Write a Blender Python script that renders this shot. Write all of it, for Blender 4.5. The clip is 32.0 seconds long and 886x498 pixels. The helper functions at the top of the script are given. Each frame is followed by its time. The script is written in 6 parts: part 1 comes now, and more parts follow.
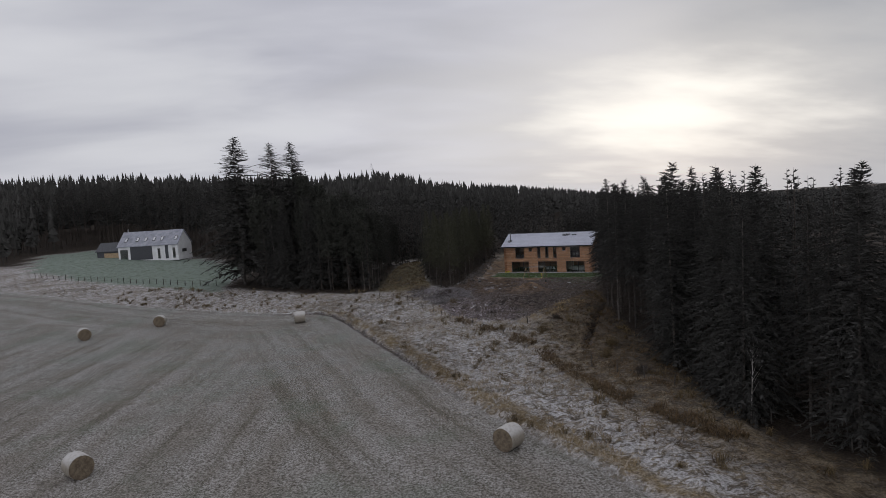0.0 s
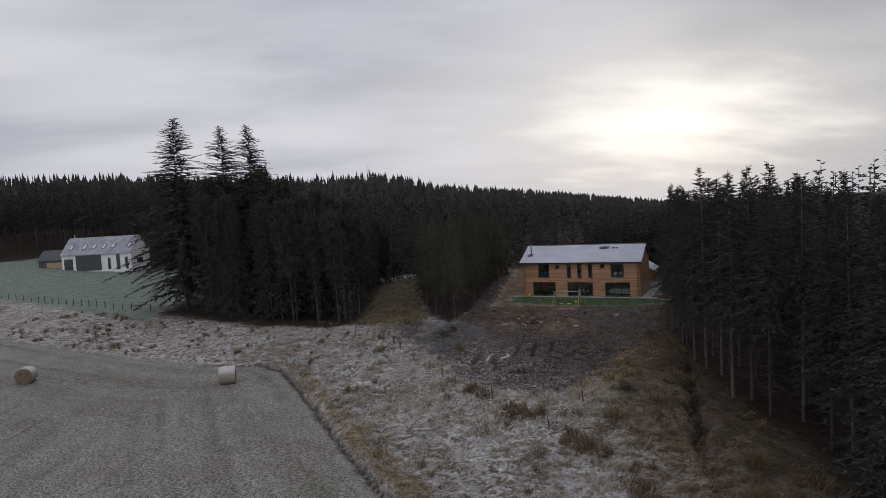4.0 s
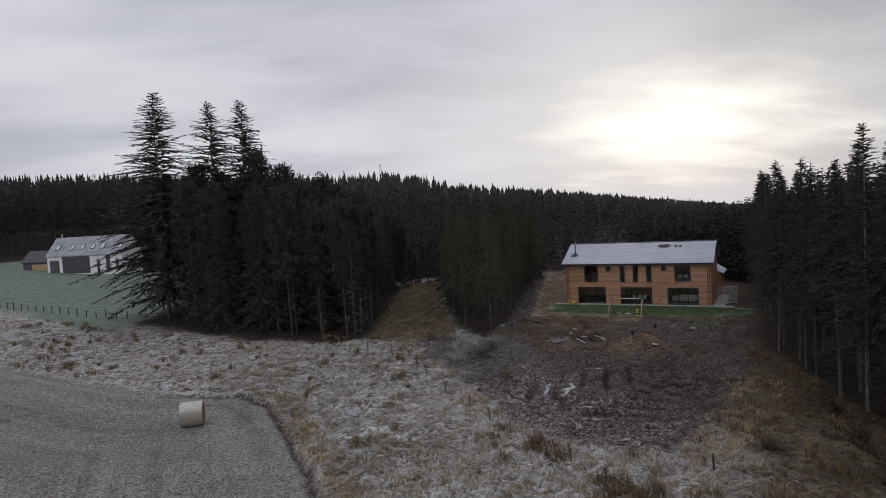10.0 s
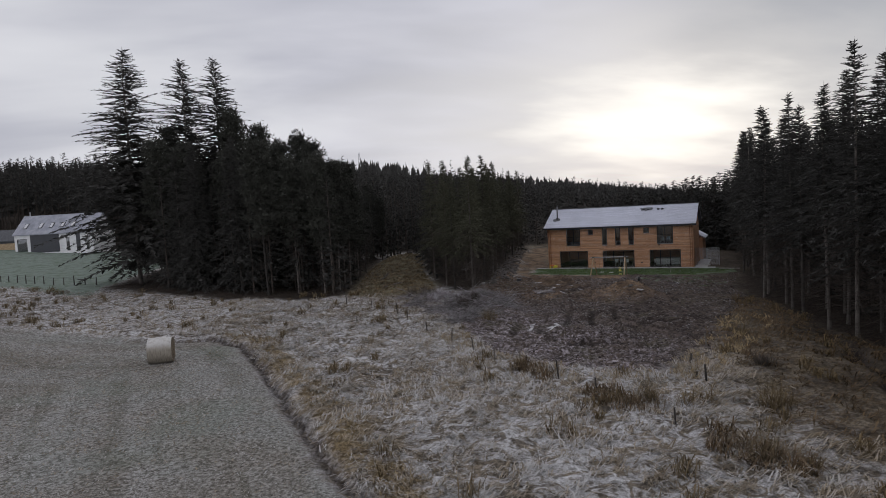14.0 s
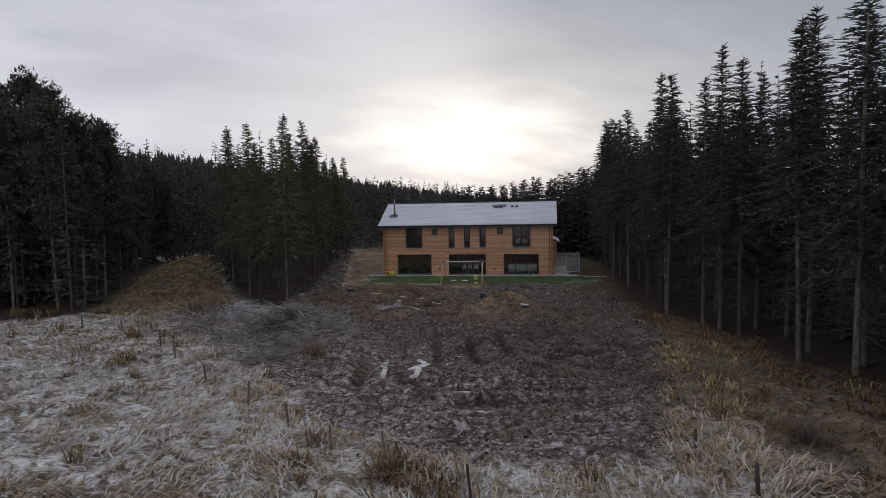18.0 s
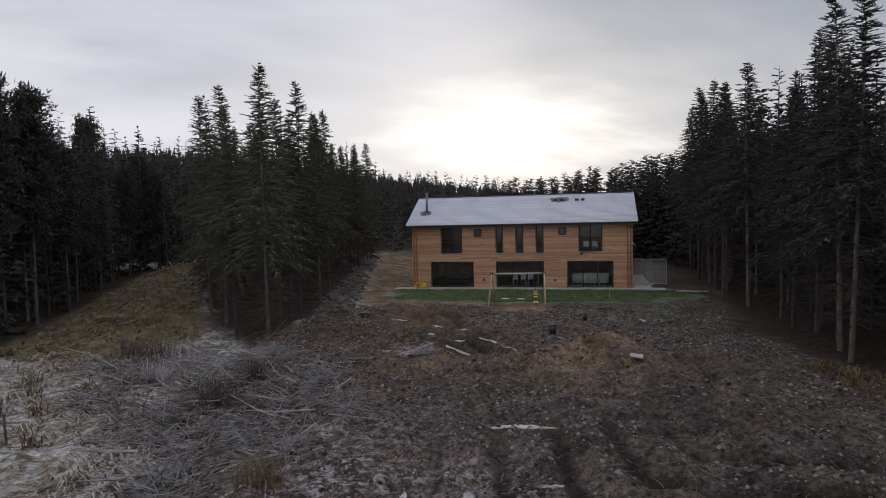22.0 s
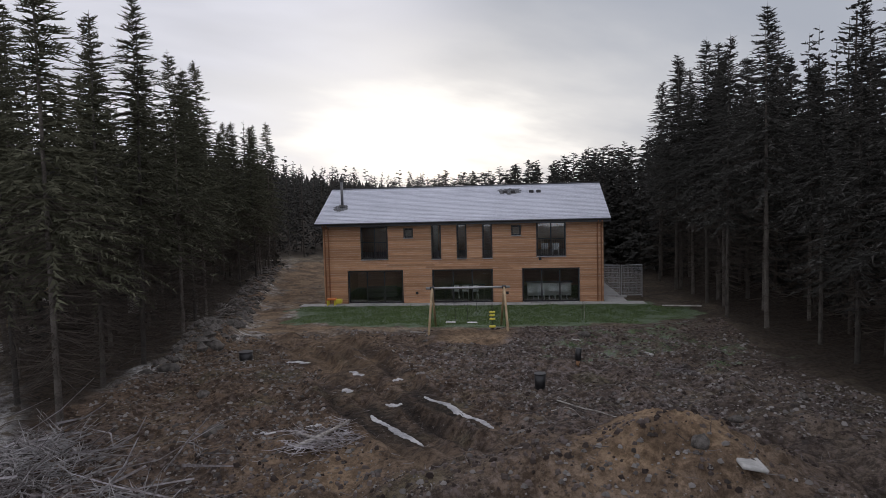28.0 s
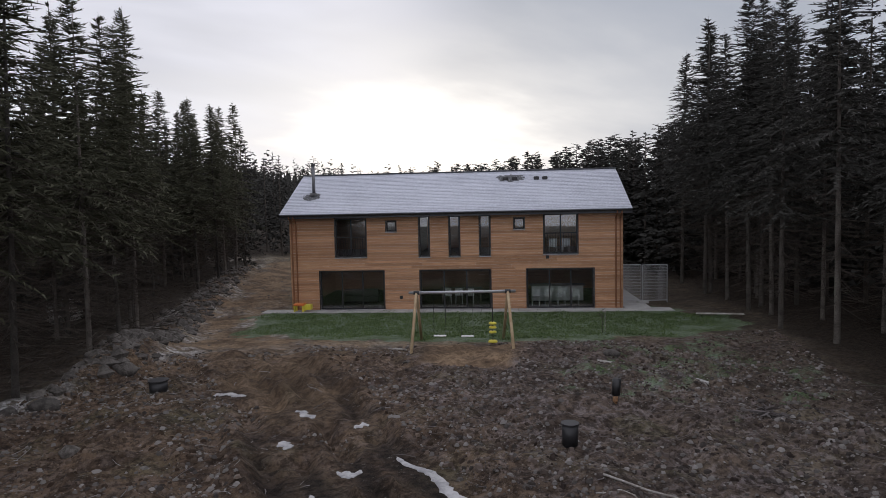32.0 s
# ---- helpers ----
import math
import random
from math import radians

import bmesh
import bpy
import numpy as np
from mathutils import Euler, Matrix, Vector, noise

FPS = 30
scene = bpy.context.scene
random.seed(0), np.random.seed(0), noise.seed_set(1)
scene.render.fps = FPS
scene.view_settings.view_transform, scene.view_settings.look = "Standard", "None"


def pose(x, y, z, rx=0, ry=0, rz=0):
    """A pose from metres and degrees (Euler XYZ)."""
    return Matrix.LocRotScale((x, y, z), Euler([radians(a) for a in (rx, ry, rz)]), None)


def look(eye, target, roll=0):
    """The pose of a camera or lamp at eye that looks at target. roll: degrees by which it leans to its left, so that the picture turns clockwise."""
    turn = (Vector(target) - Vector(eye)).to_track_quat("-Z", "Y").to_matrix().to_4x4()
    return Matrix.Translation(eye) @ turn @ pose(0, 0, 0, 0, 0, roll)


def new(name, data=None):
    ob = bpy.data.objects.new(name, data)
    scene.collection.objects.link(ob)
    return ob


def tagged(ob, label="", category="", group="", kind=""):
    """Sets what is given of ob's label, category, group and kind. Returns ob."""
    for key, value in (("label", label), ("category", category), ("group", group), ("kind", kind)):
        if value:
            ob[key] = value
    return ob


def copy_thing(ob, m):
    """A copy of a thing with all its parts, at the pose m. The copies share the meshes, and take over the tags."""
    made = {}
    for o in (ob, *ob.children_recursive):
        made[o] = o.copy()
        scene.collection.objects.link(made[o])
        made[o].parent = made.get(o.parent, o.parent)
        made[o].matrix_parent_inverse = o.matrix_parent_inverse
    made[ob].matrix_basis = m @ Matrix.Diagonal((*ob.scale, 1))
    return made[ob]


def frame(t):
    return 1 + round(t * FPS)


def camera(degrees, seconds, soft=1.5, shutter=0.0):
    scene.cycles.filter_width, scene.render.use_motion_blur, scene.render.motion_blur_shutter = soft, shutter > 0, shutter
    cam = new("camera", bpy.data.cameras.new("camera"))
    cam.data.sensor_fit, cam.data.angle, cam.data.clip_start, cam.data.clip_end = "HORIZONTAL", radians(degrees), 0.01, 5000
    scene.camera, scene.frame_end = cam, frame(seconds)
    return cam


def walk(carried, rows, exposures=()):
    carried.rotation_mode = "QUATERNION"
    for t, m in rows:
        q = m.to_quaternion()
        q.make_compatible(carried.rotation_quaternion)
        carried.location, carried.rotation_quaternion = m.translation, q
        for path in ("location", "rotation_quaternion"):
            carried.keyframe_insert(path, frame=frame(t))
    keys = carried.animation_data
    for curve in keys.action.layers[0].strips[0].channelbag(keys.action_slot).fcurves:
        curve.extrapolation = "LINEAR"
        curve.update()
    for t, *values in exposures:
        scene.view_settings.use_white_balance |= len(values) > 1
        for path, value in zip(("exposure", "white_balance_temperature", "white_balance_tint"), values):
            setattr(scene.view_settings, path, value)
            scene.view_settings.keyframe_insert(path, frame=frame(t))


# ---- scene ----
cam = camera(69.4, 32.0, soft=0.62)
PATH = [
    (0, (2.266, -1.016, 14.949), (2.224, 0.977, 14.79), -3.8),
    (0.5, (2.28, 2.272, 14.803), (2.242, 4.265, 14.64), -3.7),
    (1, (2.309, 6.084, 14.67), (2.274, 8.077, 14.503), -3.7),
    (1.5, (2.295, 10.515, 14.532), (2.262, 12.508, 14.363), -3.6),
    (2, (2.186, 15.229, 14.366), (2.155, 17.222, 14.2), -3.5),
    (2.5, (2.132, 19.176, 14.386), (2.092, 21.17, 14.225), -3.4),
    (3, (2.034, 22.218, 14.441), (1.99, 24.212, 14.286), -3.4),
    (3.5, (1.904, 24.549, 14.463), (1.861, 26.543, 14.313), -3.4),
    (5.5, (0.623, 29.157, 14.008), (0.582, 31.152, 13.876), -3.4),
    (6, (0.399, 29.704, 13.795), (0.36, 31.699, 13.662), -3.4),
    (6.5, (0.141, 30.899, 13.565), (0.106, 32.894, 13.43), -3.4),
    (7, (-0.017, 32.725, 13.355), (-0.051, 34.72, 13.217), -3.4),
    (7.5, (-0.155, 35.034, 13.115), (-0.189, 37.029, 12.978), -3.4),
    (8, (-0.226, 37.191, 12.976), (-0.262, 39.186, 12.838), -3.4),
    (8.5, (-0.351, 38.645, 13.053), (-0.387, 40.64, 12.919), -3.4),
    (9, (-0.471, 39.566, 13.625), (-0.512, 41.562, 13.496), -3.4),
    (9.5, (-0.585, 40.265, 13.533), (-0.662, 42.26, 13.408), -3.4),
    (10, (-0.716, 40.817, 12.78), (-0.794, 42.811, 12.651), -3.4),
    (10.5, (-0.886, 40.98, 11.74), (-0.924, 42.975, 11.609), -3.4),
    (11, (-1.117, 40.96, 10.671), (-1.138, 42.955, 10.535), -3.4),
    (11.5, (-1.307, 40.718, 9.801), (-1.322, 42.713, 9.662), -3.3),
    (12, (-1.413, 40.48, 9.342), (-1.427, 42.475, 9.205), -3.3),
    (12.5, (-1.461, 40.324, 9.128), (-1.475, 42.319, 8.992), -3.2),
    (13, (-1.477, 40.248, 8.954), (-1.491, 42.243, 8.817), -3.3),
    (13.5, (-1.368, 40.613, 8.851), (-1.383, 42.608, 8.713), -3.3),
    (14, (-1.123, 41.946, 8.728), (-1.137, 43.941, 8.585), -3.3),
    (14.5, (-0.736, 44.083, 8.613), (-0.751, 46.078, 8.467), -3.3),
    (16.5, (-0.498, 50.596, 8.335), (-0.506, 52.591, 8.186), -3.0),
    (17, (-0.55, 53.431, 8.067), (-0.547, 55.426, 7.927), -3.6),
    (17.5, (-0.336, 56.143, 7.23), (-0.067, 58.12, 7.089), -2.1),
    (18, (-0.653, 57.695, 6.981), (-0.1, 59.612, 6.84), -1.1),
    (18.5, (-0.493, 58.07, 6.889), (-0.009, 60.006, 6.752), -1.4),
    (19, (-0.306, 58.466, 6.824), (0.16, 60.406, 6.686), -1.5),
    (19.5, (-0.113, 59.613, 6.717), (0.35, 61.554, 6.579), -1.5),
    (20, (0.299, 61.357, 6.75), (0.755, 63.299, 6.607), -1.5),
    (20.5, (0.641, 63.204, 6.732), (1.095, 65.147, 6.59), -1.5),
    (21, (1.274, 65.806, 6.612), (1.723, 67.749, 6.472), -1.7),
    (21.5, (1.882, 68.499, 6.583), (2.328, 70.444, 6.442), -1.5),
    (22, (2.389, 70.811, 6.606), (2.833, 72.756, 6.463), -1.6),
    (22.5, (2.829, 72.724, 6.619), (3.271, 74.669, 6.477), -1.6),
    (23, (3.108, 73.999, 6.694), (3.547, 75.945, 6.553), -1.6),
    (23.5, (3.32, 74.907, 6.65), (3.757, 76.854, 6.511), -1.7),
    (24, (3.419, 75.444, 6.509), (3.852, 77.392, 6.373), -1.7),
    (24.5, (3.581, 76.379, 6.415), (4.015, 78.326, 6.277), -1.7),
    (26.5, (4.55, 80.283, 6.275), (4.975, 82.233, 6.138), -1.7),
    (27, (4.654, 80.646, 6.187), (5.076, 82.596, 6.054), -1.8),
    (27.5, (4.734, 81.241, 6.01), (5.375, 83.13, 5.873), -1.5),
    (28, (4.747, 81.522, 5.903), (5.433, 83.396, 5.764), -1.4),
    (28.5, (5.101, 82.47, 5.797), (5.794, 84.341, 5.659), -1.3),
    (29, (5.464, 83.313, 5.732), (6.158, 85.183, 5.594), -1.4),
    (29.5, (5.688, 83.873, 5.711), (6.384, 85.743, 5.574), -1.3),
    (30, (5.858, 84.351, 5.608), (6.555, 86.221, 5.474), -1.1),
    (30.5, (5.984, 84.713, 5.494), (6.684, 86.582, 5.362), -1.0),
    (31, (6.314, 85.445, 5.37), (7.017, 87.313, 5.237), -1.1),
    (31.5, (6.608, 86.15, 5.311), (7.312, 88.017, 5.176), -1.1),
    (32, (6.999, 87.097, 5.216), (7.705, 88.964, 5.081), -1.2),
]
EXPOSURES = [(0.0, -0.46, 6500, 11.5), (6.0, -0.36, 6500, 11.5), (13.0, -0.33, 6500, 11.5), (19.0, -0.25, 6500, 11.5), (23.0, -0.15, 6500, 11.5), (28.0, -0.06, 6500, 11.5), (32.0, 0.03, 6500, 11.5)]
walk(cam, [(t, look(eye, target, roll)) for t, eye, target, roll in PATH], EXPOSURES)

# ---- world and light ----
import functools

SUN_AZ, SUN_EL = radians(19.3), radians(6.0)
SUN_DIR = Vector((math.sin(SUN_AZ) * math.cos(SUN_EL), math.cos(SUN_AZ) * math.cos(SUN_EL), math.sin(SUN_EL)))


class Nodes:
    """Short hand for a node tree."""

    def __init__(self, tree):
        self.t = tree

    def n(self, kind, **kw):
        nd = self.t.nodes.new("ShaderNode" + kind)
        for k, v in kw.items():
            if k in nd.inputs:
                self.put(nd.inputs[k], v)
            else:
                setattr(nd, k, v)
        return nd

    def put(self, sock, v):
        if isinstance(v, bpy.types.NodeSocket):
            self.t.links.new(v, sock)
        elif isinstance(v, (tuple, list)) and len(v) == 3 and sock.type == "RGBA":
            sock.default_value = (*v, 1)
        else:
            sock.default_value = v

    def math(self, op, a, b=0.0, clamp=False):
        nd = self.t.nodes.new("ShaderNodeMath")
        nd.operation, nd.use_clamp = op, clamp
        self.put(nd.inputs[0], a), self.put(nd.inputs[1], b)
        return nd.outputs[0]

    def mix(self, fac, a, b, blend="MIX"):
        nd = self.t.nodes.new("ShaderNodeMix")
        nd.data_type, nd.blend_type = "RGBA", blend
        self.put(nd.inputs[0], fac), self.put(nd.inputs[6], a), self.put(nd.inputs[7], b)
        return nd.outputs[2]

    def ramp(self, fac, lo, hi, to_lo=0.0, to_hi=1.0):
        nd = self.t.nodes.new("ShaderNodeMapRange")
        nd.interpolation_type = "SMOOTHSTEP"
        for i, v in enumerate((fac, lo, hi, to_lo, to_hi)):
            self.put(nd.inputs[i], v)
        return nd.outputs[0]

    def noise(self, vec, scale, detail=3.0, rough=0.55, distort=0.0):
        nd = self.n("TexNoise", Scale=scale, Detail=detail, Roughness=rough, Distortion=distort)
        self.put(nd.inputs["Vector"], vec)
        return nd.outputs["Fac"]

    def scaled(self, vec, s, rot=0.0):
        if rot:
            turned = self.n("Mapping")
            turned.inputs["Rotation"].default_value = (0, 0, rot)
            self.put(turned.inputs["Vector"], vec)
            vec = turned.outputs[0]
        nd = self.n("Mapping")
        nd.inputs["Scale"].default_value = s
        self.put(nd.inputs["Vector"], vec)
        return nd.outputs[0]


world = bpy.data.worlds.new("overcast_sky")
scene.world = world
world.use_nodes = True
world.node_tree.nodes.clear()
W = Nodes(world.node_tree)
sky = W.n("TexSky", sky_type="NISHITA", sun_disc=False, sun_elevation=SUN_EL, sun_rotation=SUN_AZ, air_density=1.0, dust_density=2.0)
heading = W.n("TexCoord").outputs["Generated"]
sep = W.n("SeparateXYZ")
W.put(sep.inputs[0], heading)
up = sep.outputs[2]
# cloud layer: the heading flattened onto a ceiling, so that clouds shrink towards the horizon
flat = W.n("VectorMath", operation="DIVIDE")
W.put(flat.inputs[0], heading)
lift = W.math("ADD", W.math("MAXIMUM", up, 0.0), 0.22)
comb = W.n("CombineXYZ")
for i in range(3):
    W.put(comb.inputs[i], lift)
W.put(flat.inputs[1], comb.outputs[0])
cl = W.noise(W.scaled(flat.outputs[0], (0.8, 1.5, 1.0), -0.2), 1.1, 4.0, 0.45, 0.3)
fine = W.noise(W.scaled(flat.outputs[0], (0.8, 1.5, 1.0), -0.25), 2.6, 4.0, 0.5)
cloud = W.ramp(W.math("ADD", W.math("MULTIPLY", cl, 0.8), W.math("MULTIPLY", fine, 0.2)), 0.3, 0.7)


def along_dir(v):
    d = W.n("VectorMath", operation="DOT_PRODUCT")
    W.put(d.inputs[0], heading)
    d.inputs[1].default_value = v
    return d.outputs["Value"]


near = along_dir(SUN_DIR)
SIDE_DIR = Vector((math.cos(SUN_AZ), -math.sin(SUN_AZ), 0))
across, over = W.math("DIVIDE", along_dir(SIDE_DIR), 0.168), W.math("DIVIDE", along_dir(SIDE_DIR.cross(SUN_DIR)), 0.07)
off = W.math("SQRT", W.math("ADD", W.math("MULTIPLY", across, across), W.math("MULTIPLY", over, over)))
# the sun burns through a thin, ragged part of the cloud
ragged = W.math("ADD", off, W.math("ADD", W.math("MULTIPLY", W.math("SUBTRACT", cl, 0.5), 1.3), W.math("MULTIPLY", W.math("SUBTRACT", fine, 0.5), 1.5)))
facing = W.ramp(near, 0.5, 0.8)
core = W.math("MULTIPLY", W.ramp(ragged, 1.5, 0.0), facing)
glow = W.math("MULTIPLY", W.ramp(ragged, 3.6, 0.4), facing)
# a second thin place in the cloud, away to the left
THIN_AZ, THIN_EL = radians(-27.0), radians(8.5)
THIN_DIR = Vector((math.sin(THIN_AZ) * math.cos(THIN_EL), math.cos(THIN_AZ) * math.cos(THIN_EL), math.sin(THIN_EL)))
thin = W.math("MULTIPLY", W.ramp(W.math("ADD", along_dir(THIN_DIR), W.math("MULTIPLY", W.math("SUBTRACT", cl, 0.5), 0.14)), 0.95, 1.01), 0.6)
# and a thicker bank to the right of the sun
BANK_AZ, BANK_EL = radians(40.0), radians(14.0)
BANK_DIR = Vector((math.sin(BANK_AZ) * math.cos(BANK_EL), math.cos(BANK_AZ) * math.cos(BANK_EL), math.sin(BANK_EL)))
thick = W.math("MULTIPLY", W.ramp(W.math("ADD", along_dir(BANK_DIR), W.math("MULTIPLY", W.math("SUBTRACT", cl, 0.5), 0.1)), 0.9, 0.985), 0.95)
grey = W.mix(cloud, (0.572, 0.59, 0.668), (0.87, 0.88, 0.95))
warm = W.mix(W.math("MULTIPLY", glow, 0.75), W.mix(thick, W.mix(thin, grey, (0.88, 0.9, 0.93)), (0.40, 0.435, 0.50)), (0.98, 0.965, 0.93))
bright = W.mix(core, warm, (1.42, 1.39, 1.3))
# an overcast sky is brighter overhead, and its clouds are lit from the front opposite the sun
high = W.ramp(up, 0.3, 1.0, 1.0, 1.15)
front_lit = W.ramp(near, 0.1, -0.9, 1.0, 1.35)
gain = W.math("MULTIPLY", high, front_lit)
gains = W.n("CombineXYZ")
for i in range(3):
    W.put(gains.inputs[i], gain)
lit = W.mix(1.0, bright, gains.outputs[0], "MULTIPLY")
cover = W.mix(0.9985, sky.outputs[0], lit)
bg = W.n("Background", Color=cover, Strength=1.0)
W.t.links.new(bg.outputs[0], W.n("OutputWorld").inputs[0])

sun = new("sun", bpy.data.lights.new("sun", "SUN"))
sun.data.energy, sun.data.angle, sun.data.color = 0.6, radians(14), (1.0, 0.93, 0.84)
sun.matrix_world = look((0, 0, 60), Vector((0, 0, 60)) - SUN_DIR)

# ---- materials ----


def material(name, build, rough=0.8, metal=0.0, gloss=0.5):
    m = bpy.data.materials.new(name)
    m.use_nodes = True
    m.node_tree.nodes.clear()
    k = Nodes(m.node_tree)
    bsdf = k.n("BsdfPrincipled", Roughness=rough, Metallic=metal)
    bsdf.inputs["Specular IOR Level"].default_value = gloss
    k.t.links.new(bsdf.outputs[0], k.n("OutputMaterial").inputs[0])
    build(k, bsdf)
    return m


def here(k):
    return k.n("TexCoord").outputs["Object"]


def bump(k, bsdf, height, dist=0.02, strength=0.6):
    b = k.n("Bump", Strength=strength, Distance=dist)
    k.put(b.inputs["Height"], height)
    k.put(bsdf.inputs["Normal"], b.outputs[0])


def speckled(name, a, b, scale=4.0, fine=30.0, rough=0.8, relief=0.01, metal=0.0, vary=0.0):
    """Two tones mixed by a coarse and a fine noise, with relief; vary: difference from object to object."""

    def build(k, s):
        p = here(k)
        f = k.math("ADD", k.math("MULTIPLY", k.noise(p, scale), 0.6), k.math("MULTIPLY", k.noise(p, fine), 0.4))
        col = k.mix(k.ramp(f, 0.35, 0.65), a, b)
        if vary:
            r = k.n("ObjectInfo").outputs["Random"]
            col = k.mix(1.0, col, k.mix(r, (1 - vary,) * 3, (1 + vary,) * 3), "MULTIPLY")
        k.put(s.inputs["Base Color"], col)
        if relief:
            bump(k, s, k.noise(p, fine, 4.0), relief)

    return material(name, build, rough, metal)


def plain(name, col, rough=0.5, metal=0.0):
    return speckled(name, tuple(c * 0.9 for c in col), tuple(min(1, c * 1.08) for c in col), 3.0, 40.0, rough, 0.002, metal)


def foliage(name, a, b, frost=0.15):
    def build(k, s):
        p = here(k)
        r = k.n("ObjectInfo").outputs["Random"]
        isl = k.n("NewGeometry").outputs["Random Per Island"]
        col = k.mix(isl, a, b)
        col = k.mix(k.math("MULTIPLY", r, 0.4), col, tuple(c * 1.4 for c in b))
        white = k.ramp(k.math("ADD", k.math("MULTIPLY", k.noise(p, 0.9), 0.6), k.math("MULTIPLY", isl, 0.4)), 0.55, 0.8)
        col = k.mix(k.math("MULTIPLY", white, frost), col, (0.3, 0.32, 0.33))
        k.put(s.inputs["Base Color"], col)

    return material(name, build, 0.8, gloss=0.1)


M_SPRUCE = foliage("spruce_needles", (0.027, 0.0265, 0.024), (0.06, 0.058, 0.053), 0.04)
M_PINE = foliage("pine_needles", (0.026, 0.026, 0.022), (0.056, 0.057, 0.047), 0.04)
M_YOUNG = foliage("young_spruce_needles", (0.038, 0.038, 0.026), (0.08, 0.08, 0.053), 0.04)
M_BARK = speckled("conifer_bark", (0.042, 0.035, 0.03), (0.11, 0.098, 0.086), 2.0, 25.0, 0.9, 0.02, vary=0.6)
M_TWIG = speckled("dead_twigs", (0.036, 0.028, 0.023), (0.078, 0.063, 0.052), 3.0, 20.0, 0.9, 0.0)


def cladding_build(k, s):
    p = here(k)
    r = k.n("ObjectInfo").outputs["Random"]
    shift = k.n("CombineXYZ")
    k.put(shift.inputs[0], k.math("MULTIPLY", r, 37.0))
    add = k.n("VectorMath", operation="ADD")
    k.put(add.inputs[0], p), k.put(add.inputs[1], shift.outputs[0])
    g = k.noise(k.scaled(add.outputs[0], (0.5, 6.0, 14.0)), 2.5, 5.0, 0.6)
    wood = k.mix(k.ramp(g, 0.3, 0.7), (0.385, 0.19, 0.1), (0.57, 0.34, 0.2))
    tone = k.mix(r, (0.76, 0.72, 0.68), (1.18, 1.2, 1.22))
    col = k.mix(1.0, wood, tone, "MULTIPLY")
    col = k.mix(k.ramp(k.noise(p, 0.5), 0.5, 0.8, 0.0, 0.3), col, (0.44, 0.3, 0.2))
    stain = k.ramp(k.noise(k.scaled(p, (0.35, 1.0, 5.0)), 1.3, 4.0, 0.6), 0.5, 0.72, 0.0, 0.4)
    col = k.mix(stain, col, (0.27, 0.14, 0.085))
    k.put(s.inputs["Base Color"], col)
    bump(k, s, g, 0.004)


M_CLAD = material("larch_cladding", cladding_build, 0.65)
M_DARK = plain("anthracite_frame", (0.022, 0.021, 0.023), 0.45)
M_FASCIA = plain("dark_grey_fascia", (0.05, 0.052, 0.06), 0.5)


def frosted_roof_build(k, s):
    p = here(k)
    f = k.math("ADD", k.math("MULTIPLY", k.noise(p, 0.5, 4.0), 0.35), k.math("MULTIPLY", k.noise(p, 11.0, 4.0), 0.65))
    isl = k.n("ObjectInfo").outputs["Random"]
    col = k.mix(k.ramp(f, 0.36, 0.62), (0.4, 0.415, 0.475), (0.535, 0.55, 0.62))
    col = k.mix(1.0, col, k.mix(isl, (0.88, 0.88, 0.88), (1.06, 1.06, 1.06)), "MULTIPLY")
    k.put(s.inputs["Base Color"], col)
    bump(k, s, k.noise(p, 22.0, 3.0), 0.006)


M_ROOF = material("frosted_slate", frosted_roof_build, 0.75)
M_GREYROOF = speckled("frosted_grey_roof", (0.2, 0.21, 0.24), (0.34, 0.35, 0.39), 0.8, 12.0, 0.7, 0.004)
M_SLATE = speckled("bare_slate", (0.035, 0.037, 0.042), (0.075, 0.078, 0.085), 2.5, 18.0, 0.6, 0.006)
M_RENDER = speckled("white_render", (0.66, 0.66, 0.66), (0.78, 0.78, 0.78), 0.7, 30.0, 0.85, 0.003)
M_CONC = speckled("pale_concrete", (0.3, 0.3, 0.29), (0.44, 0.43, 0.42), 1.5, 22.0, 0.9, 0.004)
M_STEEL = plain("stainless_steel", (0.55, 0.55, 0.56), 0.3, 1.0)
M_PIPE = plain("tan_drain_pipe", (0.42, 0.24, 0.13), 0.5)
M_FLUE = plain("brushed_flue_steel", (0.16, 0.16, 0.17), 0.5, 0.5)
M_WIRE = plain("rusty_wire", (0.06, 0.05, 0.045), 0.8)
M_GALV = plain("galvanised_steel", (0.42, 0.43, 0.45), 0.5, 0.8)
M_COPPER = plain("copper_downpipe", (0.3, 0.14, 0.075), 0.5, 0.6)
M_STRAW = speckled("straw_face", (0.1, 0.075, 0.05), (0.2, 0.16, 0.11), 5.0, 45.0, 0.95, 0.03)
M_TIMBER = speckled("round_timber", (0.3, 0.21, 0.12), (0.46, 0.35, 0.22), 3.0, 28.0, 0.8, 0.004)
M_WHITE = plain("white_plastic", (0.78, 0.78, 0.77), 0.4)
M_BLACK = plain("black_plastic", (0.018, 0.018, 0.02), 0.5)
M_YELLOW = plain("yellow_plastic", (0.72, 0.62, 0.07), 0.4)
M_ORANGE = plain("orange_plastic", (0.7, 0.2, 0.05), 0.4)
M_PLASTER = plain("interior_plaster", (0.72, 0.70, 0.70), 0.9)
M_FLOORIN = plain("interior_floor", (0.28, 0.24, 0.2), 0.5)
M_STONE = speckled("field_stone", (0.035, 0.03, 0.026), (0.12, 0.108, 0.098), 2.0, 14.0, 0.9, 0.02, vary=0.3)
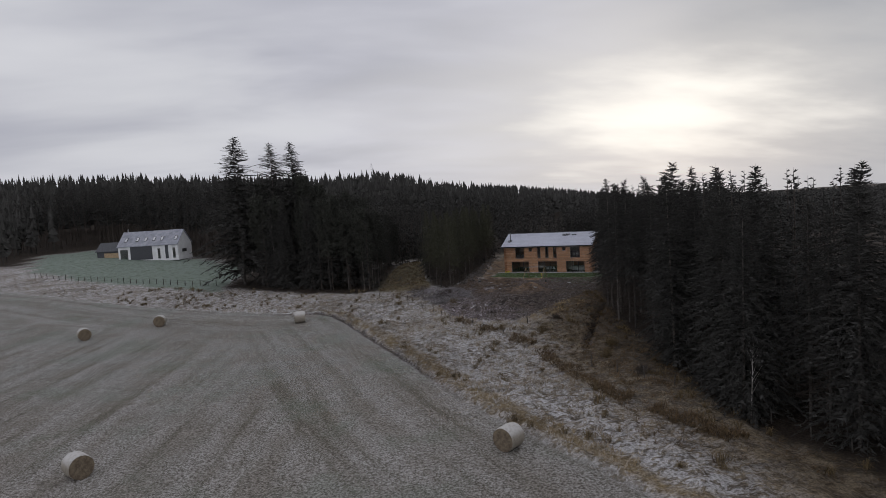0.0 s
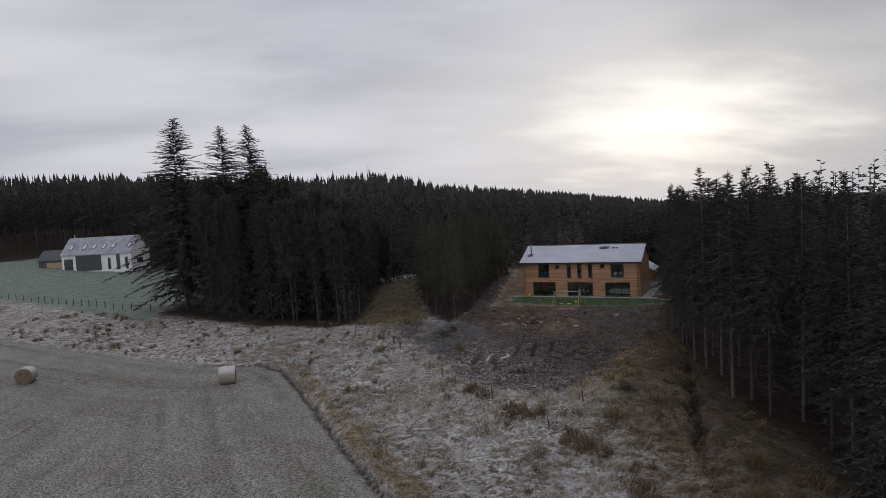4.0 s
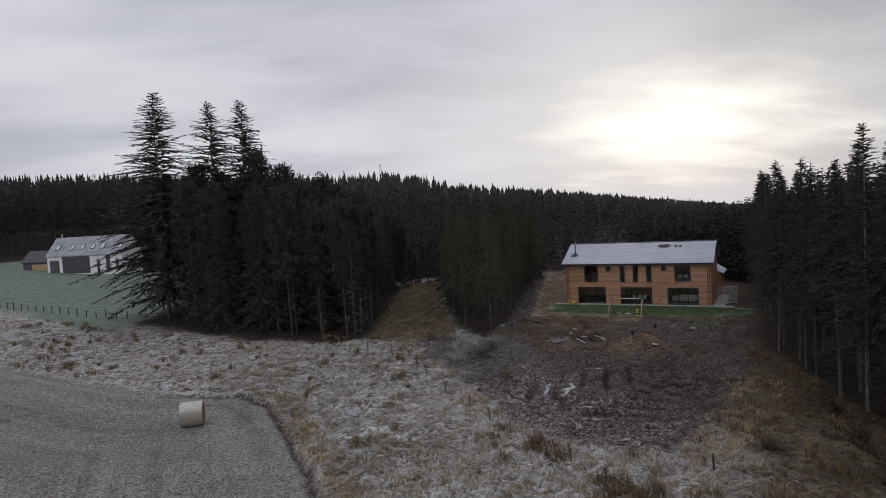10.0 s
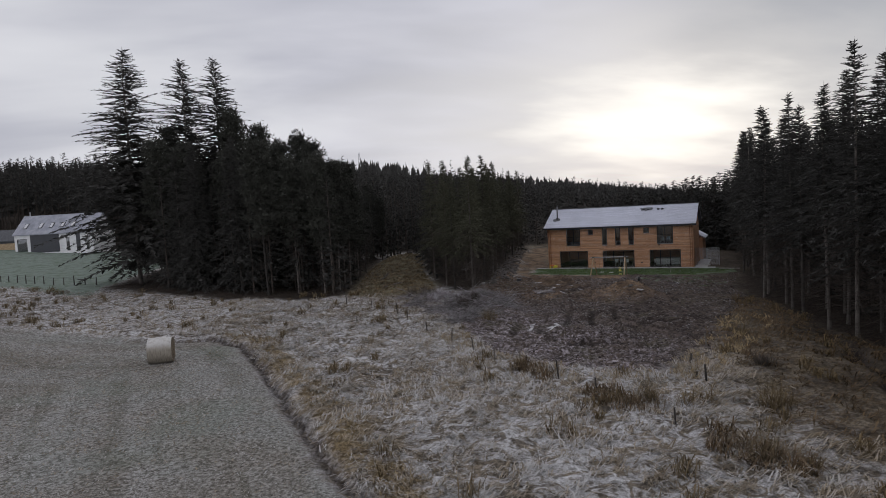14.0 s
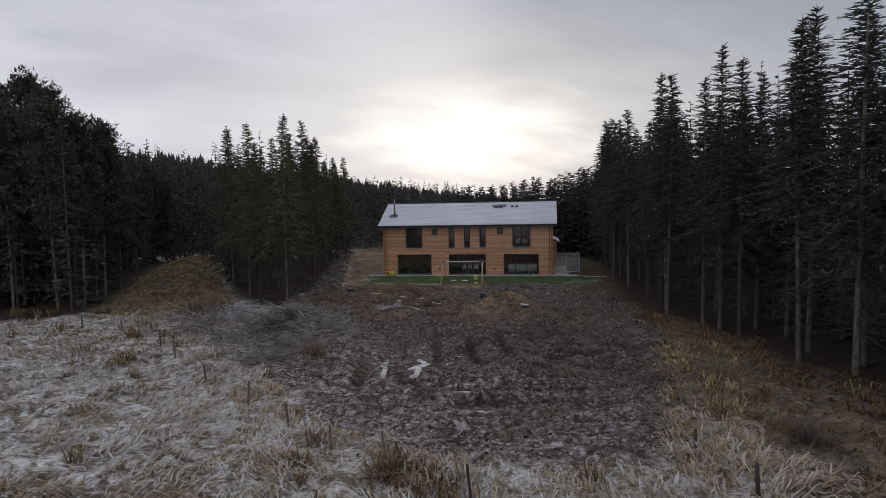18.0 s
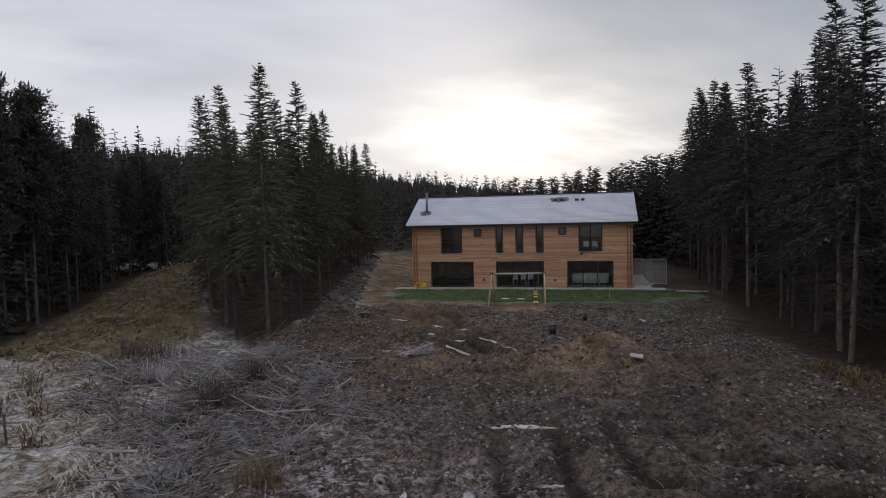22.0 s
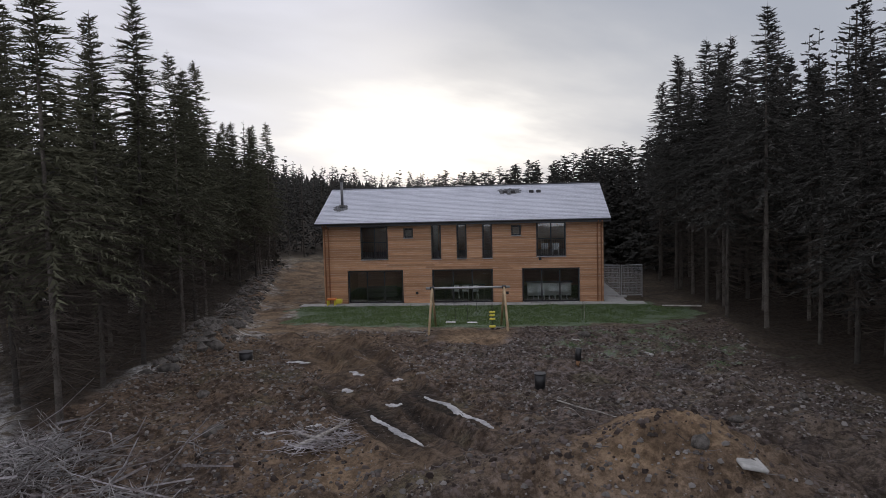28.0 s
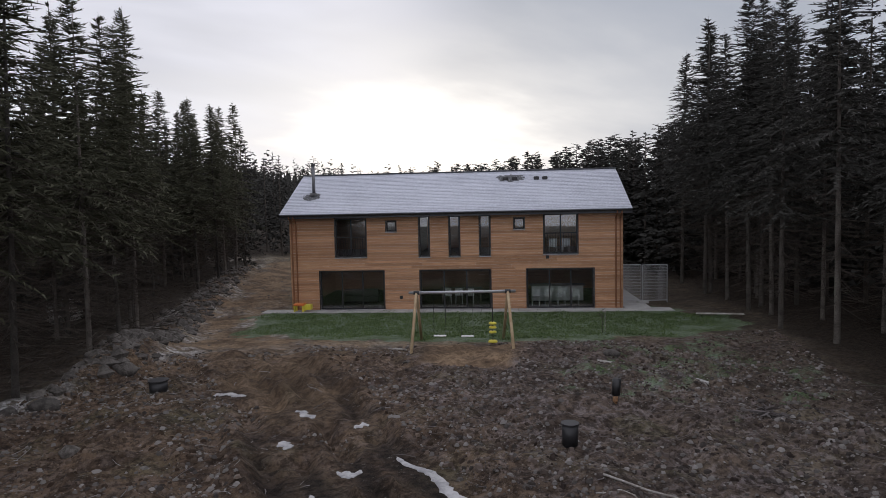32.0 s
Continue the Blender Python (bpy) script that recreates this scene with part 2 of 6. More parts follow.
M_FROSTSTICK = speckled("frosted_brushwood", (0.15, 0.125, 0.12), (0.42, 0.4, 0.42), 2.0, 12.0, 0.9, 0.0, vary=0.3)
M_ICE = speckled("puddle_ice", (0.2, 0.2, 0.21), (0.46, 0.45, 0.46), 2.0, 12.0, 0.5, 0.004)
M_LOG = speckled("bleached_log", (0.17, 0.15, 0.13), (0.42, 0.4, 0.38), 3.0, 25.0, 0.9, 0.01)


def glass_build(k, s):
    k.put(s.inputs["Base Color"], (0.9, 0.94, 0.95, 1))
    s.inputs["Transmission Weight"].default_value = 1.0
    s.inputs["IOR"].default_value = 1.8


M_GLASS = material("window_glass", glass_build, 0.02)


def straw_wrap_build(k, s):
    p = here(k)
    sepn = k.n("SeparateXYZ")
    k.put(sepn.inputs[0], p)
    ring = k.noise(k.scaled(p, (1.0, 14.0, 1.0)), 3.0, 3.0)
    top = k.n("NewGeometry").outputs["Normal"]
    sn = k.n("SeparateXYZ")
    k.put(sn.inputs[0], top)
    col = k.mix(k.ramp(ring, 0.3, 0.7), (0.2, 0.175, 0.135), (0.33, 0.3, 0.25))
    rime = k.math("MULTIPLY", k.ramp(sn.outputs[2], 0.1, 0.8), k.ramp(k.noise(p, 6.0), 0.3, 0.6, 0.5, 0.95))
    col = k.mix(rime, col, (0.52, 0.51, 0.49))
    k.put(s.inputs["Base Color"], col)
    bump(k, s, ring, 0.02)


M_BALE = material("netted_straw", straw_wrap_build, 0.95)


def ground_build(k, s):
    p = here(k)
    a = k.n("Attribute", attribute_name="zone_a")
    b = k.n("Attribute", attribute_name="zone_b")
    sa, sb = k.n("SeparateColor"), k.n("SeparateColor")
    k.put(sa.inputs[0], a.outputs["Color"]), k.put(sb.inputs[0], b.outputs["Color"])
    field, dug, lawn = sa.outputs[0], sa.outputs[1], sa.outputs[2]
    clay, moss, wood = sb.outputs[0], sb.outputs[1], sb.outputs[2]
    n1, n2, n3 = k.noise(p, 0.12, 4.0), k.noise(p, 0.9, 5.0, 0.6), k.noise(p, 7.0, 4.0, 0.65)
    n4 = k.noise(p, 28.0, 3.0, 0.6)
    grit, fleck = k.noise(p, 5.0, 6.0, 0.8), k.noise(p, 7.0, 5.0, 0.78)
    # rough frosted grass
    r1 = k.mix(k.ramp(n2, 0.35, 0.65), (0.075, 0.057, 0.037), (0.19, 0.15, 0.098))
    sx = k.n("SeparateXYZ")
    k.put(sx.inputs[0], p)
    shelter = k.ramp(k.math("SUBTRACT", sx.outputs[0], k.math("MULTIPLY", k.math("MAXIMUM", k.math("SUBTRACT", 50.0, sx.outputs[1]), 0.0), 0.3)), 6.5, 14.5, 1.0, 0.12)
    frost = k.math("MULTIPLY", shelter, k.ramp(k.math("ADD", k.math("MULTIPLY", n1, 0.6), k.math("MULTIPLY", n3, 0.4)), 0.3, 0.5))
    frost = k.math("MULTIPLY", frost, k.ramp(n4, 0.2, 0.45))
    tus = k.noise(p, 1.5, 5.0, 0.65, 1.2)
    frost = k.math("MULTIPLY", frost, k.ramp(tus, 0.42, 0.56, 0.12, 1.0))
    rough = k.mix(k.math("MULTIPLY", frost, 0.9), r1, (0.52, 0.52, 0.53))
    rough = k.mix(1.0, rough, k.mix(k.ramp(grit, 0.36, 0.64), (0.42, 0.4, 0.37), (1.4, 1.4, 1.4)), "MULTIPLY")
    rough = k.mix(a.outputs["Alpha"], rough, k.mix(k.ramp(grit, 0.4, 0.6), (0.1, 0.068, 0.03), (0.27, 0.2, 0.1)))
    # cut field: swaths in two directions, with rime on the stubble
    warp = k.n("VectorMath", operation="ADD")
    wn = k.n("TexNoise", Scale=0.02, Detail=1.0)
    k.put(wn.inputs["Vector"], p)
    wsc = k.n("VectorMath", operation="SCALE")
    k.put(wsc.inputs[0], wn.outputs["Color"])
    wsc.inputs["Scale"].default_value = 7.0
    k.put(warp.inputs[0], p), k.put(warp.inputs[1], wsc.outputs[0])
    # swaths: rings along the field's edge, straight rows inside
    cz = k.n("Attribute", attribute_name="zone_c")
    sc = k.n("SeparateColor")
    k.put(sc.inputs[0], cz.outputs["Color"])

    def rows(u, f):
        cv = k.n("CombineXYZ")
        k.put(cv.inputs[0], k.math("MULTIPLY", u, f)), k.put(cv.inputs[1], k.math("MULTIPLY", sx.outputs[1], 0.03))
        return k.noise(cv.outputs[0], 1.0, 3.0, 0.55)

    def laid(f):
        return k.math("ADD", k.math("MULTIPLY", rows(sc.outputs[0], f), sc.outputs[2]), k.math("MULTIPLY", rows(sc.outputs[1], f), k.math("SUBTRACT", 1.0, sc.outputs[2])))

    band, wheel = laid(0.4), laid(0.85)
    blot = k.noise(warp.outputs[0], 0.3, 4.0, 0.6)
    f1 = k.mix(k.ramp(n3, 0.3, 0.7), (0.12, 0.105, 0.083), (0.22, 0.2, 0.172))
    f1 = k.mix(k.ramp(k.math("ADD", k.math("MULTIPLY", wheel, 0.74), k.math("MULTIPLY", blot, 0.26)), 0.5, 0.58, 0.0, 0.85), f1, (0.088, 0.075, 0.047))
    fr = k.math("MULTIPLY", k.ramp(k.math("ADD", k.math("MULTIPLY", band, 0.65), k.math("MULTIPLY", blot, 0.35)), 0.4, 0.58, 0.3, 1.0), k.ramp(k.math("ADD", k.math("MULTIPLY", n4, 0.65), k.math("MULTIPLY", n3, 0.35)), 0.42, 0.58))
    f2 = k.mix(k.math("MULTIPLY", fr, 0.9), f1, (0.37, 0.362, 0.352))
    f2 = k.mix(k.ramp(n1, 0.48, 0.66, 0.0, 0.4), f2, (0.15, 0.18, 0.14))
    f2 = k.mix(k.math("MULTIPLY", k.ramp(sx.outputs[1], 42.0, 66.0), k.ramp(blot, 0.35, 0.65, 0.05, 0.4)), f2, (0.235, 0.25, 0.235))
    f2 = k.mix(1.0, f2, k.mix(k.ramp(fleck, 0.36, 0.64), (0.55, 0.54, 0.52), (1.36, 1.36, 1.36)), "MULTIPLY")
    # churned peat with rime on the clods
    d1 = k.mix(k.ramp(n2, 0.35, 0.65), (0.046, 0.035, 0.03), (0.105, 0.083, 0.071))
    d1 = k.mix(k.ramp(k.noise(p, 0.33, 3.0), 0.46, 0.64, 0.0, 0.6), d1, (0.1, 0.079, 0.064))
    d1 = k.mix(k.ramp(k.math("ADD", sx.outputs[1], k.math("MULTIPLY", n1, 8.0)), 92.0, 102.0, 0.0, k.ramp(sx.outputs[0], 14.5, 10.5, 0.25, 0.75)), d1, k.mix(k.ramp(n2, 0.35, 0.65), (0.052, 0.033, 0.021), (0.125, 0.084, 0.053)))
    sp = k.n("SeparateXYZ")
    k.put(sp.inputs[0], p)
    open_side = k.ramp(k.math("ADD", sp.outputs[1], k.math("MULTIPLY", sp.outputs[0], 2.2)), 91.0, 104.0, 0.95, 0.1)
    open_side = k.math("MAXIMUM", open_side, k.math("MULTIPLY", k.ramp(sp.outputs[0], 9.5, 12.5, 0.0, 0.25), k.ramp(sp.outputs[1], 91.0, 95.0)))
    lump = k.noise(p, 3.4, 6.0, 0.72)
    rime = k.math("MULTIPLY", k.math("MULTIPLY", k.ramp(lump, 0.46, 0.6), open_side), k.ramp(k.noise(p, 0.3, 4.0), 0.34, 0.6, 0.35, 1.0))
    d2 = k.mix(rime, d1, (0.38, 0.345, 0.37))
    d2 = k.mix(k.ramp(k.noise(p, 0.55, 4.0), 0.52, 0.7, 0.0, 0.45), d2, (0.085, 0.082, 0.045))
    d2 = k.mix(1.0, d2, k.mix(k.ramp(grit, 0.38, 0.62), (0.35, 0.33, 0.31), (1.4, 1.4, 1.4)), "MULTIPLY")
    # near-black colour along ruts, drain and furrow; in the ruts it paints shade
    d2 = k.mix(k.math("MULTIPLY", b.outputs["Alpha"], 0.95), d2, k.mix(k.ramp(grit, 0.4, 0.6), (0.008, 0.006, 0.005), (0.026, 0.019, 0.015)))
    d2 = k.mix(k.ramp(fleck, 0.6, 0.68, 0.0, 0.6), d2, (0.24, 0.225, 0.21))
    # lawn, clay, mossy ride, needle litter darkened for shade under the trees
    l1 = k.mix(k.ramp(n3, 0.35, 0.65), (0.035, 0.06, 0.022), (0.095, 0.135, 0.055))
    l1 = k.mix(k.ramp(k.math("ADD", k.math("MULTIPLY", n4, 0.5), k.math("MULTIPLY", n2, 0.5)), 0.42, 0.62, 0.0, 0.5), l1, (0.29, 0.33, 0.29))
    hoar = k.math("MULTIPLY", k.ramp(sp.outputs[0], -30.0, -40.0), k.ramp(n2, 0.3, 0.6, 0.35, 0.75))
    l1 = k.mix(hoar, l1, (0.21, 0.25, 0.225))
    c1 = k.mix(k.ramp(n2, 0.35, 0.65), (0.11, 0.076, 0.05), (0.25, 0.175, 0.112))
    c1 = k.mix(k.ramp(n3, 0.5, 0.75, 0.0, 0.5), c1, (0.085, 0.055, 0.036))
    m1 = k.mix(k.ramp(n2, 0.35, 0.65), (0.07, 0.057, 0.034), (0.16, 0.138, 0.085))
    c1 = k.mix(1.0, c1, k.mix(k.ramp(grit, 0.38, 0.62), (0.6, 0.58, 0.56), (1.25, 1.25, 1.25)), "MULTIPLY")
    m1 = k.mix(k.ramp(n3, 0.5, 0.7, 0.0, 0.5), m1, (0.3, 0.28, 0.22))
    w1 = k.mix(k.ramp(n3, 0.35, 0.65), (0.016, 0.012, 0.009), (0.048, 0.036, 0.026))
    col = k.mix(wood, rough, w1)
    col = k.mix(moss, col, m1)
    col = k.mix(field, col, f2)
    col = k.mix(dug, col, d2)
    col = k.mix(clay, col, c1)
    col = k.mix(k.ramp(k.math("ADD", lawn, k.math("MULTIPLY", k.math("SUBTRACT", k.noise(p, 1.6, 5.0, 0.7), 0.5), 1.5)), 0.35, 0.65), col, l1)
    k.put(s.inputs["Base Color"], col)
    h = k.math("ADD", k.math("MULTIPLY", n3, 0.6), k.math("MULTIPLY", n4, 0.4))
    bump(k, s, h, 0.12, 0.8)


M_GROUND = material("ground_cover", ground_build, 0.95, gloss=0.2)

# ---- mesh helpers ----


def mesh_of(name, verts, faces, mat, smooth=False):
    me = bpy.data.meshes.new(name)
    me.from_pydata([tuple(map(float, v)) for v in verts], [], [tuple(map(int, f)) for f in faces])
    me.materials.append(mat)
    if smooth:
        me.polygons.foreach_set("use_smooth", [True] * len(me.polygons))
    return me


def part(name, bm, mat, parent=None, label="", smooth=False):
    """Links a bmesh, or a ready mesh, as one object, under a thing or a part."""
    if isinstance(bm, bmesh.types.BMesh):
        me = bpy.data.meshes.new(name)
        bm.to_mesh(me)
        bm.free()
        me.materials.append(mat)
        if smooth:
            me.polygons.foreach_set("use_smooth", [True] * len(me.polygons))
    else:
        me = bm
    ob = new(name, me)
    ob.parent = parent
    if label:
        tagged(ob, label)
    return ob


def thing(name, m, label, category, group="", kind=""):
    ob = new(name)
    ob.matrix_world = m
    return tagged(ob, label, category, group, kind)


def box(bm, x0, x1, y0, y1, z0, z1, bevel=0.0):
    r = bmesh.ops.create_cube(bm, size=1.0, matrix=Matrix.LocRotScale(((x0 + x1) / 2, (y0 + y1) / 2, (z0 + z1) / 2), None, (x1 - x0, y1 - y0, z1 - z0)))
    if bevel:
        es = list({e for v in r["verts"] for e in v.link_edges})
        bmesh.ops.bevel(bm, geom=es, offset=bevel, segments=1, affect="EDGES")
    return bm


def boxed(*a, bevel=0.0):
    return box(bmesh.new(), *a, bevel=bevel)


def rod(bm, a, b, r0, r1=None, seg=8):
    a, b = Vector(a), Vector(b)
    r1 = r0 if r1 is None else r1
    q = (b - a).to_track_quat("Z", "Y")
    bmesh.ops.create_cone(bm, cap_ends=True, segments=seg, radius1=r0, radius2=r1, depth=(b - a).length, matrix=Matrix.LocRotScale((a + b) / 2, q, None))
    return bm


def rodded(*a, **k):
    return rod(bmesh.new(), *a, **k)


def tube(bm, pts, radii, seg=7):
    """One closed tube along a line of points."""
    pts = [Vector(p) for p in pts]
    rings = []
    for i, (p, r) in enumerate(zip(pts, radii)):
        d = (pts[min(i + 1, len(pts) - 1)] - pts[max(i - 1, 0)]).normalized()
        s = d.cross(Vector((0, 0, 1)) if abs(d.z) < 0.9 else Vector((1, 0, 0))).normalized()
        u = s.cross(d)
        rings.append([bm.verts.new(p + r * (math.cos(6.2832 * j / seg) * s + math.sin(6.2832 * j / seg) * u)) for j in range(seg)])
    for a, b in zip(rings, rings[1:]):
        for j in range(seg):
            bm.faces.new((a[j], a[(j + 1) % seg], b[(j + 1) % seg], b[j]))
    bm.faces.new(rings[0][::-1]), bm.faces.new(rings[-1])
    bmesh.ops.recalc_face_normals(bm, faces=bm.faces)
    return bm


def smooth01(t):
    t = np.clip(t, 0, 1)
    return t * t * (3 - 2 * t)


def inside(poly, x, y):
    """Signed distance to a polygon, positive inside; x, y arrays."""
    x, y = np.asarray(x, float), np.asarray(y, float)
    d = np.full(x.shape, 1e9)
    odd = np.zeros(x.shape, bool)
    for (ax, ay), (bx, by) in zip(poly, poly[1:] + poly[:1]):
        ex, ey = bx - ax, by - ay
        t = np.clip(((x - ax) * ex + (y - ay) * ey) / (ex * ex + ey * ey), 0, 1)
        d = np.minimum(d, np.hypot(x - ax - t * ex, y - ay - t * ey))
        hit = (ay > y) != (by > y)
        with np.errstate(divide="ignore", invalid="ignore"):
            odd ^= hit & (x < ax + (y - ay) * ex / (ey if ey else 1e-9))
    return np.where(odd, d, -d)


# ---- the plan ----
FIELD = [(60, -60), (30, -8), (12.2, 28.5), (10.1, 32), (7.9, 35.9), (5.0, 40.9), (1.5, 47.4), (-2.6, 56.6), (-5.8, 63.3), (-7.9, 67.6), (-10.8, 74), (-14.4, 81.4), (-17.2, 83.8), (-22.4, 84.6), (-29.3, 88.2), (-41.5, 95.5), (-53, 102), (-95, 131), (-420, 330), (-420, -120), (60, -120)]
DUG = [(3.1, 107), (0.1, 98), (-2, 91), (-0.5, 82), (0.8, 76.6), (3.3, 73.2), (8.3, 70.4), (13.7, 76.6), (18.1, 84.7), (21.6, 87.5), (22.4, 93), (24, 98.5), (28, 106), (22, 107), (17, 107.5), (12.5, 108.5), (7, 110)]
LAWN = [(9.0, 118.4), (8.2, 115), (11.5, 111.6), (14.5, 109.2), (18, 107.9), (23.5, 106.6), (27, 107.2), (29, 109.5), (27.4, 112.2), (10.4, 120.4)]
BANK = [(3.0, 105), (5.4, 108), (6.2, 113), (7.2, 120), (9.0, 130), (11, 141), (9.6, 141), (7.2, 130), (5.2, 119), (3.8, 110)]
CLAY = [(5.4, 108), (6.2, 113), (7.2, 120), (9.0, 130), (11, 141), (15, 147), (22, 144), (15, 134), (11, 122), (9, 118), (9.5, 114), (13, 109.5), (17.5, 107.3), (17, 105), (12.6, 105.3), (9, 106)]
SAND = [(12.9, 105.4), (15.4, 104.0), (17.3, 106.6), (14.2, 108.2)]
MOSSY = [(17.5, 107.5), (15.6, 103.0), (16.5, 98.5), (20, 97.5), (25.0, 100.0), (28, 106), (23, 107)]
RIDE = [(-10.5, 101), (-4, 98.5), (-2.4, 104), (-3.8, 115), (-5.5, 140), (-10, 142), (-11, 122), (-10.6, 107)]
HOUSELAWN = [(-39, 107.5), (-108, 160), (-128, 196), (-112, 205), (-66, 176), (-47, 150)]
WOODEDGE = [(27, 18), (23.9, 31), (21.3, 36.5), (19.6, 41), (19, 49), (19.6, 60), (18.9, 66), (19.6, 73), (20.6, 80), (21.8, 86), (22, 92), (23.6, 98.5), (28, 106), (32, 114), (37, 126), (33, 141), (20, 149)]
RIGHTWOOD = WOODEDGE + [(60, 300), (300, 300), (300, -60), (60, -60)]
LEFTGROVE = [(-43, 113), (-38, 111.5), (-30, 107), (-24, 103.4), (-14, 100.8), (-10.0, 101.2), (-9.4, 112), (-9.8, 122), (-11, 142), (-30, 150), (-44, 138)]
MIDGROVE = [(-2.6, 106), (0.2, 99.3), (2, 103), (4, 109), (5.3, 119), (7.3, 128), (10, 138), (12, 148), (6, 152), (-5, 145), (-4.5, 125)]
HOUSE_O, HOUSE_TURN, HOUSE_L, HOUSE_D, EAVE, RIDGE = (11.24, 120.42), -25.6, 16.7, 8.0, 4.9, 7.05
HOUSE = pose(*HOUSE_O, 0, 0, 0, HOUSE_TURN)


def house_xy(x, y):
    c, s = math.cos(radians(HOUSE_TURN)), math.sin(radians(HOUSE_TURN))
    dx, dy = x - HOUSE_O[0], y - HOUSE_O[1]
    return c * dx + s * dy, -s * dx + c * dy


def bumps(x, y, f, seed):
    """Smooth cheap relief from a few crossed waves."""
    r = np.random.RandomState(seed)
    z = 0
    for i in range(7):
        a, w = r.uniform(0, 6.28), f * r.uniform(0.6, 1.9)
        z = z + np.sin((x * math.cos(a) + y * math.sin(a)) * w + r.uniform(0, 6.28) + 0.8 * np.sin(0.37 * w * (y - x)))
    return z / 7


def rut_x(y):
    """The left wheel rut of the track over the churned ground."""
    return 8.35 + 0.07 * (104 - y) + 0.12 * np.sin(0.5 * y)


def tracks(x, y):
    """Old digger tracks: they run across the slope, and bend up it at their western end."""
    across = 76.0 - 0.33 * x - 0.944 * y
    up_slope = 4.4 + 0.3 * (y - 82) - x
    u = 0.5 * (across + up_slope + np.sqrt((across - up_slope) ** 2 + 1.5)) + 0.3 * bumps(x, y, 0.7, 51)
    gauge = u / 1.5
    return 0.4 - 1.4 * np.exp(-((gauge - np.round(gauge)) * 1.5 / 0.36) ** 2)


def tracked(x, y):
    """Where those tracks lie."""
    return smooth01(1.7 - np.hypot((x - 9.3) / 5.6, (y - 80.8) / 4.4))


TREADS = [(10.6, 84.5, 13.6, 89.1), (11.9, 84.4, 15.5, 89.0), (12.7, 83.9, 16.2, 88.2)]


def treads(x, y):
    """Crawler marks with their cleats, running up the slope."""
    out = 0
    for ax, ay, bx, by in TREADS:
        L = math.hypot(bx - ax, by - ay)
        dx, dy = (bx - ax) / L, (by - ay) / L
        s = (x - ax) * dx + (y - ay) * dy
        o = (y - ay) * dx - (x - ax) * dy
        out = out + np.exp(-(o / 0.3) ** 4) * smooth01(s + 2) * smooth01(L + 4 - s) * (0.55 + 0.45 * np.sin(s * 6.283 / 0.44))
    return out


def wheels(x, y):
    r = rut_x(y)
    return (r, r + 1.6 + 0.05 * np.maximum(0, 99 - y), r - 0.62, r + 0.85)


def hollow_shade(x, y):
    # darkness of ruts and drain; shallow ruts get their shade as colour
    rut_dark = np.maximum(smooth01((-tracks(x, y) - 0.35) / 0.5) * tracked(x, y), 0.6 * np.minimum(1, treads(x, y)))
    for tr in wheels(x, y):
        rut_dark = np.maximum(rut_dark, np.exp(-((x - tr) / 0.34) ** 2) * smooth01((y - 92) / 3) * smooth01((108 - y) / 2))
    return np.maximum(rut_dark * smooth01(0.85 + 1.3 * bumps(x, y, 0.8, 17)), ditch(x, y))


def ditch(x, y):
    """A dug drain beside the plantation."""
    mid = 17.0 + 0.32 * (y - 68.5) + 0.25 * np.sin(1.3 * y)
    return np.exp(-((x - mid) / 0.42) ** 2) * smooth01((y - 58) / 4) * smooth01((80 - y) / 3)


# frozen puddles: place, half length, half width, turn
PUDDLES = [(5.3, 82.2, 1.5, 0.26, 72), (4.0, 82.6, 1.5, 0.13, 74), (7.5, 83.4, 0.3, 0.1, -20), (6.7, 82.4, 0.25, 0.12, 0), (5.8, 78.6, 1.0, 0.16, -25), (5.9, 76.4, 0.4, 0.12, -20), (7.5, 104.3, 0.5, 0.14, -30), (9.1, 101.9, 0.4, 0.12, -62), (8.4, 100.1, 0.22, 0.16, -50),
           (9.3, 98.2, 0.24, 0.15, -20), (10.1, 100.6, 0.18, 0.12, 0), (8.8, 96.3, 1.35, 0.1, -77), (10.7, 97.0, 1.65, 0.12, -76), (7.0, 97.4, 0.2, 0.12, 0), (5.8, 97.4, 0.3, 0.08, -20), (8.2, 87.0, 0.9, 0.16, -20)]


def puddle_off(x, y, px, py, rx, ry, turn):
    c, s = math.cos(radians(turn)), math.sin(radians(turn))
    return np.hypot((c * (x - px) + s * (y - py)) / rx, (c * (y - py) - s * (x - px)) / ry)


@functools.lru_cache(None)
def puddle_levels():
    return [float(height(np.array([p[0]]), np.array([p[1]]), False)[0]) - 0.06 for p in PUDDLES]


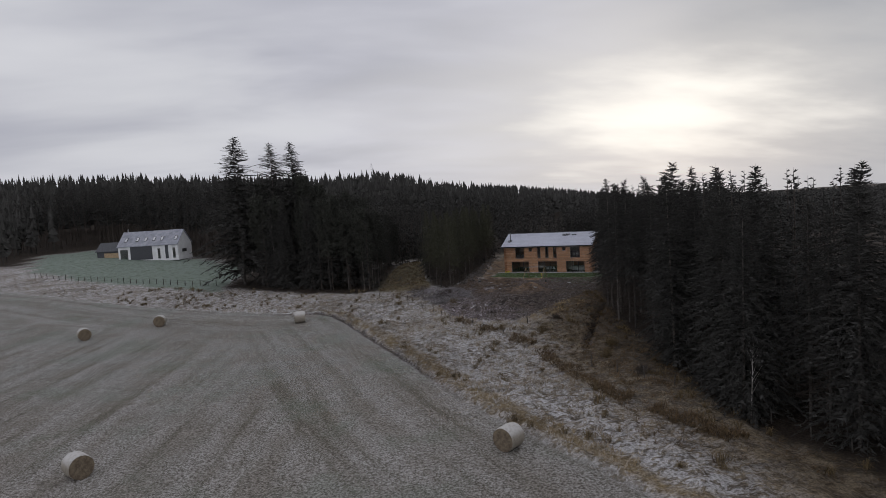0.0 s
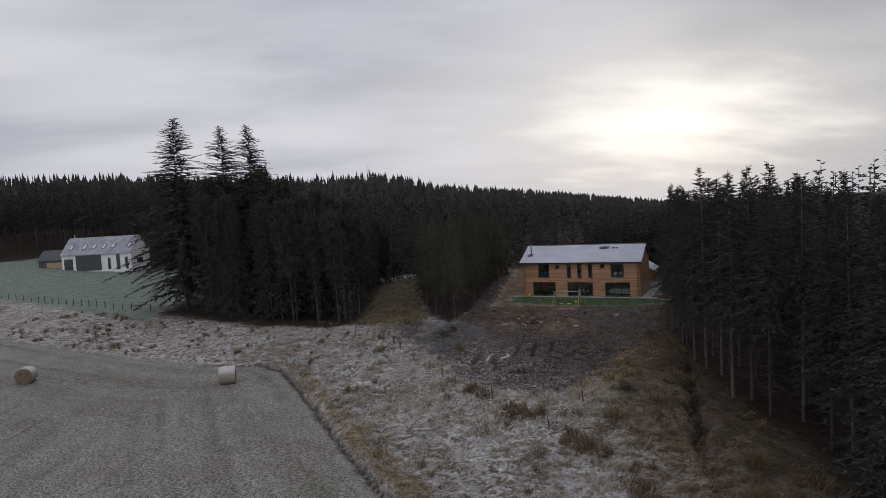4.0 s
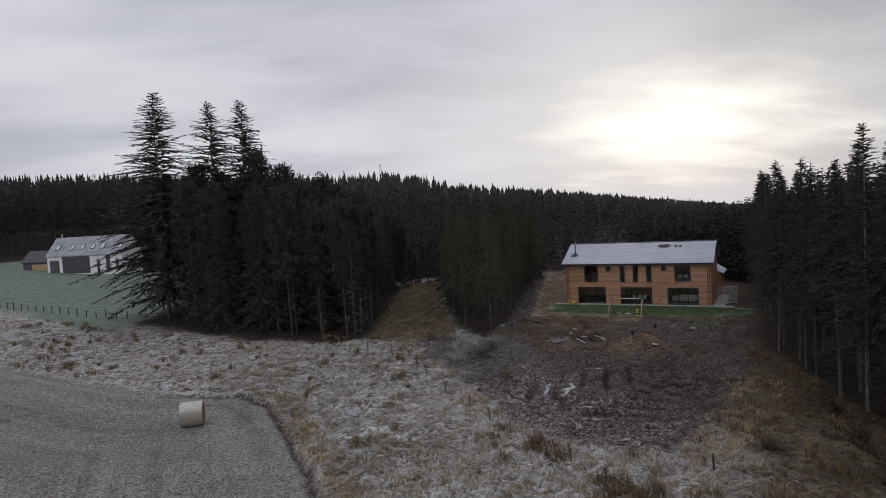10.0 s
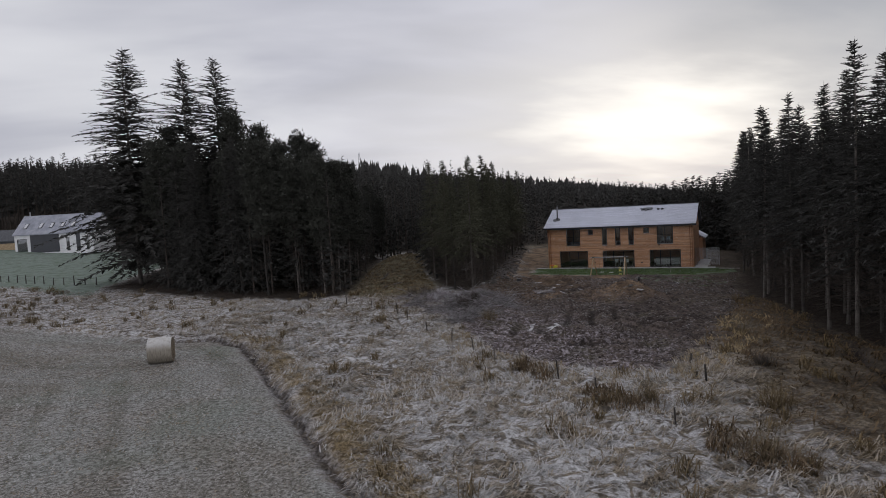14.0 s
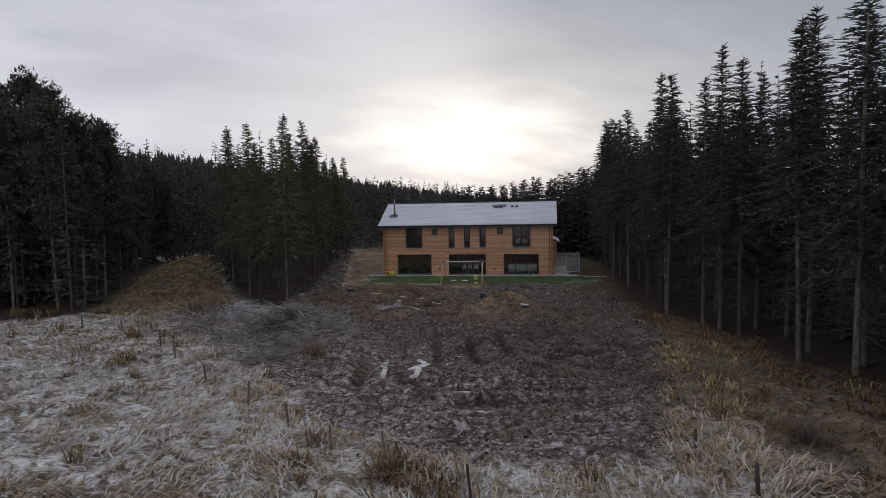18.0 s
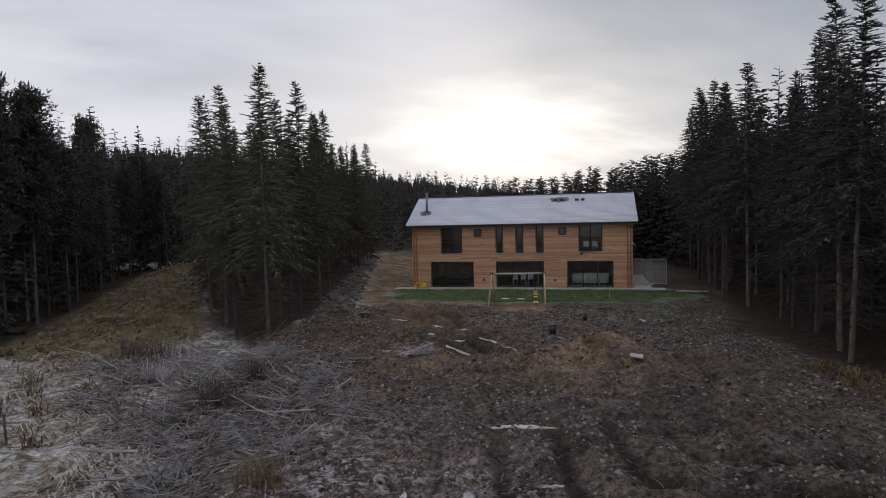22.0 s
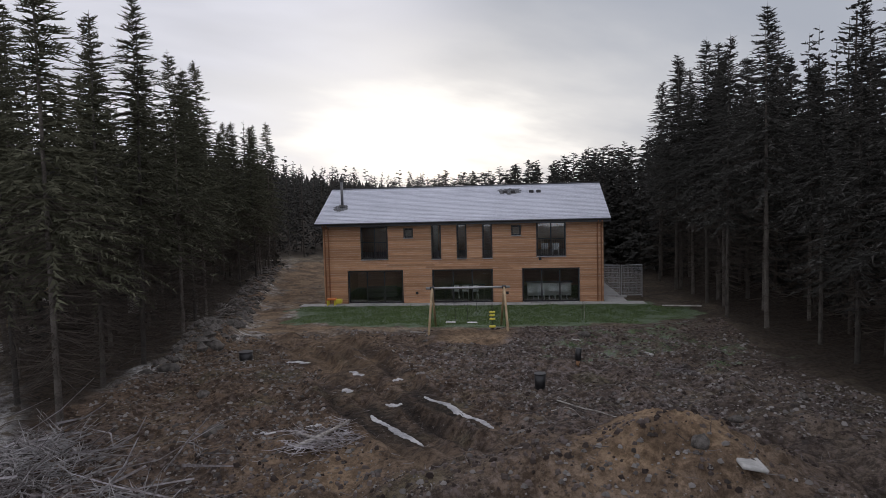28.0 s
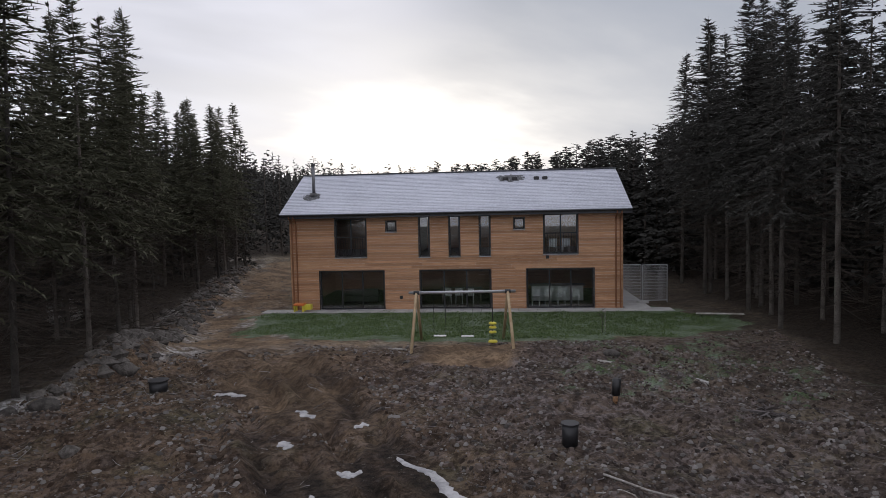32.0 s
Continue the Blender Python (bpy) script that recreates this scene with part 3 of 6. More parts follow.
def height(x, y, fine=True):
    x, y = np.asarray(x, float), np.asarray(y, float)
    z = -0.55 + 1.05 * smooth01((y - 28) / 55) - 0.09 * np.maximum(0, -12 - y)
    z = z + 0.8 * smooth01((-12 - x) / 20) * smooth01((y - 88) / 30)
    z = z - 0.7 * smooth01((x - 17) / 6) * smooth01((112 - y) / 12)
    z = z + 2.3 * smooth01((-60 - x) / 50) * smooth01((y - 118) / 60)
    hx, hy = house_xy(x, y)
    flat = smooth01((hx + 9) / 5) * smooth01((26 - hx) / 6) * smooth01((hy + 13) / 8) * smooth01((34 - hy) / 12)
    z = z * (1 - flat)
    crest = 8 - 8 * smooth01((x - 30) / 100) + 9 * smooth01((20 - x) / 70) + 8 * smooth01((-90 - x) / 150)
    z = z + crest * smooth01((y - 150) / 260) - 0.02 * np.maximum(0, y - 460)
    z = z + 1.25 * np.exp(-((x + 7.0) / 3.6) ** 2 - ((y - 128) / 13) ** 2)
    if fine:
        dug = smooth01((inside(DUG, x, y) + 0.5) / 2.5)
        lawn = smooth01((inside(LAWN, x, y) + 1.5) / 1.5)
        fld = smooth01((inside(FIELD, x, y) + 0.3) / 0.8)
        z = z + (0.16 * bumps(x, y, 1.1, 3) + 0.1 * bumps(x, y, 3.1, 4)) * dug * (1 - lawn)
        z = z + (0.12 * bumps(x, y, 5.2, 5) + 0.07 * bumps(x, y, 9.5, 60)) * dug * (1 - lawn)
        z = z + (0.16 * bumps(x, y, 0.9, 6) + 0.2 * bumps(x, y, 3.2, 7)) * (1 - fld) * (1 - lawn) * (1 - flat)
        z = z + 0.18 * (1 - fld) * (1 - flat) * smooth01((100 - y) / 6)
        z = z + 1.25 * np.exp(-((x - 12.4) / 2.1) ** 2 - ((y - 91.0) / 1.6) ** 2) - 0.4 * np.exp(-((x - 9.6) / 0.8) ** 2 - ((y - 90.2) / 0.8) ** 2) + 0.45 * np.exp(-((x - 9.2) / 1.6) ** 2 - ((y - 91.8) / 1.0) ** 2)
        z = z + 0.5 * np.exp(-((x - 3.2) / 1.5) ** 2 - ((y - 114) / 6.0) ** 2)
        z = z - 0.32 * np.exp(-((inside(FIELD, x, y) + 0.1) / 0.28) ** 2) * smooth01((86 - y) / 3)
        rut = tracks(x, y)
        z = z + 0.22 * rut * tracked(x, y) * (1 - lawn) - 0.14 * treads(x, y)
        for tr in wheels(x, y):
            z = z + (0.1 * np.exp(-((np.abs(x - tr) - 0.5) / 0.2) ** 2) - 0.26 * np.exp(-((x - tr) / 0.3) ** 2)) * smooth01((y - 92) / 3) * smooth01((108 - y) / 2)
        z = z + 0.45 * smooth01((inside(BANK, x, y) + 0.4) / 1.0) * (0.7 + 0.5 * bumps(x, y, 2.5, 9))
        # ditch by the plantation, and frozen puddles lying level
        z = z - 0.75 * ditch(x, y)
        z = z + (0.3 * bumps(x, y, 1.7, 52) + 0.16 * bumps(x, y, 4.1, 53)) * smooth01((inside(RIDE, x, y) + 0.5) / 2)
        for (px, py, rx, ry, turn), level in zip(PUDDLES, puddle_levels()):
            w = smooth01(2.4 - 1.5 * puddle_off(x, y, px, py, rx + 0.3, ry + 0.38, turn))
            z = z * (1 - w) + level * w
    return z


def ground_z(x, y):
    return float(height(np.array([x]), np.array([y]))[0])


def steps(*spans):
    out = []
    for a, b, s in spans:
        n = max(1, round((b - a) / s))
        out += [a + (b - a) * i / n for i in range(n)]
    return np.array(out + [spans[-1][1]])


def build_ground():
    xs = steps((-1500, -500, 200), (-500, -200, 25), (-200, -60, 5), (-60, -20, 0.6), (-20, -2, 0.26), (-2, 24, 0.17), (24, 46, 0.7), (46, 200, 8), (200, 600, 40), (600, 1500, 200))
    ys = steps((-700, -100, 100), (-100, -4, 8), (-4, 22, 1.5), (22, 60, 0.55), (60, 72, 0.26), (72, 108, 0.17), (108, 112, 0.26), (112, 150, 0.6), (150, 260, 4), (260, 700, 15), (700, 2500, 200))
    X, Y = np.meshgrid(xs, ys)
    Z = height(X, Y)
    nx, ny = len(xs), len(ys)
    v = np.stack([X.ravel(), Y.ravel(), Z.ravel()], 1)
    i = np.arange(nx * ny).reshape(ny, nx)
    f = np.stack([i[:-1, :-1], i[:-1, 1:], i[1:, 1:], i[1:, :-1]], -1).reshape(-1, 4)
    me = bpy.data.meshes.new("ground")
    me.vertices.add(len(v))
    me.vertices.foreach_set("co", v.ravel())
    me.loops.add(f.size)
    me.loops.foreach_set("vertex_index", f.ravel())
    me.polygons.add(len(f))
    me.polygons.foreach_set("loop_start", np.arange(0, f.size, 4))
    me.polygons.foreach_set("use_smooth", [True] * len(f))
    me.update(calc_edges=True)
    x, y = v[:, 0], v[:, 1]
    jit = 0.9 * bumps(x, y, 1.3, 11) + 0.5 * bumps(x, y, 4.0, 12)

    def mask(poly, w, j=1.0):
        return smooth01((inside(poly, x, y) + jit * j) / w + 0.5)

    # dark litter runs past the wood edges, painting the trees' shade onto open ground
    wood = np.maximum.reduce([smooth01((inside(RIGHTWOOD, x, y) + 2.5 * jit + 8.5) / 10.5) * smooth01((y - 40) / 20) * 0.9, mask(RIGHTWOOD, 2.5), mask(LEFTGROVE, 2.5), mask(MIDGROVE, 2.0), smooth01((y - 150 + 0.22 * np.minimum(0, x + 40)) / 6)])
    lawn = np.maximum(mask(LAWN, 1.5, 1.6), 0.75 * mask(HOUSELAWN, 3.0))
    lawn = np.maximum(lawn, 0.5 * mask(MOSSY, 4.0, 3.0) * smooth01(0.7 + 1.4 * bumps(x, y, 2.3, 15)))
    lawn = lawn * (1 - mask(SAND, 0.5, 0.3))
    za = np.stack([mask(FIELD, 0.9, 0.7), np.maximum(mask(DUG, 1.4), mask(BANK, 1.0)), lawn, 0.85 * np.exp(-((inside(FIELD, x, y) + 1.2 + 0.6 * jit) / 0.8) ** 2) * smooth01((85 - y) / 3) * smooth01((y - 22) / 8)], 1)
    furrow = np.exp(-((inside(FIELD, x, y) + 0.1 + 0.2 * jit) / 0.28) ** 2) * smooth01((86 - y) / 3) * smooth01((y - 44) / 14)
    za[:, 1] = np.maximum(za[:, 1], 0.95 * furrow)
    za[:, 0] *= 1 - furrow
    za[:, 1] = np.maximum(za[:, 1], smooth01(1.6 * ditch(x, y)))
    za[:, 1] *= 1 - 0.75 * wood * (1 - np.minimum(1, 1.5 * ditch(x, y))) * smooth01((x - 12) / 4)
    heap = np.exp(-((x - 12.4) / 2.2) ** 2 - ((y - 91.0) / 1.7) ** 2) + 0.7 * np.exp(-((x - 6.6) / 1.8) ** 2 - ((y - 94) / 1.5) ** 2)
    zb = np.stack([np.maximum.reduce([mask(CLAY, 2.6, 2.2) * (0.45 + 0.55 * smooth01((y - 108) / 4)), mask(SAND, 0.5, 0.3), 0.95 * np.minimum(1, 1.3 * heap), 0.5 * smooth01((1.8 - np.abs(x - rut_x(y) - 0.6) + 2 * jit) / 1.6) * smooth01((y - 98) / 6) * smooth01((108 - y) / 2)]), mask(RIDE, 2.5), wood * (1 - mask(HOUSELAWN, 3.0)), np.maximum(hollow_shade(x, y), furrow)], 1)
    off = inside(FIELD, x, y)
    zc = np.stack([off + 0.25 * jit, x + 0.06 * y + 1.5 * np.sin(0.05 * y), 1 - smooth01((off - 11 + 1.2 * jit) / 5), np.ones_like(x)], 1)
    for nm, z in (("zone_a", za), ("zone_b", zb), ("zone_c", zc)):
        at = me.color_attributes.new(nm, "FLOAT_COLOR", "POINT")
        at.data.foreach_set("color", z.astype(np.float32).ravel())
    me.materials.append(M_GROUND)
    return tagged(new("ground", me), "frosted winter ground: mown field, rough grass, churned peat", "ground", kind="structure")


build_ground()

# ---- conifers ----


def conifer_mesh(seed, h, r, clear, nb, nt, tilt=0.0, droop=0.3, round_top=False, wide=0.2, power=0.75, whorl=0.15, fine=0.1):
    """Crown of needle sprays: boughs in loose whorls, each clothed like a brush with short sprays that hang a little."""
    g = np.random.RandomState(seed)
    V, F = [], []
    z0 = clear * h
    upv = np.array([0, 0, 1.0])

    def spray(a, d, side, ln, w):
        k = len(V)
        V.extend([a - side * w, a + side * w, a + d * ln])
        F.append((k, k + 1, k + 2))

    gap = h / g.uniform(25, 33)
    for i in range(nb):
        q = ((i + g.uniform(0, 1)) / nb) ** 0.78
        z = z0 + (h * 0.975 - z0) * q
        z = z + (round(z / gap) * gap - z) * whorl * (1.0 if q > 0.7 else 0.4) + g.uniform(-0.12, 0.12)
        q = min(0.99, max(0.0, (z - z0) / (h - z0)))
        if round_top:
            R = r * math.sqrt(max(0.02, 1 - (max(0.0, q - 0.35) / 0.66) ** 2)) * (0.55 + 0.45 * min(1, q / 0.3))
        else:
            R = r * ((1 - q) ** power) + 0.12
        R *= g.uniform(0.35, 1.1) if round_top else g.uniform(0.5, 1.2)
        az = g.uniform(0, 6.283)
        el = (0.25 + 0.35 * q if round_top else tilt + 0.32 * q ** 1.5) + g.uniform(-0.28, 0.28)
        out = np.array([math.cos(az), math.sin(az), 0.0])
        acr = np.array([-math.sin(az), math.cos(az), 0.0])
        base = np.array([0, 0, z])
        n = max(7, int(nt * (0.25 + 0.75 * min(1, R / r))))

        def at(s):
            return base + out * R * s + upv * R * (math.tan(el) * s - (droop * (1 - q) + 0.1) * s * s)

        mid, tip = at(0.5), at(1.0)
        spray(base, mid - base, upv, 1.0, 0.025), spray(mid, tip - mid, upv, 1.12, 0.025)
        for j in range(n):
            s = 0.1 + 0.9 * (j + g.uniform(0, 0.9)) / n
            a = at(s)
            sgn = 1 if j % 2 else -1
            d = out * g.uniform(0.2, 0.9) + acr * sgn * g.uniform(0.2, 1.0) + upv * (g.uniform(-1.0, 0.25) * (1.1 - q) + 0.6 * q * q)
            if round_top:
                # needle tufts towards the end of the bough, in all directions
                a = at(0.35 + 0.65 * s) + g.normal(0, 0.2, 3)
                d = g.normal(0, 1, 3) + upv * 0.6 + out * 0.4
            d = d / math.sqrt(d @ d)
            ln = g.uniform(0.22, 0.5) if round_top else (fine * R * (1.2 - 0.9 * s) + 0.11) * g.uniform(0.6, 1.4)
            (dx, dy, dz), (ex, ey, ez) = d.tolist(), g.normal(0, 1, 3).tolist()
            sx, sy, sz = dy * ez - dz * ey, dz * ex - dx * ez, dx * ey - dy * ex
            sd = np.array([sx, sy, sz]) / (math.sqrt(sx * sx + sy * sy + sz * sz) + 1e-6)
            spray(a, d, sd, ln, ln * wide * g.uniform(0.6, 1.3))
    top = np.array([0, 0, h * 0.93])
    spray(top, upv, np.array([1.0, 0, 0]), h * 0.07, 0.03), spray(top, upv, np.array([0, 1.0, 0]), h * 0.07, 0.03)
    return V, F


def trunk_bm(h, r, seed):
    g = random.Random(seed)
    bm = bmesh.new()
    lean = (g.uniform(-0.012, 0.012), g.uniform(-0.012, 0.012))
    zs = [-0.4, 0.25, h * 0.3, h * 0.6, h * 0.93]
    rs = [r * 1.35, r, r * 0.78, r * 0.5, r * 0.12]
    tube(bm, [(lean[0] * z, lean[1] * z, z) for z in zs], rs, 8)
    return bm


def dead_mesh(h, seed, clear, n=36, ln=1.5):
    g = random.Random(seed)
    V, F = [], []
    for i in range(n):
        z = h * g.uniform(0.1, clear + 0.18)
        az, L = g.uniform(0, 6.283), ln * g.uniform(0.4, 1.1)
        a = Vector((0, 0, z))
        b = a + Vector((math.cos(az) * L, math.sin(az) * L, -L * g.uniform(0.0, 0.45)))
        for up_ in (Vector((0, 0, 0.018)), Vector((-math.sin(az) * 0.018, math.cos(az) * 0.018, 0))):
            k = len(V)
            V.extend([a - up_, a + up_, b])
            F.append((k, k + 1, k + 2))
        for _ in range(3):
            s = g.uniform(0.3, 0.95)
            c = a.lerp(b, s)
            e = c + Vector((g.uniform(-0.4, 0.4), g.uniform(-0.4, 0.4), g.uniform(-0.35, 0.08))) * L * 0.6
            k = len(V)
            V.extend([c, c + Vector((0, 0, 0.014)), e])
            F.append((k, k + 1, k + 2))
    return V, F


def make_tree(name, seed, h, r, clear, nb, nt, leaf_mat, label, group, trunk_r=None, dead=36, **kw):
    root = thing(name, pose(0, 0, -200), label, "tree", group)
    tr = trunk_r or h * 0.0072
    part("trunk", trunk_bm(h, tr, seed), M_BARK, root, smooth=True)
    V, F = conifer_mesh(seed, h, r, clear, nb, nt, **kw)
    part("crown", mesh_of("crown", V, F, leaf_mat), leaf_mat, root)
    if dead:
        V, F = dead_mesh(h, seed + 5, clear, dead, r * 0.85)
        tagged(part("brash", mesh_of("brash", V, F, M_TWIG), M_TWIG, root), kind="stuff")
    return root


EDGE = [make_tree("spruce_tree", 10 + i, 14.5, 2.25, 0.24 + 0.035 * i, 400, 29, M_SPRUCE, "tall dark sitka spruce with a bare lower trunk", "plantation spruces", dead=150, power=0.92, droop=0.26, wide=0.14, whorl=0.1) for i in range(6)]
SKIRT = [make_tree("spruce_tree", 20 + i, 14.0, 2.8, 0.02, 560, 28, M_SPRUCE, "dense dark spruce with boughs down to the ground", "plantation spruces", dead=0, droop=0.4, power=0.8, wide=0.18) for i in range(2)]
YOUNG = [make_tree("spruce_tree", 30 + i, 12.5, 2.1, 0.3, 380, 32, M_YOUNG, "slim green spruce beside the cleared ground", "spruces by the ride", dead=230, power=0.95, droop=0.24, wide=0.12, whorl=0.1) for i in range(3)]
BIG = [make_tree("spruce_tree", 40 + i, 26.0, 7.0, 0.08, 540, 66, M_SPRUCE, "tall old spruce with drooping boughs", "old trees by the field", dead=40, droop=0.36, power=0.82, whorl=0.1, wide=0.19) for i in range(2)]
PINE = [make_tree("pine_tree", 50 + i, 18.0, 2.3, 0.36, 270, 46, M_PINE, "dark pine with a rounded crown and bare trunk", "old trees by the field", dead=110, round_top=True, tilt=0.5, droop=0.15, wide=0.18) for i in range(3)]
DEEP = [(15.0, *conifer_mesh(60 + i, 15.0, 2.2, 0.03, 76, 13, wide=0.34, power=0.8, fine=0.2)) for i in range(3)]
DENSE = [(15.0, *conifer_mesh(65 + i, 15.0, 2.4, 0.03, 110, 16, wide=0.45, power=0.6, fine=0.22)) for i in range(3)]
FARFIR = [(15.0, *conifer_mesh(68 + i, 15.0, 2.2, 0.1, 44, 9, wide=0.5, power=0.6, fine=0.3)) for i in range(3)]
TALL = [(21.0, *conifer_mesh(70 + i, 21.0, 2.4, 0.4, 80, 14, wide=0.4, power=0.45, fine=0.2)) for i in range(3)]


class Joined:
    """Many trees of one wood, gathered into one mesh of crowns and one of trunks."""

    def __init__(self):
        self.V, self.F, self.n, self.tv, self.tf = [], [], 0, [], []

    def add(self, kinds, x, y, h, fat=1.0, trunk=True):
        base, V, F = kinds[random.randrange(len(kinds))]
        s, t = h / base, random.uniform(0, 6.283)
        A = np.array(V) * (s * fat, s * fat, s)
        c, d = math.cos(t), math.sin(t)
        z = float(height(np.array([x]), np.array([y]), y < 112)[0])
        self.V.append(np.stack([A[:, 0] * c - A[:, 1] * d + x, A[:, 0] * d + A[:, 1] * c + y, A[:, 2] + z], 1))
        self.F += [tuple(i + self.n for i in f) for f in F]
        self.n += len(V)
        if trunk:
            k, r = len(self.tv), 0.0075 * h
            for zz, rr in ((z - 0.2, r), (z + 0.9 * h, 0.03)):
                self.tv += [(x + rr * math.cos(1.257 * i), y + rr * math.sin(1.257 * i), zz) for i in range(5)]
            self.tf += [(k + i, k + (i + 1) % 5, k + 5 + (i + 1) % 5, k + 5 + i) for i in range(5)]

    def link(self, name, mat, label):
        ob = new(name, mesh_of(name, np.concatenate(self.V), self.F, mat))
        tagged(ob, label, "forest", kind="stuff")
        tr = part("trunks", mesh_of("trunks", self.tv, self.tf, M_TWIG, True), M_TWIG, ob)
        tagged(tr, kind="stuff")


def plant(kind, x, y, h, turn=None, fat=1.0):
    """A tree of that kind, h metres high, on the ground."""
    tmpl = kind[random.randrange(len(kind))]
    s = h / HEIGHTS[tmpl.name]
    t = random.uniform(0, 360) if turn is None else turn
    m = Matrix.LocRotScale((x, y, ground_z(x, y) - 0.05), Euler((radians(random.uniform(-1.2, 1.2)), radians(random.uniform(-1.2, 1.2)), radians(t))), None)
    ob = copy_thing(tmpl, m)
    ob.scale = (s * fat, s * fat, s)
    return ob


HEIGHTS = {}
for kinds, hh in ((EDGE, 14.5), (SKIRT, 14.0), (YOUNG, 12.5), (BIG, 26.0), (PINE, 18.0)):
    for o in kinds:
        HEIGHTS[o.name] = hh

# single trees that stand out
for x, y, h in ((-37.6, 117.2, 28.0), (-31.4, 117.6, 26.2), (-27.8, 118.0, 26.4)):
    plant(BIG, x, y, h, fat=1.35 if x < -35 else 1.15)
for x, y, h in ((-25.4, 116.5, 21.0), (-22.6, 117.0, 19.3), (-19.5, 114.0, 17.2), (-16.8, 112.5, 15.8), (-14.6, 111.0, 14.6), (-12.2, 106.2, 12.4), (-11.6, 109.5, 12.2), (-13.4, 104.6, 13.0), (-34.6, 121.0, 20.0), (-29.5, 112.5, 17.0), (-24.0, 110.0, 16.0), (-33.0, 114.0, 17.5)):
    plant(PINE, x, y, h * (0.93 if x < -18 else 1.05))
for x, y, h in ((1.0, 99.8, 12.5), (2.4, 106.0, 12.9), (-1.4, 105.9, 12.7), (3.6, 109.5, 11.5), (-0.6, 102.6, 11.0), (1.4, 104.0, 11.8), (-2.6, 109.5, 12.6), (0.8, 110.5, 12.2), (4.0, 113.5, 11.8)):
    plant(YOUNG, x, y, h)

for x, y, h in ((30.5, 109.5, 14.6), (32.0, 112.3, 13.6), (28.5, 106.0, 13.8), (34.8, 118.8, 14.2), (33.0, 114.5, 14.4)):
    plant(EDGE, x, y, h)


def scatter(poly, step, seed, keep):
    """Jittered rows of places inside a polygon."""
    g = random.Random(seed)
    xs = [p[0] for p in poly]
    ys = [p[1] for p in poly]
    out = []
    y = min(ys)
    while y < max(ys):
        x = min(xs)
        while x < max(xs):
            px, py = x + g.uniform(-0.4, 0.4) * step, y + g.uniform(-0.4, 0.4) * step
            d = float(inside(poly, np.array([px]), np.array([py]))[0])
            if d > 0 and keep(px, py, d):
                out.append((px, py, d))
            x += step
        y += step
    return out


def skyline(x, y):
    """How high trees reach behind the house, where the ground falls away."""
    out = 99.0
    for ex, ey, ez, s, k in ((-1.5, 40.0, 9.0, 0.047, 0.00245), (3.4, 75.0, 6.5, 0.0737, 0.00208), (2.0, 15.0, 14.4, 0.0268, 0.00245)):
        out = min(out, ez + math.hypot(x - ex, y - ey) * (s - k * math.degrees(math.atan2(x - ex, y - ey))))
    return out + 1.1


STRIP = WOODEDGE + [(38, 158), (62, 140), (58, 100), (50, 60), (52, 10)]
inner = Joined()
for x, y, d in scatter(STRIP, 2.45, 1, lambda x, y, d: d > 0.3):
    e = float(inside(RIGHTWOOD, np.array([x]), np.array([y]))[0])
    cap = 99 if y < 119.5 else random.uniform(8.0, 9.4) + max(0.0, (x - 34) * 0.2)
    if y < 62 and e < 4.0:
        plant(SKIRT if y < 54 and e < 2.8 else EDGE, x, y, random.uniform(14.2, 17.0) if y < 50 else random.uniform(14.2, 17.6))
    elif e < 4.4 and y < 119.5:
        plant(EDGE, x, y, min(cap, random.uniform(13.4, 16.6) if y < 74 else random.uniform(13.0, 16.4) if y < 93 else random.uniform(11.8, 15.2)), fat=1.4 if y > 119.5 else 1.05)
    elif e < 17 or y > 120:
        inner.add(DENSE if y > 110 else DEEP, x, y, min(cap, random.uniform(13.4, 16.4) if y < 74 else random.uniform(12.2, 15.4)), 1.5 if y > 119 else 1.15)
for x, y, d in scatter(LEFTGROVE, 3.4, 2, lambda x, y, d: y > 112 or d > 0.8):
    if min(math.hypot(x + 37.6, y - 117.2), math.hypot(x + 31.4, y - 117.6)) > 2.5 and not (x < -30 and y < 121) and x > -36:
        if d < 5:
            if x < -22:
                plant(SKIRT, x, y, random.uniform(13, 17))
            else:
                plant(PINE if random.random() < 0.5 else EDGE, x, y, random.uniform(11.5, 15.5) if x < -15 else random.uniform(9.5, 12.0))
        else:
            inner.add(DEEP, x, y, random.uniform(13.5, 16.5), 1.25)
for x, y, d in scatter(LEFTGROVE, 2.6, 12, lambda x, y, d: d > 2.4 and x > -34):
    inner.add(DEEP, x, y, random.uniform(11.0, 14.0), 1.2)
for x, y, d in scatter(MIDGROVE, 2.3, 3, lambda x, y, d: y > 111):
    if d < 3.2 and x > -1.5 and y < 140:
        plant(YOUNG, x, y, random.uniform(10.2, 13.0))
    else:
        inner.add(DEEP, x, y, random.uniform(10.5, 13.5))
for x, y, d in scatter([(-14, 138), (-4, 138), (-4, 146), (-14, 146)], 2.4, 9, lambda x, y, d: True):
    inner.add(DEEP, x, y, random.uniform(11.0, 13.5))
BACK = [(-13, 142), (-7, 143), (9, 150), (20, 152), (38, 158), (40, 190), (-140, 250), (-150, 215), (-112, 207), (-64, 178), (-46, 142)]
for x, y, d in scatter(BACK, 4.0, 4, lambda x, y, d: y < 172 or x < -40):
    if x < -40:
        inner.add(TALL, x, y, random.uniform(17, 22.0))
    else:
        h = random.uniform(12.5, 15.5)
        inner.add(DEEP, x, y, h if x < -12 else min(h, skyline(x, y) - ground_z(x, y) - 0.8) * random.uniform(0.88, 1.0), 1.35)
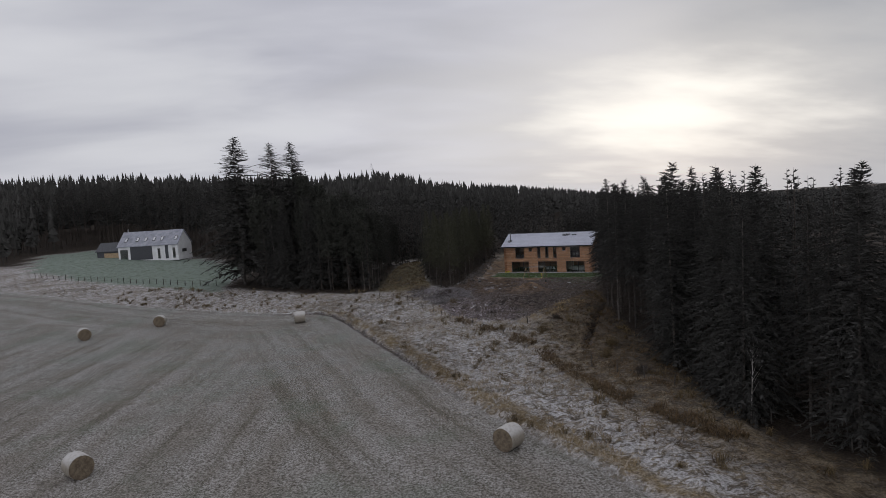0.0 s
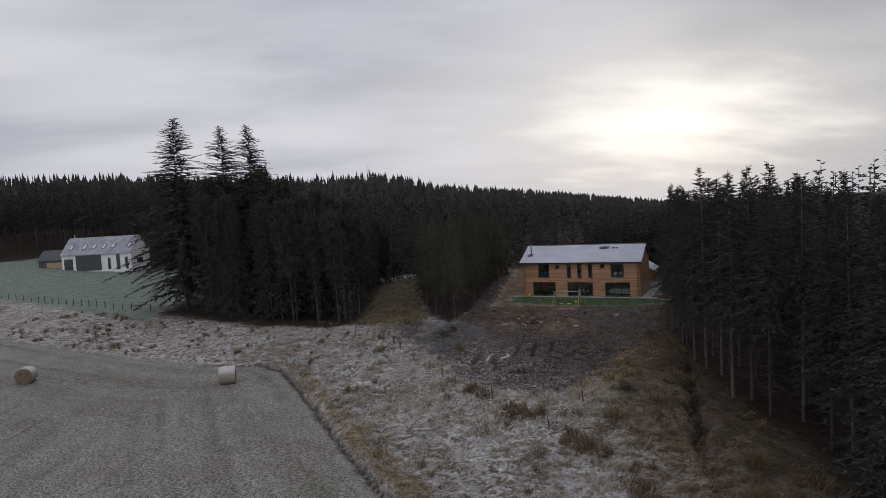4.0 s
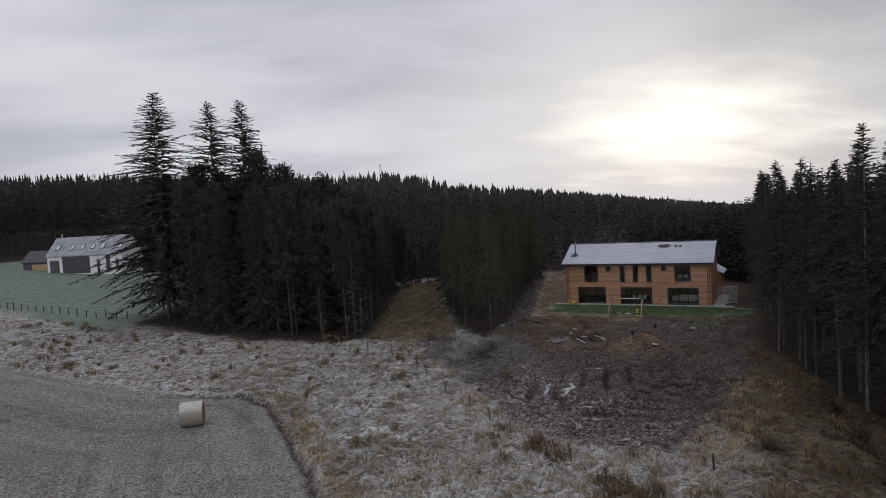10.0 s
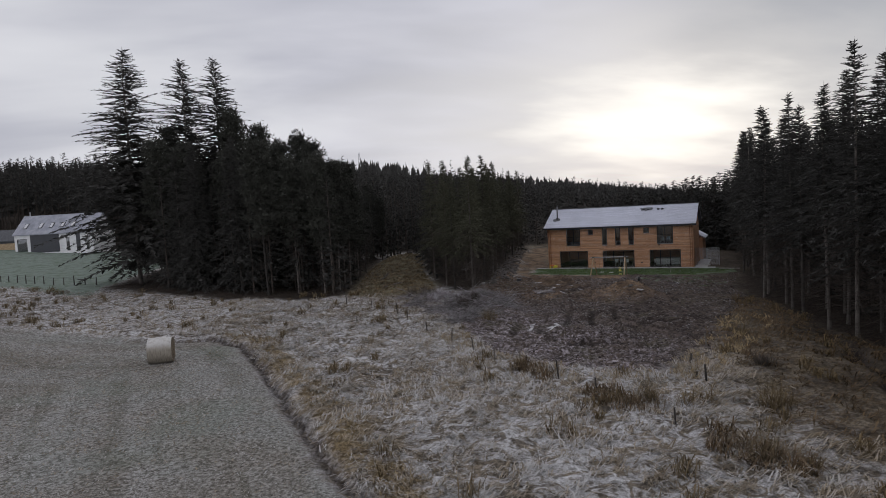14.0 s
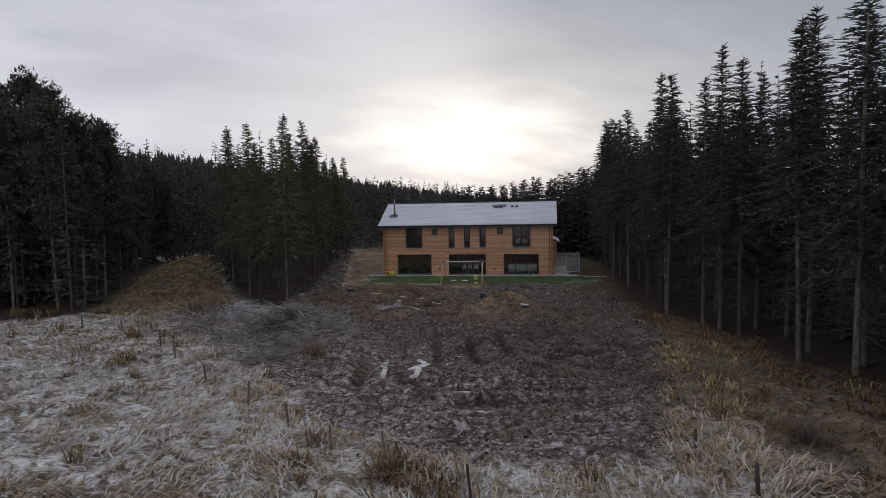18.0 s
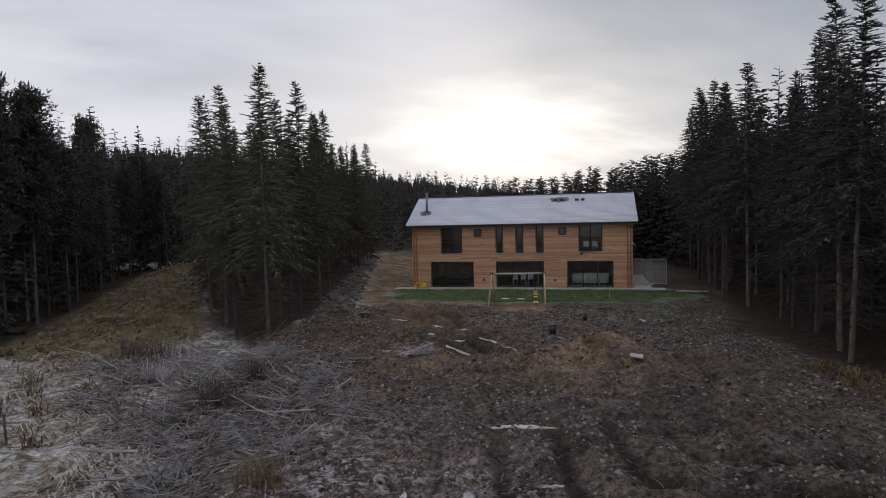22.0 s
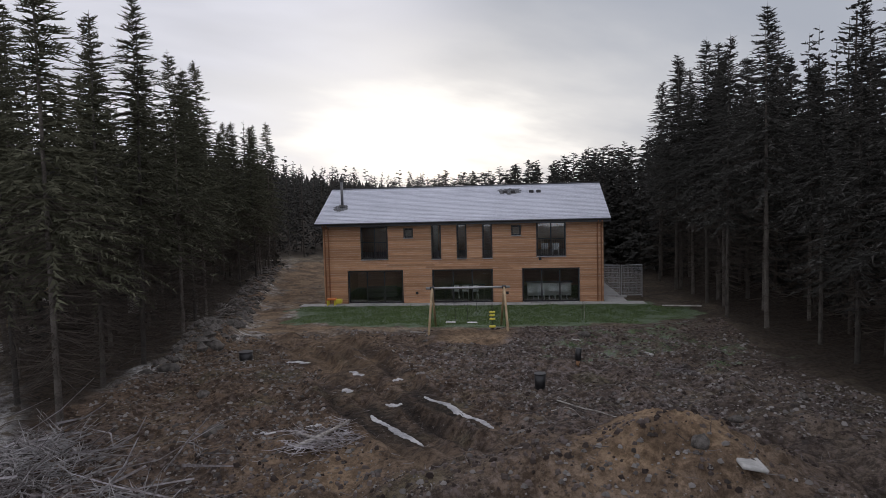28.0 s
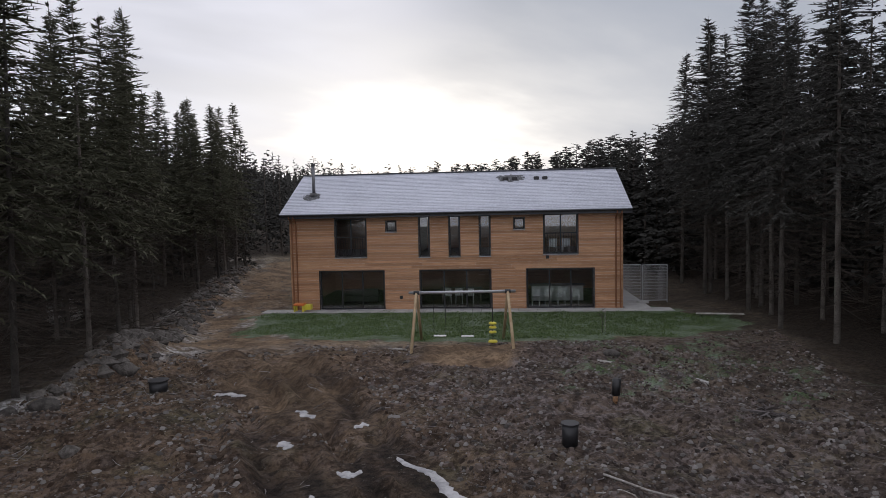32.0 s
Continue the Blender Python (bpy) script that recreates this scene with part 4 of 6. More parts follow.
inner.link("inner_plantation", M_SPRUCE, "close-planted dark conifers filling the woods")
for kinds in (EDGE, SKIRT, YOUNG, BIG, PINE):
    for o in kinds:
        for c in list(o.children):
            bpy.data.objects.remove(c)
        bpy.data.objects.remove(o)


def far_woods():
    """The wooded hill: thousands of small firs in one mesh."""
    g = np.random.RandomState(8)
    V, F = [], []
    near_firs = Joined()
    ys = 150 + 330 * g.uniform(size=15000) ** 0.8
    xs = g.uniform(-1.05, 0.95, 15000) * (ys * 0.85 + 60)
    skip = ((ys < 172) & (xs > -140) & (xs < 62)) | ((inside(BACK, xs, ys) > 0) & ((ys < 172) | (xs < -40))) | (inside(HOUSELAWN, xs, ys) > -6) | ((xs < -108) & (ys < 150 - (xs + 108) * 0.6)) | (inside(FIELD, xs, ys) > -8)
    xs, ys = xs[~skip][:6500], ys[~skip][:6500]
    for x, y, z in zip(xs.tolist(), ys.tolist(), height(xs, ys, False).tolist()):
        h = g.uniform(11.5, 17.5)
        near_hill = y < 262 and -45 < x < 75
        if x > -15:
            h = min(h, max(4.0, skyline(x, y) - z)) * g.uniform(0.92, 1.03)
        h *= g.uniform(0.86, 1.04)
        if near_hill:
            near_firs.add(FARFIR, x, y, h, g.uniform(0.8, 1.3), False)
            continue
        r = g.uniform(1.0, 1.7) if y < 240 else g.uniform(1.4, 2.4)
        full = g.uniform(0.45, 0.9)
        tiers = 9 if y < 240 else 6
        for i in range(tiers):
            q = i / tiers
            zb = z + h * (0.25 + 0.66 * q)
            zt = z + h * min(1.0, 0.25 + 0.66 * q + g.uniform(0.12, 0.2)) + (0.4 if i == tiers - 1 else 0)
            R = r * (1 - q) ** full + 0.1
            n = 6
            k = len(V)
            V.append((x + g.normal(0, 0.1), y, zt))
            a0 = g.uniform(0, 6.28)
            for j in range(n):
                a = a0 + 6.283 * j / n
                rr = R * g.uniform(0.25, 1.5)
                V.append((x + rr * math.cos(a), y + rr * math.sin(a), zb - 0.25 * rr + g.uniform(-0.5, 0.5)))
            for j in range(0, n):
                F.append((k, k + 1 + j, k + 1 + (j + 1) % n))
        if y < 235:
            k = len(V)
            V += [(x - 0.13, y, z), (x + 0.13, y, z), (x, y, z + 0.75 * h)]
            F.append((k, k + 1, k + 2))
    F += [tuple(i + len(V) for i in f) for f in near_firs.F]
    V = np.concatenate([np.array(V)] + near_firs.V)
    ob = new("far_woods", mesh_of("far_woods", V, F, M_SPRUCE))
    return tagged(ob, "dark conifer forest covering the far hill", "forest", kind="stuff")


far_woods()

# ---- the timber house ----
T_WALL = 0.3
OPEN = [  # name, x0, x1, z0, z1
    ("sliding_door", 1.5, 4.83, 0.02, 2.0), ("sliding_door", 6.65, 10.22, 0.02, 2.0), ("sliding_door", 12.0, 15.3, 0.02, 2.0),
    ("window", 2.35, 3.96, 2.68, 4.66), ("window", 4.98, 5.5, 3.96, 4.5), ("window", 6.64, 7.17, 2.66, 4.72), ("window", 8.16, 8.7, 2.66, 4.72),
    ("window", 9.68, 10.22, 2.66, 4.72), ("window", 11.38, 11.92, 3.98, 4.55), ("window", 12.85, 14.52, 2.72, 4.72)]


def solid_rects(x0, x1, z0, z1, holes):
    """Rectangles that fill a wall round its openings."""
    zs = sorted({z0, z1, *[v for h in holes for v in h[2:] if z0 < v < z1]})
    out = []
    for a, b in zip(zs, zs[1:]):
        mid = (a + b) / 2
        cuts = sorted((h[0], h[1]) for h in holes if h[2] < mid < h[3])
        x = x0
        for c, d in cuts:
            if c > x:
                out.append((x, c, a, b))
            x = max(x, d)
        if x < x1:
            out.append((x, x1, a, b))
    return out


house = thing("house", HOUSE, "two-storey larch-clad house with a frosted slate roof", "house")
holes = [o[1:] for o in OPEN]


def wall_part(name, rects, y0, y1, mat, parent, label=""):
    bm = bmesh.new()
    for a, b, c, d in rects:
        box(bm, a, b, y0, y1, c, d)
    return part(name, bm, mat, parent, label)


front = wall_part("front_wall", solid_rects(0.05, HOUSE_L - 0.05, -0.3, EAVE, holes), 0.03, T_WALL, M_PLASTER, house, "wall clad in horizontal larch boards")
BOARD = 0.14
g = random.Random(5)
row = 0
z = 0.0
while z < EAVE - 0.02:
    z1 = min(z + BOARD - 0.008, EAVE)
    for a, b, c, d in solid_rects(0.0, HOUSE_L, z, z1, holes):
        if d - c < 0.01:
            continue
        x = a
        while x < b - 0.01:
            x2 = b if b - x < 4.2 else x + g.uniform(2.4, 4.0)
            if b - x2 < 0.5:
                x2 = b
            part("board", boxed(x + 0.002, x2 - 0.002, g.uniform(0.0, 0.003), 0.028, c, d), M_CLAD, front)
            x = x2
    z += BOARD
for nm, x0, x1 in (("left", 0.0, 0.3), ("right", HOUSE_L - 0.3, HOUSE_L)):
    bm = boxed(x0, x1, T_WALL + 0.002, HOUSE_D - 0.3, -0.3, EAVE)
    mid = HOUSE_D / 2
    vs = [bm.verts.new(p) for p in ((x0, T_WALL, EAVE), (x1, T_WALL, EAVE), (x0, HOUSE_D - 0.3, EAVE), (x1, HOUSE_D - 0.3, EAVE), (x0, mid, RIDGE - 0.25), (x1, mid, RIDGE - 0.25))]
    for f in ((0, 2, 4), (1, 5, 3), (0, 4, 5, 1), (2, 3, 5, 4)):
        bm.faces.new([vs[i] for i in f])
    part("gable_wall", bm, M_CLAD, house)
part("back_wall", boxed(0.0, HOUSE_L, HOUSE_D - 0.298, HOUSE_D, -0.3, EAVE), M_CLAD, house)
part("ground_floor", boxed(0.3, HOUSE_L - 0.3, T_WALL, HOUSE_D - 0.3, -0.28, 0.0), M_FLOORIN, house)
part("upper_floor", boxed(0.3, HOUSE_L - 0.3, T_WALL, HOUSE_D - 0.3, 2.35, 2.6), M_PLASTER, house)
part("attic_floor", boxed(0.3, HOUSE_L - 0.3, T_WALL, HOUSE_D - 0.3, EAVE - 0.12, EAVE - 0.02), M_PLASTER, house)
for xs in (5.4, 11.2):
    part("partition", boxed(xs, xs + 0.12, T_WALL + 0.01, HOUSE_D - 0.31, 0.01, 2.34), M_PLASTER, house)
for xs in (4.5, 6.1, 10.8, 12.4):
    part("partition", boxed(xs, xs + 0.12, T_WALL + 0.01, HOUSE_D - 0.31, 2.61, EAVE - 0.13), M_PLASTER, house)

# roof in slate courses
OVER, SIDE = 0.45, 0.35
run = HOUSE_D / 2 + OVER
rise = (RIDGE - EAVE) / run
for side in (0, 1):
    slope = part("roof_slope", boxed(-SIDE, HOUSE_L + SIDE, 0, 0.001, 0, 0.001), M_SLATE, house, "roof slope of frost-covered slates")
    bm = bmesh.new()
    prof = []
    for s, zz in ((0.0, 0.0), (1.0, 1.0)):
        yy = -OVER + run * s
        yy = yy if side == 0 else HOUSE_D - yy
        prof.append((yy, EAVE + (RIDGE - EAVE) * zz))
    vs = []
    for x in (-SIDE, HOUSE_L + SIDE):
        for yy, zz in prof:
            vs += [bm.verts.new((x, yy, zz)), bm.verts.new((x, yy, zz - 0.16))]
    for f in ((0, 4, 6, 2), (1, 3, 7, 5), (0, 1, 5, 4), (2, 6, 7, 3), (0, 2, 3, 1), (4, 5, 7, 6)):
        bm.faces.new([vs[i] for i in f])
    bmesh.ops.recalc_face_normals(bm, faces=bm.faces)
    me = bpy.data.meshes.new("roof_slope")
    bm.to_mesh(me)
    bm.free()
    me.materials.append(M_SLATE)
    slope.data = me
    n = 27
    for i in range(n):
        a, b = i / n, (i + 1) / n + 0.012
        bm = bmesh.new()
        q = []
        for x in (-SIDE - 0.01, HOUSE_L + SIDE + 0.01):
            for s, lift in ((a, 0.032), (a, 0.006), (min(b, 1.0), 0.008)):
                yy = -OVER - 0.03 + (run + 0.03) * s
                yy = yy if side == 0 else HOUSE_D - yy
                q.append(bm.verts.new((x, yy, EAVE + (RIDGE - EAVE) * s + lift)))
        for f in ((0, 3, 5, 2), (0, 1, 4, 3)):
            bm.faces.new([q[j] for j in f])
        bmesh.ops.recalc_face_normals(bm, faces=bm.faces)
        part("slate_course", bm, M_ROOF, slope)
part("ridge_cap", boxed(-SIDE - 0.02, HOUSE_L + SIDE + 0.02, HOUSE_D / 2 - 0.14, HOUSE_D / 2 + 0.14, RIDGE + 0.0, RIDGE + 0.06, bevel=0.02), M_SLATE, house)
for y in (-OVER - 0.03, HOUSE_D + OVER + 0.01):
    part("fascia", boxed(-SIDE, HOUSE_L + SIDE, y, y + 0.025, EAVE - 0.2, EAVE - 0.004), M_FASCIA, house)
part("soffit", boxed(-SIDE + 0.01, HOUSE_L + SIDE - 0.01, -OVER + 0.005, -0.005, EAVE - 0.19, EAVE - 0.17), M_FASCIA, house)
bm = bmesh.new()
prof = [(-OVER - 0.09 + r_ * math.cos(math.pi * (1 + i / 8)), EAVE - 0.03 + r_ * math.sin(math.pi * (1 + i / 8))) for r_, order in ((0.06, range(9)), (0.048, range(8, -1, -1))) for i in order]
ends = [[bm.verts.new((x, yy, zz)) for yy, zz in prof] for x in (-SIDE, HOUSE_L + SIDE)]
for i in range(len(prof)):
    j = (i + 1) % len(prof)
    bm.faces.new((ends[0][i], ends[0][j], ends[1][j], ends[1][i]))
bm.faces.new(ends[0]), bm.faces.new(ends[1][::-1])
bmesh.ops.recalc_face_normals(bm, faces=bm.faces)
part("gutter", bm, M_DARK, house, "dark half-round gutter")
for x in (0.14, 0.36, HOUSE_L - 0.36, HOUSE_L - 0.14):
    bm = tube(bmesh.new(), [(x, -0.18, 0.03), (x, -0.075, 0.12), (x, -0.07, 0.3), (x, -0.07, EAVE - 0.5), (x, -0.09, EAVE - 0.42), (x, -OVER - 0.07, EAVE - 0.16), (x, -OVER - 0.09, EAVE - 0.08)], [0.036] * 7, 8)
    part("downpipe", bm, M_COPPER, house, "copper-coloured downpipe")

# windows and doors
for nm, x0, x1, z0, z1 in OPEN:
    w = x1 - x0
    fr = part(nm, boxed(x0 + 0.01, x1 - 0.01, 0.1, 0.17, z0 + 0.01, z0 + 0.07), M_DARK, house)
    for args in ((x0 + 0.01, x1 - 0.01, z1 - 0.07, z1 - 0.01), (x0 + 0.01, x0 + 0.07, z0 + 0.072, z1 - 0.072), (x1 - 0.07, x1 - 0.01, z0 + 0.072, z1 - 0.072)):
        part("frame", boxed(args[0], args[1], 0.1, 0.17, args[2], args[3]), M_DARK, fr)
    k = 3 if w > 3 else (2 if w > 1.2 else 1)
    for i in range(k):
        a, b = x0 + 0.07 + (w - 0.14) * i / k, x0 + 0.07 + (w - 0.14) * (i + 1) / k
        if i:
            part("mullion", boxed(a - 0.035, a + 0.035, 0.11, 0.165, z0 + 0.072, z1 - 0.072), M_DARK, fr)
        pane = part("pane", boxed(a + (0.04 if i else 0.002), b - (0.04 if i < k - 1 else 0.002), 0.13, 0.142, z0 + 0.075, z1 - 0.075), M_GLASS, fr)
        pane.visible_shadow = False
    bm = bmesh.new()
    for c, d, e, f in ((x0 - 0.03, x0, z0 - 0.01, z1 + 0.03), (x1, x1 + 0.03, z0 - 0.01, z1 + 0.03), (x0, x1, z1, z1 + 0.03)):
        box(bm, c, d, -0.02, 0.1, e, f)
    part("reveal", bm, M_DARK, fr)
    part("sill", boxed(x0 - 0.04, x1 + 0.04, -0.06, 0.1, z0 - 0.035, z0), M_GALV if nm == "window" else M_DARK, fr)
    if w > 1.2 and nm == "window":
        rail = part("juliet_rail", boxed(x0 + 0.03, x1 - 0.03, -0.05, -0.02, z0 + 1.02, z0 + 1.06), M_BLACK, fr, "black steel balcony rail")
        part("bottom_rail", boxed(x0 + 0.03, x1 - 0.03, -0.045, -0.025, z0 + 0.06, z0 + 0.09), M_BLACK, rail)
        for i in range(13):
            xx = x0 + 0.06 + (w - 0.12) * i / 12
            part("baluster", boxed(xx - 0.008, xx + 0.008, -0.042, -0.028, z0 + 0.09, z0 + 1.02), M_BLACK, rail)

# flue and roof vents
fx, fy = 0.85, 1.7
fz = EAVE + rise * (fy + OVER)
bm = rodded((fx, fy, fz - 0.1), (fx, fy, RIDGE + 0.39), 0.085, seg=14)
flue = part("flue", bm, M_FLUE, house, "brushed grey steel stove flue", smooth=True)
part("flue_cap", rodded((fx, fy, RIDGE + 0.4), (fx, fy, RIDGE + 0.54), 0.13, 0.11, seg=14), M_DARK, flue)
part("flashing", rodded((fx, fy, fz - 0.05), (fx, fy, fz + 0.1), 0.3, 0.12, seg=14), M_DARK, flue)
for x in (11.05, 11.55, 12.7, 13.15):
    yy = 3.0
    zz = EAVE + rise * (yy + OVER)
    part("roof_vent", boxed(x - 0.14, x + 0.14, yy - 0.2, yy + 0.15, zz - 0.08, zz + 0.12, bevel=0.03), M_DARK, house, "dark slate vent in the roof")
for x, zz in ((5.6, 0.55), (11.0, 0.5), (12.95, 2.5)):
    part("wall_vent", boxed(x, x + 0.16, -0.05, 0.0, zz, zz + 0.16, bevel=0.01), M_BLACK, house)
part("plinth", boxed(0.03, HOUSE_L - 0.03, 0.04, 0.2, -0.4, -0.02), M_CONC, house)


def bare_slates(cx, cy, rx, ry, seed):
    """A melted patch in the frost: bare dark slates round a warm outlet, in stepped courses."""
    g = random.Random(seed)
    bm = bmesh.new()
    w = 0.13
    rows = int(ry / 0.1) + 1
    for j in range(-rows, rows + 1):
        yy = cy + j * 0.1
        x = cx - rx + g.uniform(0, 0.1)
        while x < cx + rx:
            if ((x - cx) / rx) ** 2 + (j * 0.1 / ry) ** 2 + g.uniform(-0.25, 0.25) < 0.8:
                bm.faces.new([bm.verts.new((a, b_, EAVE + rise * (b_ + OVER) + 0.041)) for a, b_ in ((x, yy), (x + w - 0.006, yy), (x + w - 0.006, yy + 0.095), (x, yy + 0.095))])
            x += w
    return part("bare_slates", bm, M_SLATE, house, "bare dark slates where the frost has melted")


tagged(bare_slates(0.75, 1.35, 0.5, 0.45, 1), kind="stuff")
tagged(bare_slates(11.3, 3.0, 0.85, 0.42, 2), kind="stuff")

# ---- round the house ----
def local(x, y, z=0.0, turn=0.0):
    return HOUSE @ pose(x, y, z, 0, 0, turn)


def slab(name, m, size, mat, label, category, bevel=0.02):
    root = new(name)
    bpy.data.objects.remove(root)
    ob = part(name, boxed(-size[0] / 2, size[0] / 2, -size[1] / 2, size[1] / 2, 0, size[2], bevel=bevel), mat)
    ob.matrix_world = m
    return tagged(ob, label, category)


path_root = thing("paved_path", local(0, 0, 0), "pale concrete paving along the foot of the house", "paving")
for i in range(22):
    x = -1.3 + 0.92 * i
    part("paving_slab", boxed(x, x + 0.9, -0.98 + 0.01 * (i % 3), -0.08, -0.1, 0.035 + 0.004 * (i % 2), bevel=0.012), M_CONC, path_root)
for i in range(9):
    part("paving_slab", boxed(HOUSE_L + 0.1, HOUSE_L + 1.35, -0.06 + 0.92 * i, 0.84 + 0.92 * i, -0.1, 0.035 + 0.004 * (i % 2), bevel=0.012), M_CONC, path_root)


def rear_wing():
    root = thing("rear_extension", local(11.9, HOUSE_D + 0.01), "low rear wing with a frosted pitched roof", "building")
    w, d, e, r = 5.2, 5.0, 2.7, 4.4
    part("wall", boxed(0, w, 0, d, -0.3, e), M_CLAD, root)
    for s in (0, 1):
        bm = bmesh.new()
        x0, x1 = (-0.3, w / 2) if s == 0 else (w + 0.3, w / 2)
        vs = [bm.verts.new(p) for p in ((x0, 0.0, e), (x1, 0.0, r), (x1, d + 0.3, r), (x0, d + 0.3, e), (x0, 0.0, e - 0.12), (x1, 0.0, r - 0.12), (x1, d + 0.3, r - 0.12), (x0, d + 0.3, e - 0.12))]
        for f in ((0, 1, 2, 3), (4, 7, 6, 5), (0, 4, 5, 1), (2, 6, 7, 3), (0, 3, 7, 4)):
            bm.faces.new([vs[i] for i in f])
        bmesh.ops.recalc_face_normals(bm, faces=bm.faces)
        part("roof_slope", bm, M_ROOF, root)


rear_wing()


def chair(m, h=0.86):
    root = thing("dining_chair", m, "white moulded dining chair on thin legs", "chair", "chairs at the table")
    part("seat", boxed(-0.21, 0.21, -0.2, 0.2, 0.43, 0.47, bevel=0.015), M_WHITE, root)
    part("backrest", boxed(-0.2, 0.2, 0.18, 0.21, 0.49, h, bevel=0.012), M_WHITE, root)
    for x in (-0.18, 0.18):
        for y in (-0.17, 0.17):
            part("leg", rodded((x, y, 0), (x * 0.9, y * 0.9, 0.43), 0.014), M_WHITE, root)
    return root


def table(m, w, d, mat, label):
    root = thing("dining_table", m, label, "table")
    part("tabletop", boxed(-w / 2, w / 2, -d / 2, d / 2, 0.71, 0.75, bevel=0.01), mat, root)
    for x in (-w / 2 + 0.08, w / 2 - 0.08):
        for y in (-d / 2 + 0.08, d / 2 - 0.08):
            part("leg", boxed(x - 0.03, x + 0.03, y - 0.03, y + 0.03, 0, 0.71), mat, root)




def island(m):
    root = thing("kitchen_island", m, "white kitchen island with a pale worktop behind the glass doors", "kitchen island")
    part("body", boxed(-1.35, 1.35, -0.35, 0.35, 0.08, 0.87), M_WHITE, root)
    part("plinth", boxed(-1.3, 1.3, -0.3, 0.3, 0.0, 0.078), M_DARK, root)
    part("worktop", boxed(-1.45, 1.45, -0.45, 0.42, 0.872, 0.91, bevel=0.01), M_CONC, root)
    for i in range(4):
        part("cabinet_door", boxed(-1.33 + 0.67 * i, -0.68 + 0.67 * i, -0.372, -0.352, 0.1, 0.85, bevel=0.004), M_WHITE, root)


island(local(13.7, 2.5))


# invented cupboard: a white body in place of the bright patch behind the glass
def cupboard(m):
    root = thing("cupboard", m, "tall white cupboard, made up for a bright patch inside the glass doors", "cupboard")
    part("body", boxed(-0.5, 0.5, -0.28, 0.28, 0.08, 2.1, bevel=0.01), M_WHITE, root)
    for e in (-1, 1):
        part("door", boxed(0.005 if e > 0 else -0.49, 0.49 if e > 0 else -0.005, -0.302, -0.282, 0.1, 2.08, bevel=0.004), M_WHITE, root)
        part("handle", boxed(0.05 * e - 0.01, 0.05 * e + 0.01, -0.33, -0.304, 0.95, 1.25), M_STEEL, root)
    part("plinth", boxed(-0.48, 0.48, -0.25, 0.26, 0.0, 0.078), M_DARK, root)


cupboard(local(4.7, 4.6))
first = chair(local(12.5, 1.15, 0.0, 180))
for x, y, t in ((13.15, 1.2, 175), (13.8, 1.25, 184), (14.5, 1.2, 180)):
    copy_thing(first, local(x, y, 0.0, t))
for x in (13.35, 14.0):
    copy_thing(first, local(x, 0.75, 2.6, 180))
table(local(8.6, 2.6), 2.2, 0.9, M_FLOORIN, "dark wooden table deep in the room")
for x in (7.9, 8.5, 9.1):
    copy_thing(first, local(x, 1.85, 0.0, 180))


def sofa(m):
    root = thing("sofa", m, "dark grey sofa inside the glass doors", "sofa")
    part("base", boxed(-0.95, 0.95, -0.42, 0.42, 0.1, 0.42, bevel=0.04), M_DARK, root)
    part("backrest", boxed(-0.95, 0.95, 0.26, 0.45, 0.425, 0.82, bevel=0.05), M_DARK, root)
    for x in (-0.88, 0.88):
        part("armrest", boxed(x - 0.1, x + 0.1, -0.42, 0.25, 0.425, 0.62, bevel=0.03), M_DARK, root)


sofa(local(3.2, 2.4, 0, 180))


def swing_set():
    ax, ay, bx, by, top = 13.95, 108.2, 16.9, 107.0, 2.2
    root = thing("swing_set", pose(0, 0, 0), "timber garden swing frame with a grey steel top bar", "swing")
    part("top_bar", rodded((ax - 0.25, ay + 0.1, top), (bx + 0.25, by - 0.1, top), 0.05, seg=12), M_GALV, root, "frosted steel top bar", True)
    for (x, y), feet in (((ax, ay), ((13.2, 106.65), (14.65, 109.8))), ((bx, by), ((16.25, 105.3), (17.55, 108.75)))):
        for fx_, fy_ in feet:
            part("leg", rodded((fx_, fy_, ground_z(fx_, fy_) - 0.1), (x, y, top + 0.02), 0.055, 0.05, seg=10), M_TIMBER, root, smooth=True)
        part("bracket", rodded((x - 0.09, y + 0.036, top), (x + 0.09, y - 0.036, top), 0.075, seg=12), M_BLACK, root)
    for f0 in (0.25, 0.55):
        cx, cy = ax + (bx - ax) * f0, ay + (by - ay) * f0
        dx, dy = (bx - ax) * 0.065, (by - ay) * 0.065
        zs = ground_z(cx, cy) + 0.3
        seat = part("swing_seat", boxed(-0.22, 0.22, -0.08, 0.08, 0, 0.035, bevel=0.012), M_WHITE, root, "pale plastic swing seat")
        seat.matrix_basis = pose(cx, cy, zs, 0, 0, HOUSE_TURN)
        for e in (-1, 1):
            part("rope", rodded((cx + dx * e, cy + dy * e, zs + 0.03), (cx + dx * e, cy + dy * e, top), 0.007, seg=6), M_BLACK, root)
    cx, cy = ax + (bx - ax) * 0.83, ay + (by - ay) * 0.83
    part("rope", rodded((cx, cy, 0.5), (cx, cy, top), 0.014, seg=6), M_BLACK, root)
    for z, r in ((0.42, 0.17), (0.75, 0.14), (0.92, 0.14), (1.06, 0.14)):
        part("button", rodded((cx, cy, z), (cx, cy, z + 0.06), r, r * 0.85, seg=14), M_YELLOW, root, "yellow plastic disc of the button swing", True)


swing_set()


